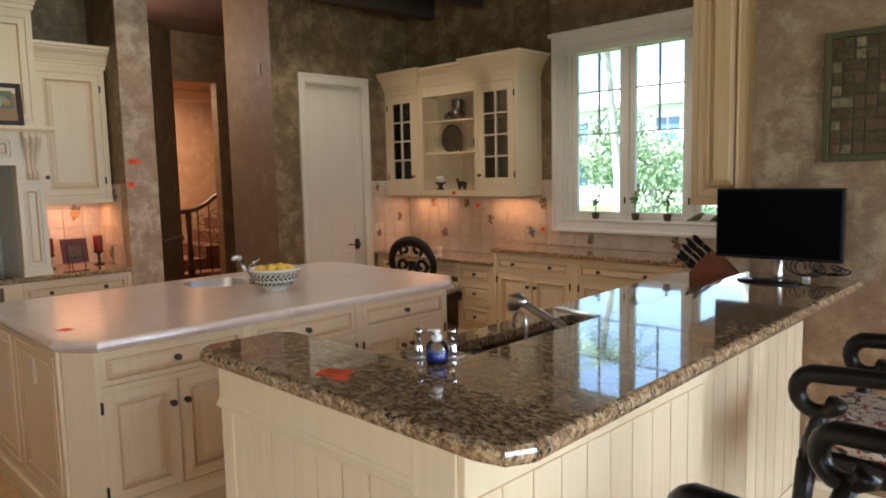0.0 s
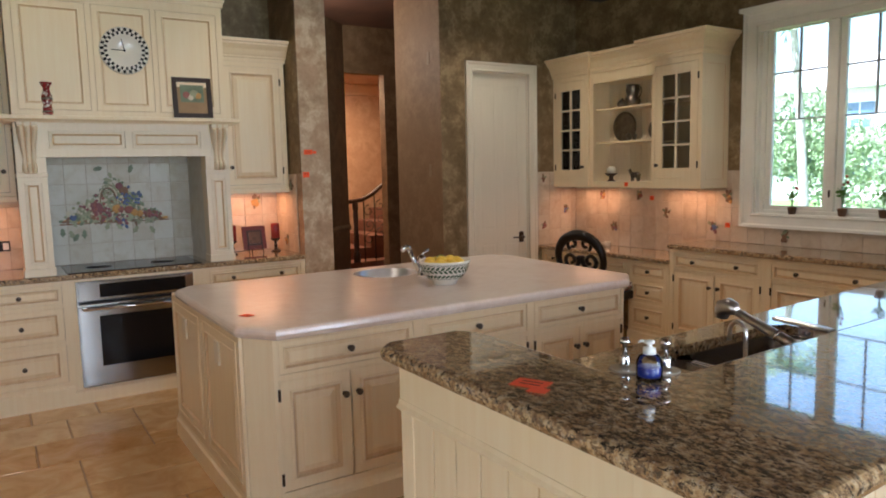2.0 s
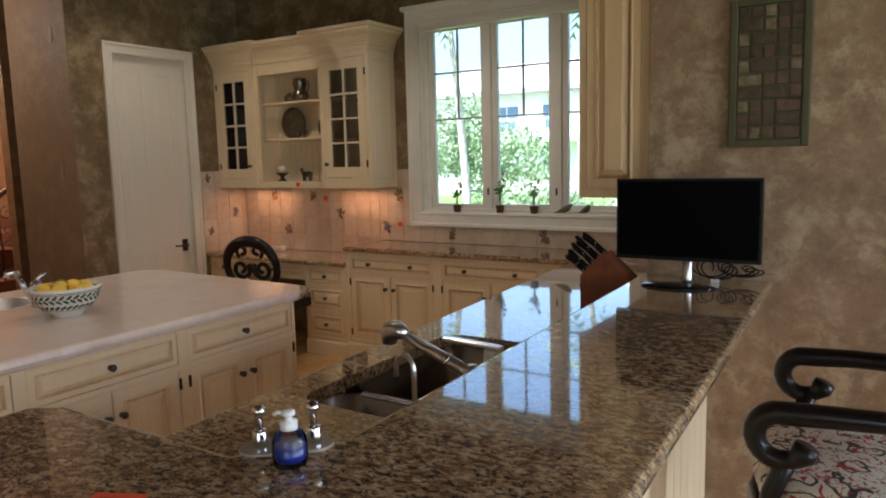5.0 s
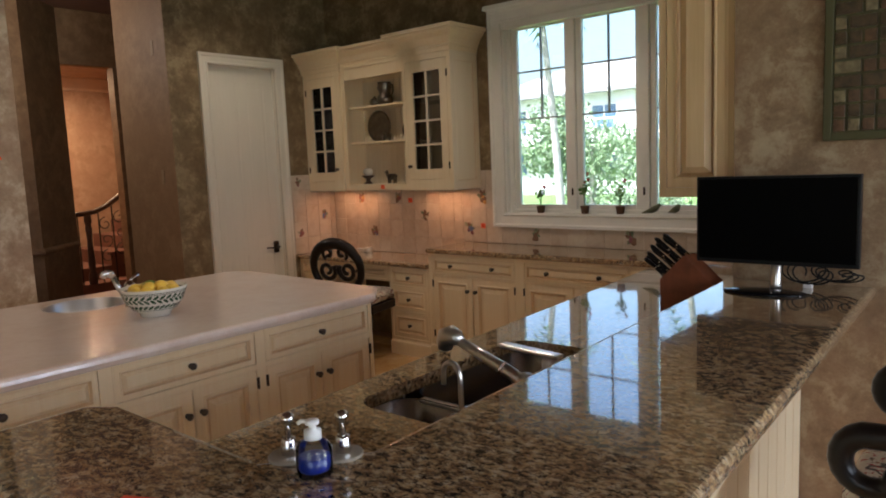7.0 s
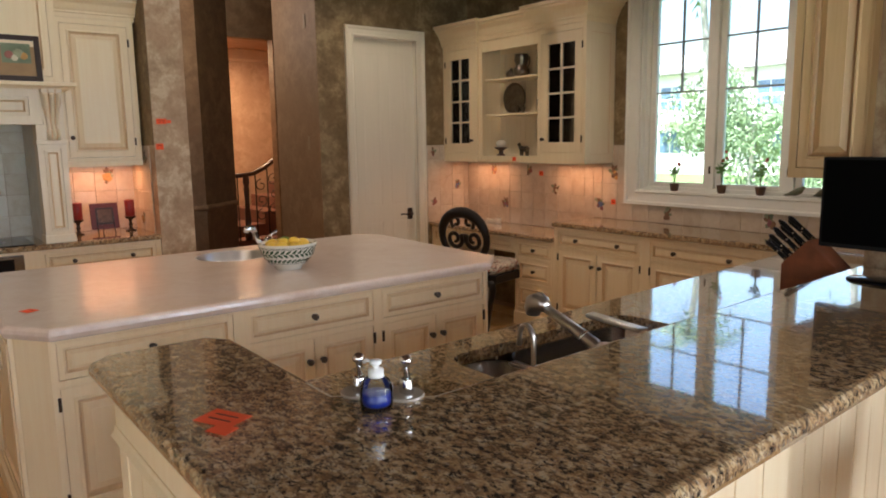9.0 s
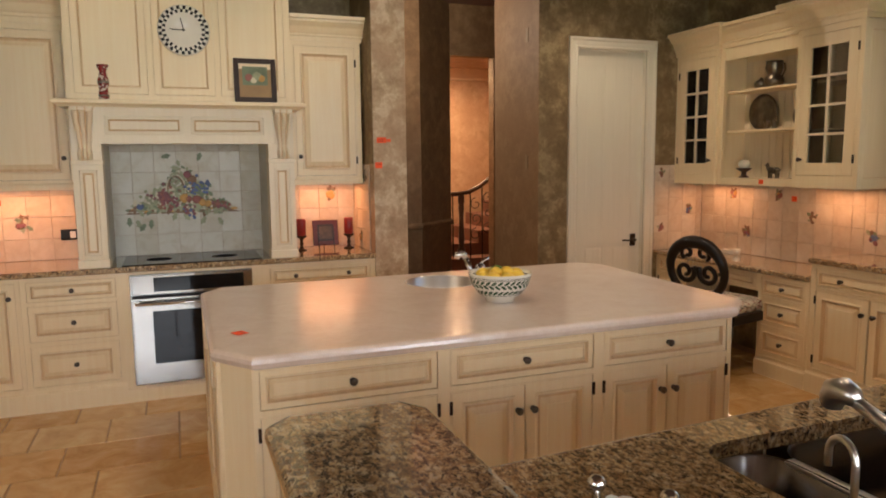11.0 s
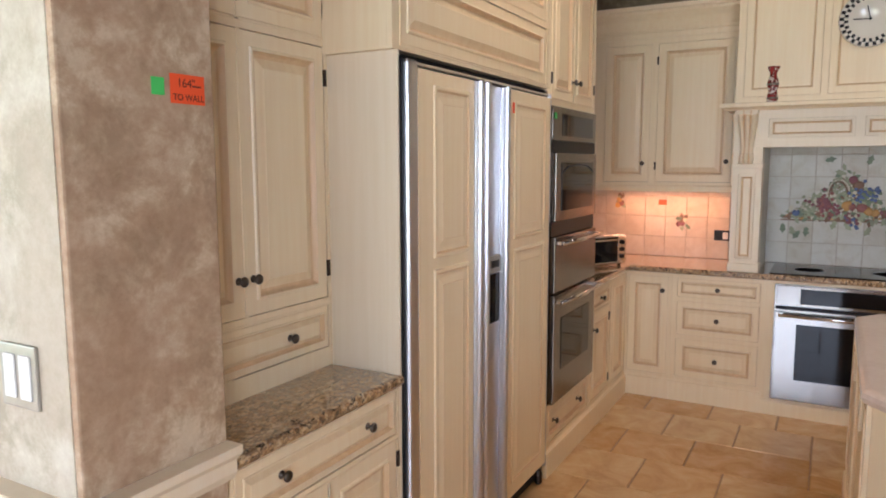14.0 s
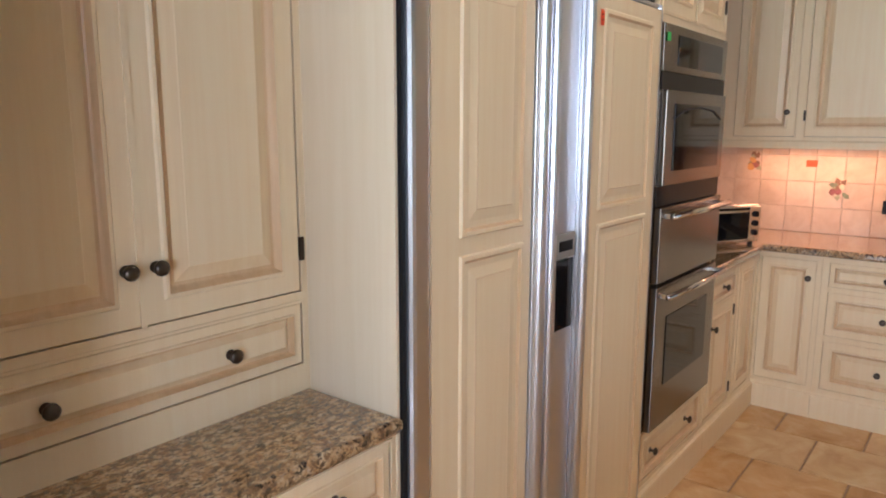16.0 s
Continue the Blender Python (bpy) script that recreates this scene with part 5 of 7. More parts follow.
part("top_rail", B((-1.13, -1.112, 1.07, 3.545, 0.955, PB), bevel=0.003), "cream", b)
part("bar_return", B((-1.13, -0.975, 1.055, 2.17, 0.0, PB), bevel=0.002), "cream", b)
for i in range(10):
    part("board", B((-0.977, -0.967, 1.07 + 0.109 * i, 1.174 + 0.109 * i, 0.13, 0.945), bevel=0.0015), "cream", b)
part("top_rail", B((-0.979, -0.958, 1.05, 2.175, 0.955, PB), (-1.11, -0.979, 1.044, 1.052, 0.955, PB), bevel=0.003), "cream", b)
part("board", B((-1.115, -0.965, 1.046, 1.054, 0.0, 0.955), bevel=0.002), "cream", b)
RB = [(0, 0), (0.01, 0.0), (0.014, 0.008), (0.006, 0.018), (0.004, 0.03), (0, 0.03)]
part("rail_bead", sweep(RB, [(-1.985, 1.053, 0.93), (-1.112, 1.053, 0.93), (-1.112, 3.545, 0.93)]), "cream", b)
for i in range(7):
    x = -1.925 + 0.108 * i
    part("board", B((x + 0.003, x + 0.105, 1.058, 1.07, 0.13, 0.945), bevel=0.0015), "cream", b)
part("stile", B((-1.985, -1.922, 1.055, 1.07, 0.0, 0.955)), "cream", b)
part("stile", B((-1.17, -1.115, 1.055, 1.07, 0, 0.955)), "cream", b)
for i in range(23):
    y = 1.075 + 0.107 * i
    part("board", B((-1.13, -1.118, y + 0.003, y + 0.104, 0.13, 0.945), bevel=0.0015), "cream", b)
part("skirting", sweep([(0, 0), (0.016, 0), (0.016, 0.10), (0.006, 0.13), (0, 0.13)], [(-1.985, 1.056, 0), (-1.116, 1.056, 0), (-1.116, 3.545, 0)]), "cream", b)
s = group("kitchen_sink", "double-bowl undermount stainless steel sink in the bar top", "sink", (0, 0, 0))
def bowl(x0, x1, y0, y1, name="bowl"):
    bm = bmesh.new()
    def rr_(d, z, r):
        pts = []
        for cx, cy, a0 in ((x1 - d - r, y1 - d - r, 0), (x0 + d + r, y1 - d - r, 90), (x0 + d + r, y0 + d + r, 180), (x1 - d - r, y0 + d + r, 270)):
            for k in range(5):
                a = radians(a0 + 22.5 * k)
                pts.append(bm.verts.new((cx + r * math.cos(a), cy + r * math.sin(a), z)))
        return pts
    prev = rr_(-0.006, LB - 0.001, 0.085)
    for d, z, r in ((0.0, LB - 0.006, 0.08), (0.006, LB - 0.15, 0.075), (0.03, LB - 0.185, 0.06), (0.085, LB - 0.19, 0.02)):
        cur = rr_(d, z, r)
        for i in range(20):
            bm.faces.new((prev[i], prev[(i + 1) % 20], cur[(i + 1) % 20], cur[i]))
        prev = cur
    bm.faces.new(prev)
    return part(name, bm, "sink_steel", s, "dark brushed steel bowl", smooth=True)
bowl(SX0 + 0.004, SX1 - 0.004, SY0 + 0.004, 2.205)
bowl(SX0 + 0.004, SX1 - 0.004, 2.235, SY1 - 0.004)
part("rim", B((SX0 + 0.06, SX1 - 0.02, 2.202, 2.238, LB - 0.012, LB - 0.003), bevel=0.004), "brushed_nickel", s, "bright steel divider rim")

# ---- taps, soap and other things on the bar ----
f = group("kitchen_faucet", "brushed nickel faucet with slanting spout and ball head", "faucet", (-1.43, 2.112, LT))
part("base", lathe([(0.030, 0), (0.031, 0.006), (0.025, 0.012), (0.024, 0.105), (0.026, 0.110), (0.026, 0.128), (0.016, 0.138), (0.004, 0.140)], 24), "brushed_nickel", f, smooth=True)
part("spout", tube([(0.0, 0, 0.105), (-0.04, 0.003, 0.128), (-0.14, 0.012, 0.160), (-0.235, 0.020, 0.190)], [0.015, 0.017, 0.0155, 0.013], 18), "brushed_nickel", f, smooth=True)
part("collar", tube([(-0.07, 0.006, 0.1375), (-0.077, 0.0065, 0.1397)], 0.0185, 18), "chrome", f, smooth=True)
part("spray_head", tube([(-0.222, 0.019, 0.186), (-0.240, 0.021, 0.196), (-0.260, 0.023, 0.200), (-0.278, 0.024, 0.193), (-0.286, 0.025, 0.176), (-0.288, 0.025, 0.158)], [0.013, 0.023, 0.029, 0.030, 0.026, 0.020], 20), "brushed_nickel", f, smooth=True)
f = group("faucet_lever", "brushed nickel flat lever handle beside the sink faucet", "faucet", (-1.435, 2.237, LT))
part("base", lathe([(0.028, 0), (0.029, 0.006), (0.024, 0.014), (0.023, 0.135), (0.022, 0.150), (0.008, 0.156)], 22), "brushed_nickel", f, smooth=True)
part("lever", B((-0.165, 0.024, -0.018, 0.018, 0.150, 0.163), bevel=0.006), "brushed_nickel", f, at=pose(0, 0, 0, 0, 3, 0))
f = group("filter_tap", "slim brushed nickel gooseneck water tap", "faucet", (-1.44, 1.860, LT))
part("base", lathe([(0.016, 0), (0.017, 0.004), (0.010, 0.010), (0.009, 0.03)], 16), "brushed_nickel", f, smooth=True)
part("neck", tube([(0, 0, 0.02), (0, 0, 0.19)] + [(-0.030 + 0.030 * math.cos(radians(a)), 0.006 * (1 - math.cos(radians(a))), 0.19 + 0.032 * math.sin(radians(a))) for a in range(15, 181, 15)] + [(-0.060, 0.012, 0.165)], 0.0062, 12), "brushed_nickel", f, smooth=True)

SOAP = 0.84
f = group("soap_caddy", "clear acrylic tray with two chrome salt and pepper pumps", "dispenser tray", (-1.402, 1.405, PT), 41)
part("tray", slab([(0.055 + 0.045 * math.cos(a), 0.010 + 0.045 * math.sin(a)) for a in (radians(-90 + 20 * k) for k in range(10))] + [(-0.055 + 0.045 * math.cos(a), 0.010 + 0.045 * math.sin(a)) for a in (radians(90 + 20 * k) for k in range(10))], 0.0, 0.008, 0.003), "acrylic", f)
for x in (-0.055, 0.058):
    part("pump_body", lathe([(0.016, 0.009), (0.017, 0.012), (0.015, 0.04), (0.013, 0.044)], 16, at=(x, 0.012, 0)), "chrome", f, smooth=True)
    part("pump_stem", lathe([(0.0075, 0.044), (0.0075, 0.075), (0.014, 0.080), (0.015, 0.088), (0.009, 0.096), (0.003, 0.098)], 16, at=(x, 0.012, 0)), "chrome", f, smooth=True)
f = group("soap_bottle", "clear pump bottle half full of blue soap", "soap bottle", (-1.350, 1.362, PT))
part("soap", lathe([(0.027, 0.012), (0.030, 0.018), (0.030, 0.038), (0.026, 0.039)], 22), "paint_soap", f, "blue liquid soap", smooth=True)
part("bottle", lathe([(0.026, 0.0), (0.033, 0.004), (0.0345, 0.02), (0.034, 0.055), (0.026, 0.068), (0.014, 0.074), (0.0135, 0.078)], 22), "clear_glass", f, "clear plastic bottle", smooth=True)
part("pump_cap", lathe([(0.0165, 0.072), (0.0165, 0.088), (0.007, 0.090), (0.007, 0.098), (0.013, 0.100), (0.013, 0.107), (0.005, 0.109)], 18), "white_plastic", f, "white pump cap", smooth=True)
part("nozzle", tube([(0, 0, 0.104), (-0.02, -0.01, 0.104), (-0.026, -0.013, 0.099)], 0.004, 8), "white_plastic", f, smooth=True)

for o_, k_ in ((bpy.data.objects["soap_caddy"], SOAP), (f, 0.88)):
    o_.matrix_world = o_.matrix_world @ Matrix.Scale(k_, 4)

# knife block
f = group("knife_block", "slanted reddish wooden knife block full of black-handled knives", "knife block", (-1.665, 3.50, LT), -4)
prof = [(0.0, 0.0), (0.255, 0.0), (0.255, 0.125), (0.105, 0.262), (0.0, 0.152)]
bm = bmesh.new()
lo, hi = [bm.verts.new((u, 0, z)) for u, z in prof], [bm.verts.new((u, 0.105, z)) for u, z in prof]
bm.faces.new(lo), bm.faces.new(hi)
for i in range(4):
    bm.faces.new((lo[i], lo[(i + 1) % 4], hi[(i + 1) % 4], hi[i]))
bmesh.ops.bevel(bm, geom=list(bm.edges), offset=0.003, segments=2, affect="EDGES")
part("block", bm, "block_wood", f)
nrm = Vector((-0.110, 0, 0.105)).normalized()
for i, (s, y, ln) in enumerate([(0.12, 0.018, 0.10), (0.10, 0.055, 0.11), (0.30, 0.02, 0.11), (0.32, 0.075, 0.12), (0.52, 0.02, 0.12), (0.55, 0.065, 0.12), (0.74, 0.03, 0.13), (0.78, 0.08, 0.12), (0.94, 0.05, 0.12)]):
    p = Vector((0.105 * s, y, 0.152 + 0.11 * s))
    k = part("knife", tube([p + nrm * d + Vector((-0.01 * (d / ln) ** 2 * 2, 0, 0)) for d in (0.0, 0.02, ln * 0.5, ln * 0.9, ln)], [0.008, 0.0095, 0.008, 0.011, 0.006], 8), "black_plastic", f, "black knife handle", smooth=True)
    part("bolster", tube([p - nrm * 0.004, p + nrm * 0.012], 0.0102, 8), "steel_dark", k, "steel bolster")
    part("rivet", lathe([(0.0035, -0.0115), (0.0035, 0.0115)], 8, at=(p.x + nrm.x * ln * 0.5, p.y, p.z + nrm.z * ln * 0.5), axis="y"), "chrome", k, "steel rivet")

# monitor
f = group("monitor", "black flat-screen computer monitor on a glossy stand, switched off", "monitor", (-1.153, 3.27, PT))
sc = part("screen", B((-0.265, 0.265, -0.018, 0.012, 0.103, 0.414), bevel=0.004), "black_plastic", f)
part("display", B((-0.255, 0.255, -0.0195, -0.018, 0.118, 0.404)), "screen", sc, "dark blank screen")
part("rear_housing", B((-0.20, 0.20, 0.012, 0.04, 0.15, 0.38), bevel=0.012), "black_plastic", sc)
part("neck", lathe([(0.020, 0.008), (0.018, 0.03), (0.018, 0.17)], 16, at=(0, 0.03, 0)), "brushed_nickel", f, smooth=True)
bm = lathe([(0.12, 0.0), (0.125, 0.003), (0.12, 0.008), (0.06, 0.013), (0.02, 0.016)], 32)
for v_ in bm.verts:
    v_.co.y *= 0.7
    v_.co.x = v_.co.x * 1.12 - 0.03
part("foot", bm, "black_glass", f, smooth=True)
f = group("cable", "tangled black monitor cables lying on the bar top", "cable", (-1.03, 3.42, PT))
for k in range(3):
    pts = []
    for i in range(40):
        a = i * 0.38 + k
        pts.append((-0.10 + 0.0055 * i * 1.0 + 0.045 * math.cos(a), 0.02 * math.sin(a * 0.7 + k), 0.045 + 0.038 * math.sin(a) * (1 - i / 60) + 0.006 * k))
    part("cord", tube(pts, 0.0032, 6), "black_plastic", f, smooth=True)
part("plug", B((-0.06, -0.03, -0.012, 0.012, 0.0, 0.02), bevel=0.004), "white_plastic", f)

# mosaic panel on the wall
f = group("mosaic_panel", "wall panel of dark glass mosaic squares in a mossy green frame", "wall art", (-1.06, 3.549, 1.635))
AW, AH = 0.285, 0.56
part("panel_back", B((0.015, AW - 0.015, -0.02, 0, 0.015, AH - 0.015)), "green_frame", f)
part("frame", B((0, 0.028, -0.035, 0, 0, AH), (AW - 0.028, AW, -0.035, 0, 0, AH), (0.028, AW - 0.028, -0.035, 0, 0, 0.028), (0.028, AW - 0.028, -0.035, 0, AH - 0.028, AH), bevel=0.004), "green_frame", f)
ra = random.Random(11)
rows_n, cols_n = 10, 5
cw, ch = (AW - 0.056) / cols_n, (AH - 0.056) / rows_n
for j in range(rows_n):
    i = 0
    while i < cols_n:
        w = 2 if (i < cols_n - 1 and ra.random() < 0.22) else 1
        part("mosaic_tile", B((0.028 + i * cw + 0.005, 0.028 + (i + w) * cw - 0.005, -0.030, -0.02, 0.028 + j * ch + 0.005, 0.028 + (j + 1) * ch - 0.005), bevel=0.002), ra.choice(["mosaic_dark"] * 6 + ["mosaic_light", "mosaic_light", "mosaic_rose", "mosaic_rose"]), f)
        i += w

# ---- chairs ----
def scroll(cx, cz, r0, r1, a0, turns, n=26, y=0.0):
    return [(cx + (r0 + (r1 - r0) * k / n) * math.cos(a0 + turns * 2 * math.pi * k / n), y, cz + (r0 + (r1 - r0) * k / n) * math.sin(a0 + turns * 2 * math.pi * k / n)) for k in range(n + 1)]


def chair(name, label, at, turn, seat=0.70, arms=True, back_h=0.42):
    """Carved chair; faces along +y of its own, back at -y."""
    e = group(name, label, "chair", at, turn, "carved chairs")
    bm = slab([(-0.25, 0.24), (-0.26, -0.20), (-0.18, -0.24), (0.18, -0.24), (0.26, -0.20), (0.25, 0.24), (0.12, 0.275), (-0.12, 0.275)], seat - 0.02, seat + 0.065, 0.035)
    part("seat", bm, "upholstery", e, "seat cushion covered in red and brown scroll-print fabric", smooth=True)
    part("seat_rail", slab([(-0.26, 0.25), (-0.27, -0.20), (-0.19, -0.25), (0.19, -0.25), (0.27, -0.20), (0.26, 0.25), (0.12, 0.285), (-0.12, 0.285)], seat - 0.09, seat - 0.018, 0.010), "black_wood", e)
    for x, y, sx in ((-0.235, 0.23, -1), (0.235, 0.23, 1), (-0.22, -0.21, -1), (0.22, -0.21, 1)):
        d = 0.02 if y > 0 else -0.08
        part("leg", tube([(x, y, seat - 0.06), (x + 0.012 * sx, y + 0.01, seat * 0.72), (x, y + d * 0.3, seat * 0.35), (x + 0.012 * sx, y + d, 0.02), (x + 0.015 * sx, y + d, 0.0)], [0.032, 0.030, 0.021, 0.020, 0.026], 10), "black_wood", e, smooth=True)
    if seat > 0.6:
        part("footrest", tube([(-0.225, 0.22, 0.22), (0.225, 0.22, 0.22)], 0.014, 10), "black_wood", e, smooth=True)
    zc = seat + 0.07 + back_h * 0.55
    tilt = lambda z: -0.24 - (z - seat) * 0.16
    ring = [(0.235 * math.cos(a), tilt(zc + back_h * 0.5 * math.sin(a)), zc + back_h * 0.5 * math.sin(a)) for a in (radians(-70 + 320 * k / 30) for k in range(31))]
    part("back_frame", tube(ring, [0.030 + 0.018 * max(0, math.sin(radians(-70 + 320 * k / 30))) for k in range(31)], 10), "black_wood", e, smooth=True)
    for s in (-1, 1):
        part("back_post", tube([(s * 0.20, -0.22, seat - 0.05), (s * 0.16, tilt(seat + 0.05), seat + 0.05), (s * 0.11, tilt(zc - back_h * 0.46), zc - back_h * 0.44)], [0.026, 0.024, 0.028], 10), "black_wood", e, smooth=True)
        sc_ = [(s * x, tilt(z), z) for x, _, z in scroll(0.10, zc - 0.02, 0.085, 0.022, radians(150), 1.35)]
        part("back_scroll", tube(sc_, [0.021 - 0.006 * k / 26 for k in range(27)], 9), "black_wood", e, smooth=True)
        sc_ = [(s * x, tilt(z), z) for x, _, z in scroll(0.07, zc + back_h * 0.30, 0.055, 0.018, radians(-60), 1.0, 18)]
        part("back_scroll", tube(sc_, 0.016, 8), "black_wood", e, smooth=True)
        if arms:
            az = seat + 0.25
            pts = [(s * 0.225, -0.27, az + 0.02), (s * 0.27, -0.12, az + 0.012), (s * 0.285, 0.05, az + 0.008), (s * 0.285, 0.17, az)] + [(s * 0.285, 0.19 + 0.062 * math.sin(radians(a)), az - 0.062 + 0.062 * math.cos(radians(a))) for a in range(15, 260, 20)]
            part("arm", tube(pts, [0.024, 0.026, 0.028, 0.030] + [0.030 - 0.0005 * k for k in range(len(pts) - 6)] + [0.034, 0.030], 12), "black_wood", e, "black scrolled arm", smooth=True)
            part("arm_post", tube([(s * 0.285, 0.17, az - 0.11), (s * 0.27, 0.21, seat + 0.03), (s * 0.245, 0.22, seat - 0.04)], [0.026, 0.024, 0.028], 10), "black_wood", e, smooth=True)
    return e


ch = chair("bar_chair", "black carved wooden bar chair with scrolled arms and patterned seat", (-0.525, 2.70, 0), 90, 0.72)
copy_thing(ch, pose(-0.365, 1.60, 0, 0, 0, 80))
chair("desk_chair", "black carved wooden desk chair with an openwork scroll back", (-4.86, 4.72, 0), 12, 0.50, False, 0.42)

# ---- fruit bowl on the island ----
f = group("fruit_bowl", "white ceramic bowl painted with green leaves, full of lemons", "fruit bowl", (-3.73, 2.33, 0.937))
part("bowl", lathe([(0.066, 0.0), (0.070, 0.004), (0.072, 0.018), (0.10, 0.035), (0.133, 0.075), (0.148, 0.12), (0.155, 0.136), (0.152, 0.142), (0.145, 0.138), (0.137, 0.115), (0.12, 0.075), (0.08, 0.04), (0.02, 0.032)], 40), "white_glaze", f, smooth=True)
def bowl_r(z):
    return float(np.interp(z, [0.018, 0.035, 0.075, 0.12, 0.136], [0.072, 0.10, 0.133, 0.148, 0.155]))
for i in range(30):
    a0 = i * 2 * math.pi / 30
    for row, (zc, up) in enumerate(((0.055, 1), (0.085, -1), (0.104, 1))):
        bm = bmesh.new()
        n = 8
        vs = []
        for k in range(n):
            t_ = 2 * math.pi * k / n
            du, dz = 0.017 * math.cos(t_), 0.0065 * math.sin(t_)
            u, z = du * 0.8 - dz * 0.6 * up, zc + dz * 0.8 + du * 0.55 * up
            rad = bowl_r(z) + 0.0012
            ang = a0 + 0.1 * row + u / rad
            vs.append(bm.verts.new((rad * math.cos(ang), rad * math.sin(ang), z)))
        bm.faces.new(vs)
        part("painted_leaf", bm, "leaf_paint", f)
for z in (0.040, 0.118, 0.125):
    r = bowl_r(z)
    part("painted_band", lathe([(r + 0.0008, z - 0.0012), (bowl_r(z + 0.0024) + 0.0008, z + 0.0012)], 40), "leaf_paint", f)


def fruit(mat, name, x, y, z, a, s=0.031):
    bm = lathe([(0.001, -1.45 * s), (0.25 * s, -1.3 * s), (0.7 * s, -0.9 * s), (0.98 * s, -0.35 * s), (s, 0.1 * s), (0.85 * s, 0.7 * s), (0.45 * s, 1.1 * s), (0.2 * s, 1.3 * s), (0.12 * s, 1.45 * s)], 14, axis="x")
    o = part(name, bm, mat, None, "ripe yellow lemon in the bowl" if mat == "lemon" else "dark green lime in the bowl", pose(-3.73 + x, 2.33 + y, 0.937 + z, 0, 12, a), True)
    tagged(o, "", "fruit", "fruit in the bowl")


for i in range(8):
    a = i * 0.785
    fruit("lime" if i in (3,) else "lemon", "lemon" if i != 3 else "lime", 0.088 * math.cos(a), 0.088 * math.sin(a), 0.118 + 0.004 * (i % 3), 57 * i)
for i, m_ in enumerate(("lemon", "lime", "lemon")):
    fruit(m_, m_, 0.035 * math.cos(i * 2.1 + 1), 0.035 * math.sin(i * 2.1 + 1), 0.138, 80 * i + 20)

# ---- hood mantel: clock, vase, picture ----
f = group("wall_clock", "round clock with a black and white checkered ceramic rim", "clock", (-5.797, 0.992, 2.495), 90)
part("clock_body", lathe([(0.158, 0.0), (0.165, 0.004), (0.160, 0.014), (0.115, 0.018), (0.110, 0.013), (0.002, 0.0135)], 48, axis="y"), "white_glaze", f, smooth=True)
for ring in range(2):
    for k in range(24):
        a, c = 2 * math.pi * (k + 0.5 * ring) / 24, 2 * math.pi * (k + 0.5 * ring + 0.5) / 24
        r0, r1 = (0.114, 0.136) if ring == 0 else (0.136, 0.159)
        bm = bmesh.new()
        yy = lambda r: -float(np.interp(r, [0.114, 0.159], [0.0192, 0.0150]))
        bm.faces.new([bm.verts.new((r * math.cos(t_), yy(r), r * math.sin(t_))) for r, t_ in ((r0, a), (r0, c), (r1, c), (r1, a))])
        part("check", bm, "black_plastic", f, "black glazed check")
for a, ln, w in ((103, 0.078, 0.006), (178, 0.088, 0.006)):
    bm = B((0, ln, -0.0175, -0.0155, -w / 2, w / 2))
    part("clock_hand", bm, "black_plastic", f, at=pose(0, 0, 0, 0, -a, 0))
part("hub", lathe([(0.008, 0.015), (0.008, 0.020), (0.004, 0.022)], 12, axis="y"), "black_plastic", f)
f = group("mantel_vase", "slim dark red patterned vase with a flared lip", "vase", (-5.81, 0.485, 2.03))
part("vase_body", lathe([(0.025, 0), (0.032, 0.005), (0.034, 0.03), (0.026, 0.07), (0.033, 0.10), (0.034, 0.13), (0.022, 0.165), (0.02, 0.185), (0.036, 0.215), (0.037, 0.225), (0.028, 0.226)], 20), "vase_glaze", f, smooth=True)
part("gold_band", lathe([(0.0345, 0.022), (0.0355, 0.028), (0.0345, 0.034)], 20), "silver", f)
part("gold_band", lathe([(0.0345, 0.108), (0.0358, 0.115), (0.0345, 0.122)], 20), "silver", f)
f = group("framed_picture", "small fruit painting with tan mat in a dark wood frame", "picture", (-5.79, 1.30, 2.032), 90)
PM = pose(0, 0, 0, -6, 0, 0)
part("frame", B((0, 0.034, -0.02, 0, 0, 0.30), (0.25, 0.284, -0.02, 0, 0, 0.30), (0.034, 0.25, -0.02, 0, 0, 0.034), (0.034, 0.25, -0.02, 0, 0.266, 0.30), bevel=0.004), "frame_wood", f, at=PM)
part("mat", B((0.03, 0.254, -0.008, 0, 0.03, 0.27)), "paper_brown", f, at=PM)
part("painting", B((0.058, 0.226, -0.011, -0.008, 0.118, 0.245)), "paint_green", f, at=PM)
for x, z, r, m_ in ((0.10, 0.17, 0.026, "paint_red"), (0.13, 0.152, 0.022, "paint_cream"), (0.155, 0.18, 0.03, "paint_olive"), (0.185, 0.165, 0.024, "paint_gold")):
    part("painted_fruit", lathe([(r, 0.011), (r * 0.8, 0.0125), (0.001, 0.013)], 14, at=(x, 0, z), axis="y"), m_, f, at=PM)

# candles, plate on easel, toaster oven, outlets
for y in (1.785, 2.16):
    f = group("candle_holder", "dark metal pillar holder with a deep red candle", "candle holder", (-6.17, y, CT), 0, "candles on the counter")
    part("holder", lathe([(0.04, 0), (0.042, 0.006), (0.018, 0.014), (0.010, 0.035), (0.017, 0.05), (0.010, 0.07), (0.016, 0.09), (0.040, 0.105), (0.042, 0.115), (0.03, 0.116)], 20), "bronze", f, smooth=True)
    part("candle", lathe([(0.033, 0.116), (0.036, 0.12), (0.036, 0.235), (0.030, 0.245), (0.012, 0.238)], 20), "red_wax", f, "deep red wax candle", smooth=True)
    part("wick", tube([(0, 0, 0.237), (0.002, 0, 0.252)], 0.0012, 6), "black_plastic", f)
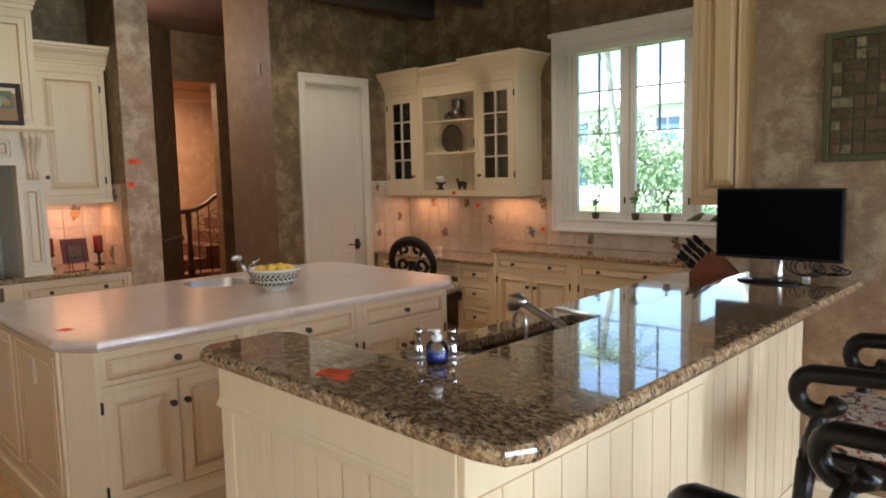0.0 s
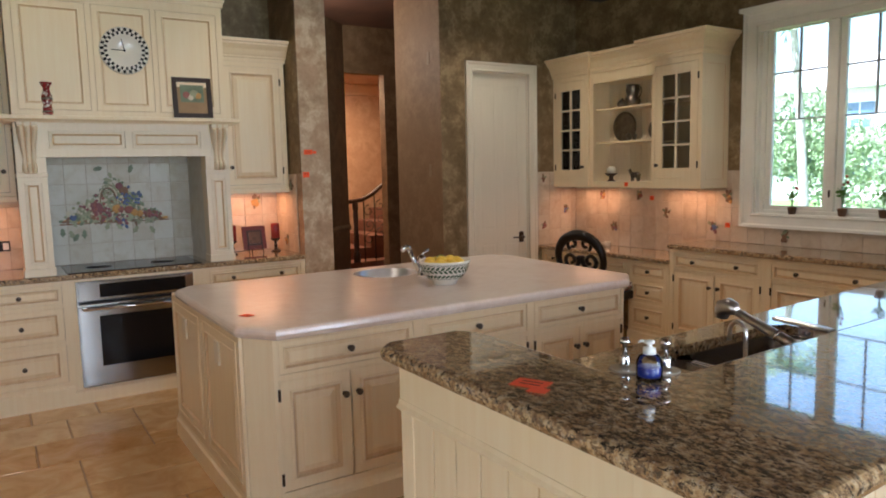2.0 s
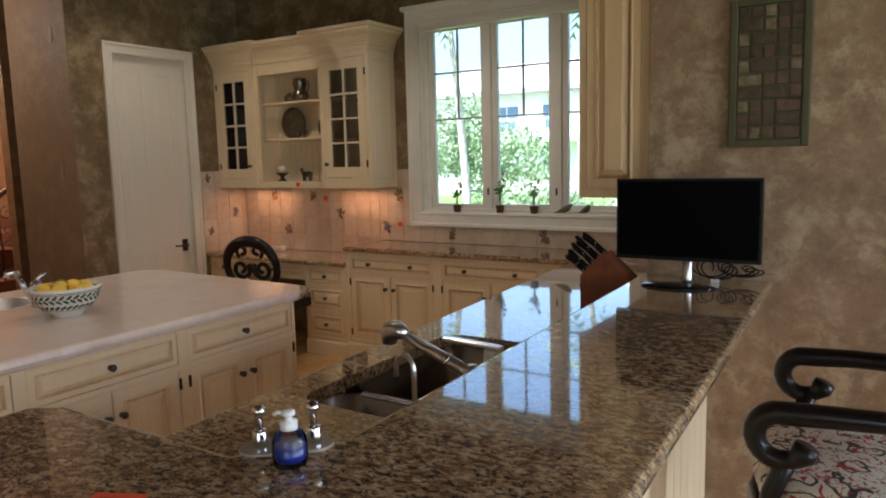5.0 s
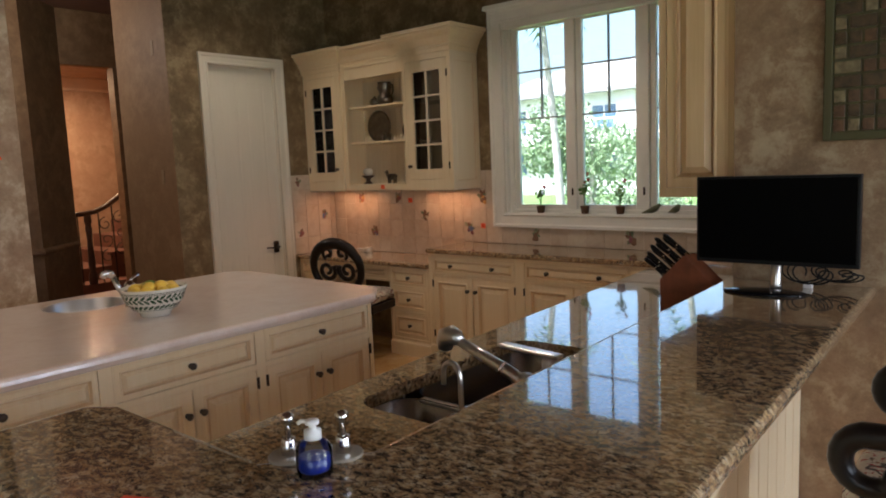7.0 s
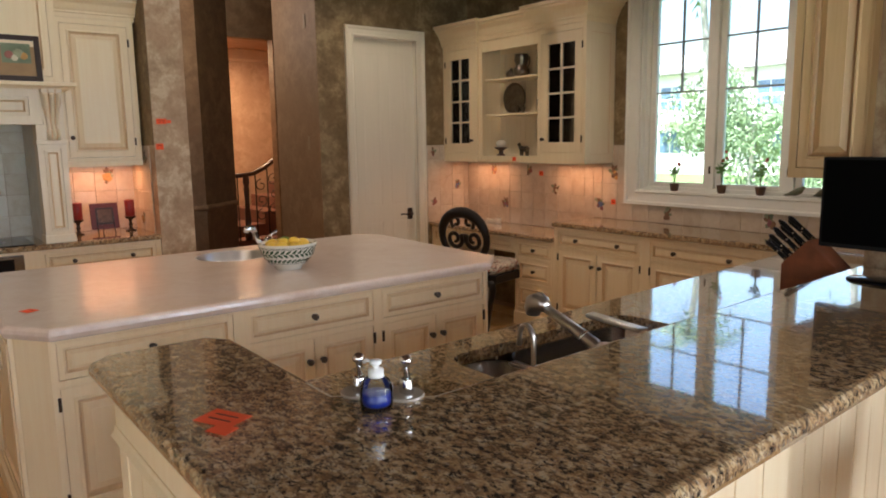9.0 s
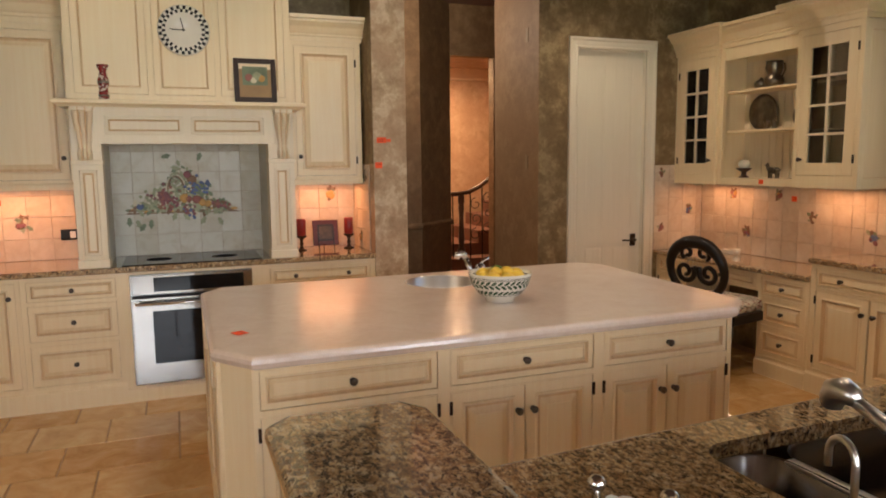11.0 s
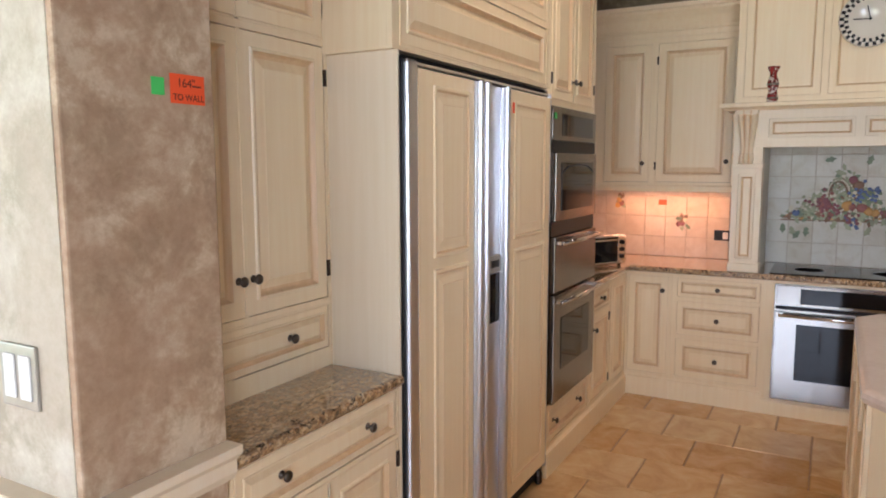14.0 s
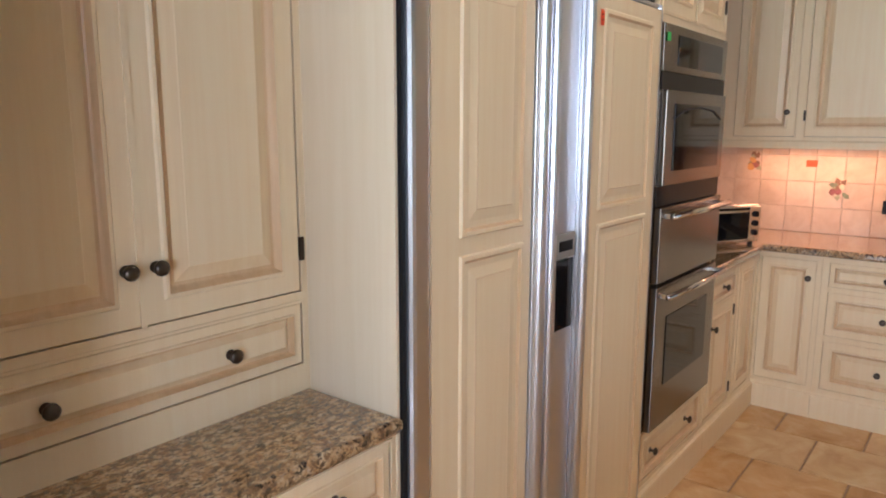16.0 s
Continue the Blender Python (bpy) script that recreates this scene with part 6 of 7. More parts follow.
f = group("decorative_plate", "small square dark red framed plate on a black easel", "decorative plate", (-6.16, 1.975, CT + 0.03), 90)
tl = pose(0, 0, 0, -12, 0, 0)
part("plate", B((-0.10, 0.10, -0.012, 0, 0.0, 0.20), bevel=0.004), "dark_red_leather", f, at=tl)
part("plate_border", B((-0.065, 0.065, -0.015, -0.012, 0.035, 0.165), bevel=0.002), "frame_wood", f, at=tl)
part("plate_picture", B((-0.05, 0.05, -0.017, -0.015, 0.05, 0.15)), "mosaic_rose", f, at=tl)
part("easel", tube([(-0.06, -0.04, -0.03), (-0.06, -0.02, 0.0), (-0.06, 0.03, 0.14), (0.0, 0.04, 0.16), (0.06, 0.03, 0.14), (0.06, -0.02, 0.0), (0.06, -0.04, -0.03)], 0.004, 8), "iron", f)
part("easel_leg", tube([(0, 0.04, 0.16), (0, 0.09, -0.03)], 0.004, 8), "iron", f)
f = group("toaster_oven", "small stainless toaster oven with glass door and red side", "toaster oven", (-5.56, -0.50, CT), 150)
part("shell", B((-0.20, 0.20, 0.0, 0.26, 0.015, 0.22), bevel=0.012), "steel", f)
dd = part("toaster_door", B((-0.19, 0.11, -0.012, 0.0, 0.035, 0.205), bevel=0.004), "black_glass", f)
part("handle", tube([(-0.17, -0.03, 0.19), (0.09, -0.03, 0.19)], 0.006, 8), "chrome", dd)
part("control_strip", B((0.115, 0.195, -0.010, 0, 0.03, 0.21), bevel=0.003), "steel", f)
for z in (0.07, 0.12, 0.17):
    part("dial", lathe([(0.016, 0.010), (0.015, 0.022), (0.004, 0.024)], 14, at=(0.155, 0, z), axis="y"), "black_plastic", f)
for x in (-0.17, 0.17):
    part("foot", lathe([(0.012, 0), (0.014, 0.016)], 10, at=(x, 0.03, 0)), "black_plastic", f)
f = group("wall_outlet", "black wall outlet with a plugged white adapter", "outlet", (-6.385, 0.15, 1.115), 90)
part("plate", B((-0.055, 0.055, -0.006, 0.0, -0.038, 0.038), bevel=0.003), "black_plastic", f)
part("adapter", B((0.008, 0.045, -0.03, -0.006, -0.025, 0.025), bevel=0.004), "white_plastic", f)
f = group("light_switch", "brushed metal switch plate with pale rocker switches", "light switch", (-1.596, -0.545, 1.225), 90)
part("plate", B((-0.06, 0.06, -0.007, 0.0, -0.065, 0.065), bevel=0.003), "switch_metal", f)
for x in (-0.026, 0.026):
    part("rocker", B((x - 0.018, x + 0.018, -0.011, -0.007, -0.045, 0.045), bevel=0.002), "white_plastic", f)
f = group("light_switch", "dark switch plate on the brown hall wall", "light switch", (-8.098, 3.05, 1.28), 90)
part("plate", B((-0.035, 0.035, -0.006, 0.0, -0.06, 0.06), bevel=0.003), "bronze", f)
for z in (2.66, 1.60):
    f = group("wall_plate", "narrow tan cover plate on the brown wall", "wall plate", (-6.10, 3.714, z), 0)
    part("plate", B((-0.02, 0.02, -0.004, 0.0, -0.06, 0.06), bevel=0.002), "wall_plate", f)

# ---- desk hutch display ----
SH = 2.158
f = group("silver_pitcher", "tarnished silver double pitcher on the top shelf", "pitcher", (-4.98, 5.28, SH))
part("pitcher_body", lathe([(0.05, 0), (0.06, 0.005), (0.075, 0.04), (0.072, 0.07), (0.05, 0.095), (0.055, 0.12), (0.066, 0.15), (0.058, 0.185), (0.062, 0.20), (0.055, 0.20)], 24), "silver", f, smooth=True)
part("handle", tube([(0.06, 0, 0.18), (0.10, 0, 0.17), (0.105, 0, 0.12), (0.07, 0, 0.06)], 0.006, 8), "silver", f, smooth=True)
thing("silver_pot", lathe([(0.03, 0), (0.045, 0.01), (0.052, 0.04), (0.035, 0.065), (0.015, 0.072), (0.012, 0.085), (0.003, 0.09)], 20), "silver", "small tarnished silver lidded pot on the shelf", "pot", (-5.10, 5.27, SH), smooth=True)
thing("oval_platter", lathe([(0.002, 0.0), (0.08, 0.004), (0.12, 0.012), (0.145, 0.022), (0.145, 0.028), (0.11, 0.018), (0.002, 0.008)], 32, axis="y"), "silver", "large round tarnished silver platter leaning on the shelf", "platter", (-5.13, 5.36, 1.838 + 0.14), smooth=True)
for x in (-5.0, -4.93):
    thing("silver_cup", lathe([(0.022, 0), (0.024, 0.005), (0.012, 0.015), (0.022, 0.03), (0.026, 0.055), (0.01, 0.065), (0.004, 0.075)], 16), "silver", "small silver cup on the middle shelf", "cup", (x, 5.25, 1.838), grp="cups on the shelf", smooth=True)
thing("oval_platter", lathe([(0.002, 0.0), (0.06, 0.004), (0.095, 0.014), (0.095, 0.02), (0.002, 0.008)], 28, axis="y"), "silver", "smaller tarnished silver plate leaning on the shelf", "platter", (-4.745, 5.36, 1.838 + 0.094), smooth=True)
f = group("footed_bowl", "dark wooden footed bowl holding a white ball", "bowl", (-5.24, 5.27, 1.455))
part("foot", lathe([(0.04, 0), (0.042, 0.006), (0.022, 0.02), (0.02, 0.045), (0.058, 0.07), (0.062, 0.078), (0.05, 0.078)], 20), "dark_wood", f, smooth=True)
part("white_ball", lathe([(0.001, 0.07), (0.03, 0.074), (0.048, 0.10), (0.045, 0.125), (0.025, 0.143), (0.001, 0.147)], 20), "white_glaze", f, smooth=True)
f = group("striped_figurine", "small silver and black striped animal figurine", "figurine", (-4.93, 5.27, 1.455))
bm = tube([(-0.06, 0, 0.075), (-0.03, 0, 0.06), (0.03, 0, 0.06), (0.055, 0, 0.065)], [0.015, 0.025, 0.027, 0.012], 12)
tube([(-0.05, 0, 0.065), (-0.068, 0, 0.11), (-0.085, 0, 0.10)], [0.016, 0.014, 0.009], 10, bm)
for x in (-0.035, 0.035):
    for y in (-0.012, 0.012):
        tube([(x, y, 0.055), (x, y, 0.0)], [0.010, 0.007], 8, bm)
for v_ in bm.verts:
    pass
for k in range(5):
    lathe([(0.0265, -0.003), (0.0275, 0), (0.0265, 0.003)], 12, bm, (-0.028 + 0.015 * k, 0, 0.06), "x", 1)
part("figurine_body", bm, ["silver", "black_plastic"], f)
thing("small_cup", lathe([(0.028, 0), (0.032, 0.004), (0.036, 0.05), (0.033, 0.052)], 18), "white_glaze", "small white cup on the granite desk", "cup", (-5.32, 5.30, 0.80), smooth=True)
thing("notepad", B((-0.07, 0.07, -0.03, 0.03, 0, 0.035), bevel=0.006), "white_glaze", "low white notepad block on the desk", "notepad", (-5.42, 5.32, 0.80))

# ---- window sill ----
rs = random.Random(3)
for x, h, berries in ((-3.46, 0.20, 3), (-3.07, 0.26, 3), (-2.78, 0.25, 3)):
    f = group("potted_plant", "small metal plant with red blossoms in a clay pot", "potted plant", (x, 5.425, 1.193), 0, "pots on the sill")
    part("pot", lathe([(0.022, 0), (0.026, 0.004), (0.034, 0.05), (0.036, 0.058), (0.030, 0.058), (0.026, 0.045), (0.002, 0.044)], 18), "terracotta", f, smooth=True)
    bm, bb, bl = bmesh.new(), bmesh.new(), bmesh.new()
    for k in range(7):
        a = k * 0.9
        tip = Vector((0.05 * math.cos(a) * (0.5 + 0.5 * rs.random()), 0.02 * math.sin(a), 0.058 + h * rs.uniform(0.45, 1.0)))
        mid = Vector((tip.x * 0.3, tip.y * 0.4, 0.05 + tip.z * 0.45))
        tube([(0, 0, 0.045), mid, tip], 0.0018, 5, bm)
        for j in range(3):
            p = mid.lerp(tip, 0.25 * j)
            dx = rs.choice((-1, 1)) * rs.uniform(0.02, 0.04)
            bl.faces.new([bl.verts.new(c) for c in (p, p + Vector((dx * 0.5, 0.003, 0.012)), p + Vector((dx, 0, 0.006)), p + Vector((dx * 0.5, -0.003, -0.006)))])
        if k < berries:
            lathe([(0.001, -0.013), (0.011, -0.006), (0.012, 0.005), (0.001, 0.014)], 8, bb, tuple(tip))
    part("stem", bm, "leaf", f)
    part("leaves", bl, "leaf", f)
    part("blossom", bb, "berry", f)
for x, t_ in ((-2.53, 20), (-2.37, -30)):
    f = group("bird_figurine", "small mottled green ceramic bird on the window sill", "figurine", (x, 5.42, 1.193), t_, "birds on the sill")
    part("bird_body", tube([(-0.075, 0, 0.012), (-0.04, 0, 0.022), (-0.01, 0, 0.03), (0.02, 0, 0.045), (0.034, 0, 0.058), (0.044, 0, 0.066), (0.060, 0, 0.064)], [0.004, 0.012, 0.022, 0.024, 0.016, 0.013, 0.002], 12), "bird_green", f, smooth=True)

# ---- paper notes ----
def note(x, y, z, w, h, face, mat="orange_paper", lines=2, lab="small orange paper sticker on the surface"):
    """face: the turn about z of a note that looks along -y; None: lying flat."""
    e = group("paper_note", lab, "sticky note", (x, y, z), 0 if face is None else face)
    part("paper", B((-w / 2, w / 2, -0.0012, -0.0002, -h / 2, h / 2)), mat, e, at=pose(0, 0, 0, -90, 0, 25) if face is None else pose(0, 0, 0))
    for k in range(lines):
        zz = h * (0.18 - 0.32 * k)
        part("writing", B((-w * 0.3, w * 0.3, -0.0018, -0.0012, zz - h * 0.03, zz + h * 0.03)), "ink", e, at=pose(0, 0, 0, -90, 0, 25) if face is None else pose(0, 0, 0))
    return e


note(-5.778, 2.335, 1.774, 0.075, 0.04, 90)
note(-5.777, 2.39, 1.772, 0.03, 0.022, 90, "orange_paper", 0)
note(-5.778, 2.31, 1.589, 0.055, 0.045, 90, lines=1)
note(-5.826, 1.02, 1.784, 0.12, 0.045, 90, "pink_paper", 1, "pink paper sticker on the hood header")
note(-5.828, 0.36, 1.602, 0.06, 0.035, 90)
note(-6.384, -0.29, 1.353, 0.06, 0.04, 90)
note(-4.843, 5.403, 1.293, 0.05, 0.04, 0)
note(-4.911, 5.126, 1.43, 0.045, 0.035, 0, lines=0)
note(-4.019, 5.403, 1.079, 0.045, 0.04, 0)
note(-3.66, -0.374, 1.885, 0.022, 0.045, 180)
note(-5.803, 0.625, 0.835, 0.045, 0.035, 90, lines=0)
note(-1.49, 1.125, 1.1115, 0.085, 0.06, None)
note(-1.44, 1.105, 1.1118, 0.045, 0.035, None, "orange_paper", 0)
note(-3.54, 1.09, 0.939, 0.06, 0.05, None, lines=1)
note(-4.21, -0.380, 1.885, 0.03, 0.03, 180, "green_paper", 0, "small green paper sticker above the oven")
e = note(-1.895, -0.378, 1.802, 0.092, 0.062, 180, lines=0, lab="orange paper note with handwriting on the wall end")
for txt, x, z, s in (('164"', 0.028, 0.004, 0.026), ("TO WALL", 0.040, -0.024, 0.019)):
    cu = bpy.data.curves.new("handwriting", "FONT")
    cu.body, cu.size, cu.extrude = txt, s, 0.0002
    o = new("handwriting", cu)
    cu.materials.append(M("ink"))
    o.parent = e
    o.matrix_basis = pose(-x, -0.0016, z, 90, 0, 0)
part("arrow", B((0.012, 0.036, -0.0018, -0.0012, 0.006, 0.009)), "ink", e)
note(-1.818, -0.378, 1.803, 0.032, 0.036, 180, "green_paper", 0, "small green paper sticker on the wall end")

# ---- stair hall ----
for i in range(3):
    o = thing("stair_step", B((-10.6 + 0, -8.95 - 0.28 * i * 0 - 0.30 * i, 3.3, 6.8, 0.165 * i, 0.165 * (i + 1)), bevel=0.01), "carpet", "dark reddish brown carpeted stair step", "stair step", (0, 0, 0), grp="stair steps")
for i in range(4):
    thing("stair_step", B((-10.6, -9.5, 4.75 + 0.27 * i, 7.3, 0.495 + 0.175 * i, 0.495 + 0.175 * (i + 1)), bevel=0.01), "carpet", "dark reddish brown carpeted stair step", "stair step", (0, 0, 0), grp="stair steps")
f = group("stair_railing", "dark wood handrail on a wrought iron scrolled balustrade", "stair railing", (-9.25, -0.02, 0.33))
pts = [(0, 4.15, 0.86), (0, 4.35, 0.86), (0, 4.52, 0.88), (0, 4.68, 0.95), (0, 4.95, 1.14), (0, 5.6, 1.58)]
part("handrail", tube(pts, 0.032, 10), "dark_wood", f, smooth=True)
part("newel_post", lathe([(0.05, 0), (0.05, 0.12), (0.032, 0.15), (0.042, 0.25), (0.028, 0.55), (0.04, 0.68), (0.03, 0.72), (0.045, 0.76), (0.04, 0.85)], 16, at=(0, 4.42, 0)), "dark_wood", f, smooth=True)
for y in (4.2, 4.30, 4.55, 4.72, 4.90, 5.1, 5.3):
    zb = 0.0 if y < 4.75 else (y - 4.75) * 0.64 + 0.1
    zt = float(np.interp(y, [p[1] for p in pts], [p[2] for p in pts]))
    part("baluster", tube([(0, y, zb), (0, y, (zb + zt) / 2), (0, y, zt)], 0.009, 6), "iron", f)
for y in (4.63, 4.81, 5.0):
    zb = 0.22 + max(0, y - 4.7) * 0.6
    for k, s in ((0, 1), (1, -1), (2, 1)):
        part("scroll", tube([(0, y + s * 0.0 + p[0], zb + 0.20 * k + p[2]) for p in scroll(0, 0.1, 0.085, 0.02, radians(90 if s > 0 else 270), 1.1, 20)], 0.006, 6), "iron", f)
f = group("door_2", "pale grey-green door standing ajar in a warm painted casing", "door", (-10.79, 4.12, 0.0), 90, "", "structure")
part("door_casing", B((-0.10, 0, -0.03, 0, 0, 2.55), (0.42, 0.52, -0.03, 0, 0, 2.55), (-0.10, 0.52, -0.032, 0, 2.45, 2.56), bevel=0.004), "hall_trim", f)
part("door_leaf", B((0.10, 0.42, -0.012, 0, 0, 2.45)), "grey_paint", f)
part("door_edge", B((0.0, 0.10, -0.012, 0, 0, 2.45)), "hall_wall", f)
for z in (0.95, 1.3, 1.75, 2.3):
    part("hinge", B((0.07, 0.115, -0.03, -0.012, z - 0.05, z + 0.05), bevel=0.004), "iron", f)
f = group("hall_picture", "dark framed picture on the stair hall wall", "picture", (-10.79, 3.86, 1.55), 90)
part("frame", B((-0.10, 0.10, -0.025, 0, -0.3, 0.42), bevel=0.006), "frame_wood", f)
part("picture", B((-0.07, 0.07, -0.028, -0.025, -0.26, 0.38)), "mosaic_dark", f)

# ---- trim rings added where the ceiling fill spots hang ----
for x, y, _ in FILL_SPOTS:
    f = group("recessed_light", "small white trim ring added under a ceiling fill spot", "ceiling light", (x, y, TOP), 0, "recessed ceiling lights")
    part("trim_ring", lathe([(0.055, -0.001), (0.075, -0.004), (0.078, -0.001), (0.055, 0.0)], 24), "white_plastic", f)

# ---- backsplash tiles, motifs, floor: many small pieces last ----
TILES = {}


def tile_mesh(w, d, h, mat, bev=0.0022):
    """A tile lying in its own x-z plane, face to -y."""
    key = (round(w, 3), round(h, 3), round(d, 4), mat)
    if key not in TILES:
        bm = B((-w / 2, w / 2, -d, 0, -h / 2, h / 2))
        ed = [e_ for e_ in bm.edges if all(v_.co.y < -d / 2 for v_ in e_.verts)]
        bmesh.ops.bevel(bm, geom=ed, offset=bev, segments=1, affect="EDGES")
        bmesh.ops.recalc_face_normals(bm, faces=bm.faces)
        me = bpy.data.meshes.new("tile")
        bm.to_mesh(me)
        bm.free()
        me.materials.append(M(mat))
        TILES[key] = me
    return TILES[key]


rt = random.Random(21)


def tile_field(name, label, origin, turn, w, h, size, mat, u0=0.0):
    """Tiles over a wall area: origin at its low corner, w along, h up."""
    e = group(name, label, "backsplash", origin, turn, "", "structure")
    part("grout", B((0, w, -0.004, 0, 0, h)), "splash_grout", e)
    g = 0.003
    z = 0.0
    while z < h - 0.01:
        hh = min(size, h - z)
        u = -u0
        while u < w - 0.01:
            a, c = max(u, 0), min(u + size, w)
            if c - a > 0.02 and hh > 0.02:
                o = new("tile", tile_mesh(c - a - g, 0.009 + 0.0006 * rt.randint(0, 2), hh - g, mat))
                o.parent = e
                o.matrix_basis = pose((a + c) / 2, 0, z + hh / 2, rt.uniform(-0.3, 0.3), 0, rt.uniform(-0.3, 0.3))
            u += size
        z += size
    return e


TS = 0.155
t1 = tile_field("backsplash_1", "tumbled pinkish stone tile backsplash with fruit tiles", (-6.399, -1.02, CT), 90, 1.36, 0.52, TS, "splash_tile", 0.02)
t2 = tile_field("backsplash_2", "tumbled cream stone tiles behind the cooktop with painted fruit mural", (-6.399, 0.435, CT), 90, 1.085, 0.83, TS, "niche_tile")
t3 = tile_field("backsplash_3", "tumbled pinkish stone tiles beside the hood", (-6.399, 1.66, CT), 90, 0.61, 0.52, TS, "splash_tile")
t4 = tile_field("backsplash_4", "tumbled stone tiles on the side of the wing wall", (-6.39, 2.269, CT), 0, 0.50, 0.66, TS, "splash_tile", 0.05)
t5 = tile_field("backsplash_5", "tumbled pinkish stone tiles over the desk with fruit tiles", (-5.888, 5.419, 0.80), 0, 1.65, 0.60, TS, "splash_tile")
t6 = tile_field("backsplash_6", "tumbled stone tiles below the window", (-4.238, 5.419, CT), 0, 2.85, 0.14, TS, "splash_tile", 0.06)
t6b = tile_field("backsplash_7", "tumbled stone tiles beside the window", (-4.238, 5.419, CT + 0.14), 0, 0.33, 0.47, TS, "splash_tile", 0.06)
t7 = tile_field("backsplash_8", "tumbled stone tiles beside the pantry door", (-5.899, 4.885, 0.80), 90, 0.53, 0.76, TS, "splash_tile")
t8 = tile_field("backsplash_9", "tumbled pinkish stone tiles behind the toaster oven", (-4.905, -1.029, CT), 180, 1.49, 0.52, TS, "splash_tile")
PAINTS = ["paint_brown", "paint_green", "paint_olive", "paint_red", "paint_gold", "paint_blue", "paint_cream", "paint_plum"]


def blob(bm, x, z, rx, rz, mi, a=0.0, h=0.004, y=0.0, n=9):
    c, s = math.cos(a), math.sin(a)
    def ring(k, yy):
        return [bm.verts.new((x + c * rx * k * math.cos(t_) - s * rz * k * math.sin(t_), yy, z + s * rx * k * math.cos(t_) + c * rz * k * math.sin(t_))) for t_ in (2 * math.pi * i / n for i in range(n))]
    r0, r1 = ring(1, y), ring(0.6, y - h)
    for i in range(n):
        bm.faces.new((r0[i], r0[(i + 1) % n], r1[(i + 1) % n], r1[i])).material_index = mi
    bm.faces.new(r1).material_index = mi


def leaf_shape(bm, x, z, ln, a, mi, y=0.0):
    c, s = math.cos(a), math.sin(a)
    pts = [(0, 0), (0.25, 0.22), (0.45, 0.17), (0.6, 0.30), (0.75, 0.14), (1, 0), (0.75, -0.14), (0.6, -0.30), (0.45, -0.17), (0.25, -0.22)]
    bm.faces.new([bm.verts.new((x + ln * (u * c - w * s), y - 0.002 * (1 - abs(2 * u - 1)), z + ln * (u * s + w * c))) for u, w in pts]).material_index = mi


def motif(parent, wx, wz, kinds, seed, s=1.0):
    """A hand-painted fruit relief on one tile, in the plane of its field."""
    r = random.Random(seed)
    inv = parent.matrix_world.inverted()
    p = inv @ Vector(wx)
    bm = bmesh.new()
    for k in range(7):
        leaf_shape(bm, p.x + r.uniform(-0.02, 0.02) * s, p.z + r.uniform(-0.01, 0.025) * s, r.uniform(0.03, 0.05) * s, r.uniform(0, 6.3), r.choice((0, 1, 0, 2)), -0.0125 - 0.0004 * k)
    for k in range(6):
        blob(bm, p.x + r.uniform(-0.022, 0.022) * s, p.z + r.uniform(-0.028, 0.018) * s, r.uniform(0.011, 0.02) * s, r.uniform(0.010, 0.018) * s, r.choice(kinds), r.uniform(0, 3), 0.003, -0.0150 - 0.0006 * k)
    for k in range(2):
        a = r.uniform(0.8, 2.3)
        leaf_shape(bm, p.x, p.z + 0.015 * s, 0.045 * s, a, 0, -0.0118)
    part("fruit_relief", bm, PAINTS, parent, "painted fruit in low relief")


for i, (x, z, kk) in enumerate([(-5.487, 1.306, (3, 4)), (-4.999, 1.30, (4, 0, 3)), (-4.67, 1.143, (0, 6, 0)), (-5.324, 0.991, (0, 5, 7))]):
    motif(t5, (x, 5.41, z), z, kk, i, 1.15)
motif(t6b, (-4.165, 5.41, 1.04), 0, (5, 7, 5), 10, 1.2)
motif(t6b, (-4.02, 5.41, 1.315), 0, (0, 4, 0), 11, 1.3)
motif(t6, (-3.502, 5.41, 1.0), 0, (0, 7, 0), 12, 1.25)
motif(t6, (-2.692, 5.41, 1.0), 0, (0, 7, 3), 13, 1.25)
motif(t7, (-5.89, 4.955, 1.484), 0, (3, 7, 0), 14)
motif(t7, (-5.89, 5.261, 1.156), 0, (7, 5), 15)
motif(t7, (-5.89, 4.955, 0.998), 0, (3, 7), 16)
motif(t3, (-6.39, 2.075, 1.355), 0, (4, 4, 4), 17, 1.3)
motif(t1, (-6.39, -0.617, 1.345), 0, (3, 0, 4), 18, 1.3)
motif(t1, (-6.39, -0.136, 1.20), 0, (3, 7, 6), 19, 1.3)
motif(t4, (-5.99, 2.26, 1.50), 0, (0, 2), 20, 1.1)
motif(t4, (-6.15, 2.26, 1.02), 0, (0, 4), 21, 1.1)

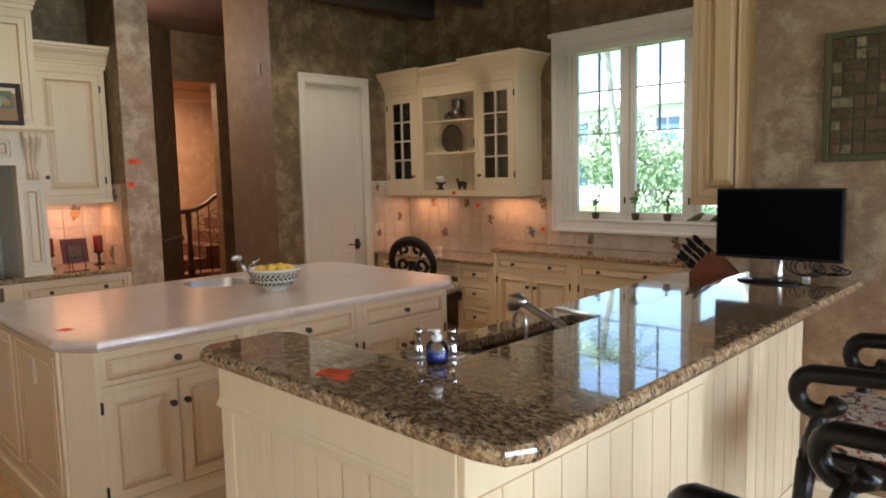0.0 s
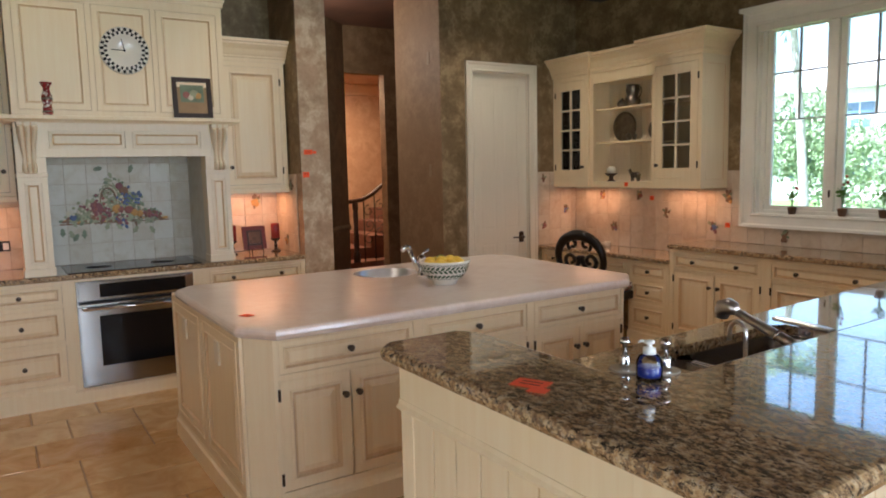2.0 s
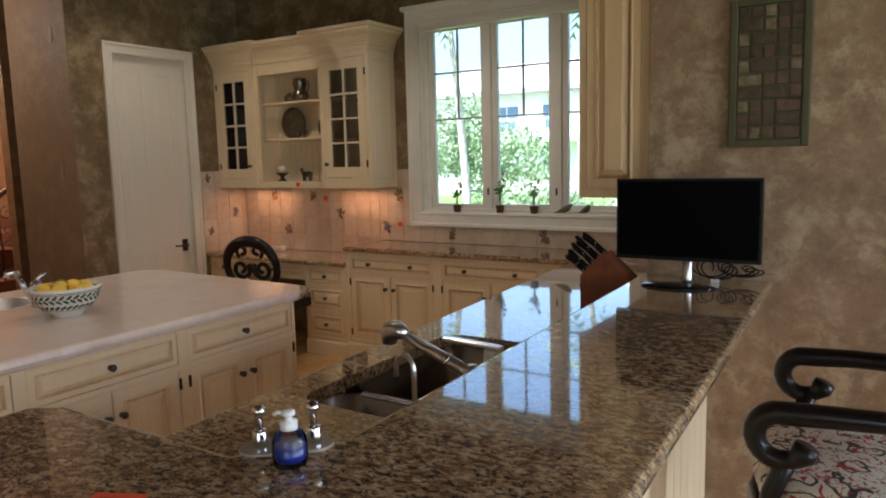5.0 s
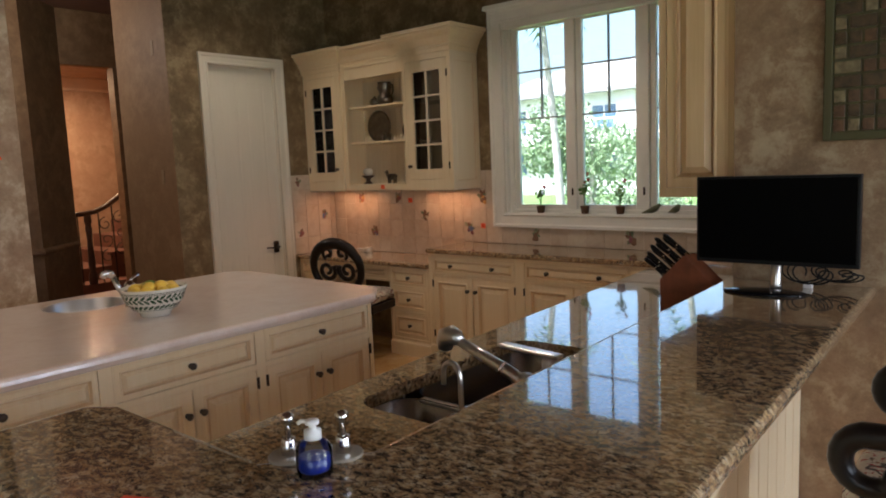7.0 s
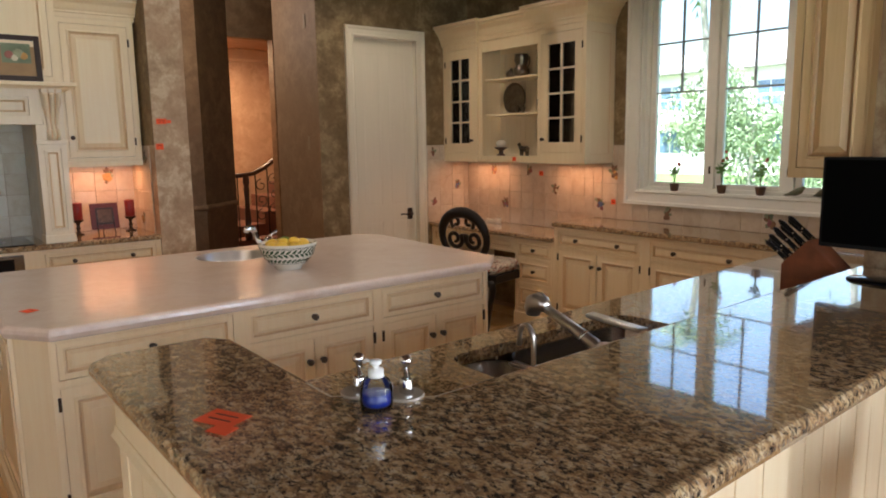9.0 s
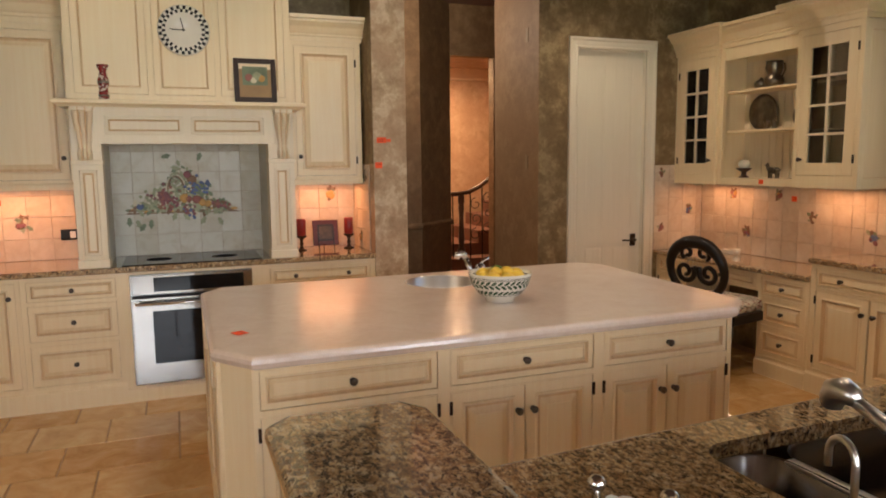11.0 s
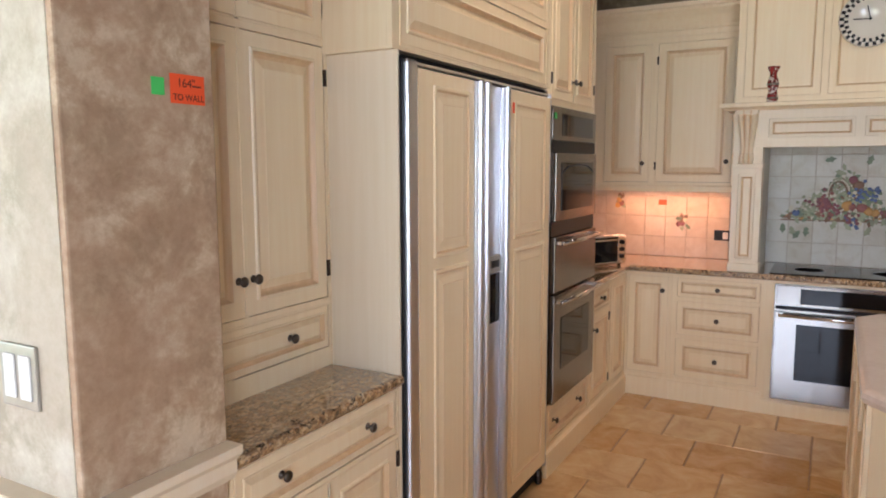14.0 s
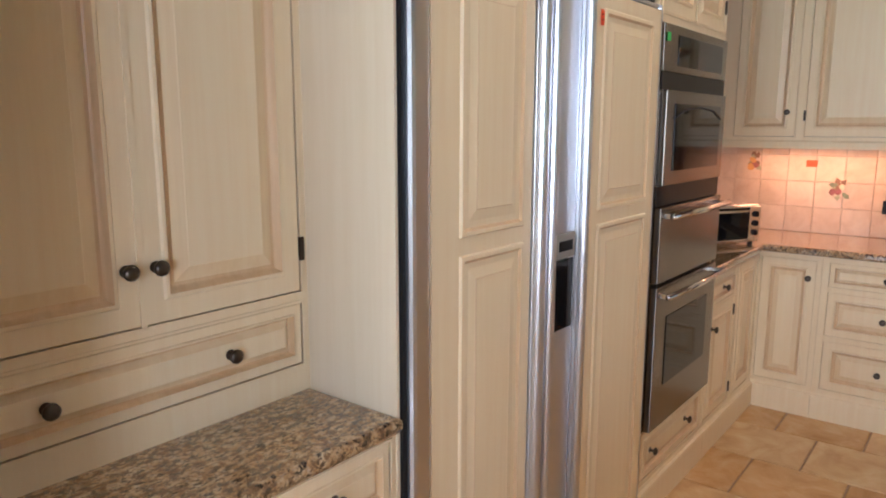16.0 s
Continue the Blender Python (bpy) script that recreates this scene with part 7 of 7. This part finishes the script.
# fruit-basket mural over the cooktop (in the field's own plane: x along the wall, z up from the counter)
rm = random.Random(8)
def mural_part(name, label, build):
    bm = bmesh.new()
    build(bm)
    part(name, bm, PAINTS, t2, label)
def ledge(bm):
    for k in range(26):
        x = 0.13 + 0.74 * k / 25
        blob(bm, x, 0.335 + 0.012 * math.sin(k), 0.03, 0.010, (0, 4, 0)[k % 3], rm.uniform(-0.1, 0.1), 0.002, -0.0125 - 0.0003 * (k % 3))
        blob(bm, x, 0.315, 0.03, 0.006, 0, 0, 0.002, -0.0122)
mural_part("mural_ledge", "painted brown stone ledge", ledge)
def leaves_(bm):
    for k in range(430):
        u = min(0.86, max(0.12, rm.gauss(0.5, 0.17)))
        top = 0.68 - 1.25 * abs(u - 0.5)
        x, z = 0.02 + u * 0.96, rm.uniform(0.33, max(0.38, top))
        leaf_shape(bm, x, z, rm.uniform(0.035, 0.07), rm.uniform(0, 6.3), rm.choice((1, 1, 2, 2, 6, 0)), -0.0118 - 0.00002 * k)
    for x, z in ((0.12, 0.29), (0.17, 0.27), (0.23, 0.24), (0.27, 0.27), (0.45, 0.32), (0.50, 0.31), (0.66, 0.28), (0.75, 0.27), (0.36, 0.73), (0.62, 0.70)):
        leaf_shape(bm, x, z, 0.075, rm.uniform(4.0, 5.4) if z < 0.5 else rm.uniform(0, 3), rm.choice((1, 2)), -0.0165)
mural_part("mural_leaves", "painted green vine leaves", leaves_)
def basket(bm):
    for ring_r, mi in ((0.105, 6), (0.092, 0)):
        for k in range(30):
            a = 2 * math.pi * k / 30
            blob(bm, 0.455 + ring_r * 0.62 * math.cos(a), 0.49 + ring_r * math.sin(a) * 1.05, 0.014, 0.007, mi, a + 1.57, 0.003, -0.0185 - 0.0002 * (k % 2))
    for j in range(7):
        for k in range(9):
            blob(bm, 0.53 + 0.012 * j, 0.41 + 0.021 * k, 0.007, 0.009, (0, 6, 0)[(j + k) % 3], 0.2, 0.002, -0.0175)
mural_part("mural_basket", "painted wicker basket", basket)
def grapes(cx, cz, n, sx, sz, cols, y):
    def f_(bm):
        for k in range(n):
            blob(bm, cx + rm.gauss(0, sx), cz + rm.gauss(0, sz), 0.0125, 0.0125, rm.choice(cols), 0, 0.003, y - 0.00008 * k, 7)
    return f_
mural_part("mural_grapes", "painted pale green grapes", grapes(0.285, 0.42, 55, 0.035, 0.035, (2, 6, 2), -0.019))
mural_part("mural_grapes", "painted dark red grapes", grapes(0.38, 0.42, 70, 0.045, 0.03, (3, 7, 7), -0.0195))
mural_part("mural_grapes", "painted blue grapes", grapes(0.63, 0.50, 55, 0.045, 0.03, (5, 5, 1), -0.0195))
mural_part("mural_grapes", "painted white-dotted dark grapes", grapes(0.545, 0.33, 26, 0.018, 0.03, (5, 6, 7), -0.021))
mural_part("mural_grapes", "painted dark red grapes", grapes(0.76, 0.37, 34, 0.035, 0.012, (7, 3, 0), -0.0195))
def fruits(bm):
    for x, z, r, mi in ((0.20, 0.365, 0.026, 5), (0.515, 0.42, 0.038, 4), (0.535, 0.415, 0.030, 3), (0.60, 0.41, 0.034, 3), (0.64, 0.385, 0.030, 4), (0.68, 0.375, 0.028, 4), (0.57, 0.56, 0.035, 0), (0.54, 0.60, 0.028, 7)):
        blob(bm, x, z, r, r * 0.95, mi, 0, 0.005, -0.0205, 14)
mural_part("mural_fruit", "painted peaches and pears", fruits)

# floor
floor_e = group("floor", "honey gold travertine floor tiles of mixed sizes", "floor", (0, 0, 0), 0, "", "structure")
part("floor_bed", B((-6.6, 4.2, -4.2, 5.6, -0.12, -0.006)), "floor_grout", floor_e)
part("hall_floor", B((-10.9, -6.6, -0.5, 7.5, -0.12, 0.0)), "carpet", floor_e)
U = 0.2032
X0, Y0, NX, NY_ = -6.30, -1.0, 34, 31
used, rf = set(), random.Random(4)
shapes = [(3, 2), (2, 3), (2, 2), (3, 2), (2, 2), (2, 1), (1, 2), (1, 1)]
picked = []
for j in range(NY_):
    for i in range(NX):
        if (i, j) in used:
            continue
        opts = [s_ for s_ in shapes[: rf.choice((5, 5, 8))] + [(2, 1), (1, 1)] if all((i + a, j + c) not in used and i + a < NX and j + c < NY_ for a in range(s_[0]) for c in range(s_[1]))]
        sw, sh = rf.choice(opts[:3])
        used |= {(i + a, j + c) for a in range(sw) for c in range(sh)}
        picked.append((i, j, sw, sh))
near = [p for p in picked if X0 + p[0] * U < -2.0 and Y0 + p[1] * U < 5.2]
near.sort(key=lambda p: p[1] * 1.0 + abs(p[0] - 10) * 0.5)
single, rest = near[:290], near[290:] + [p for p in picked if p not in near]


def floor_piece(p, bm=None):
    i, j, sw, sh = p
    x, y = X0 + (i + sw / 2) * U, Y0 + (j + sh / 2) * U
    w, d = sw * U - 0.008, sh * U - 0.008
    if bm is None:
        o = new("tile", tile_mesh(w, 0.012, d, "travertine", 0.004))
        o.parent = floor_e
        o.matrix_basis = pose(x, y, -0.012, -90 + rf.uniform(-0.06, 0.06), rf.uniform(-0.06, 0.06), 0) @ pose(0, 0, 0)
    else:
        B((x - w / 2, x + w / 2, y - d / 2, y + d / 2, -0.008, 0.0), bm=bm)


for p in single:
    floor_piece(p)
bm = bmesh.new()
for p in rest:
    floor_piece(p, bm)
tagged(part("floor_tiles", bm, "travertine", floor_e), "", "", "", "stuff")
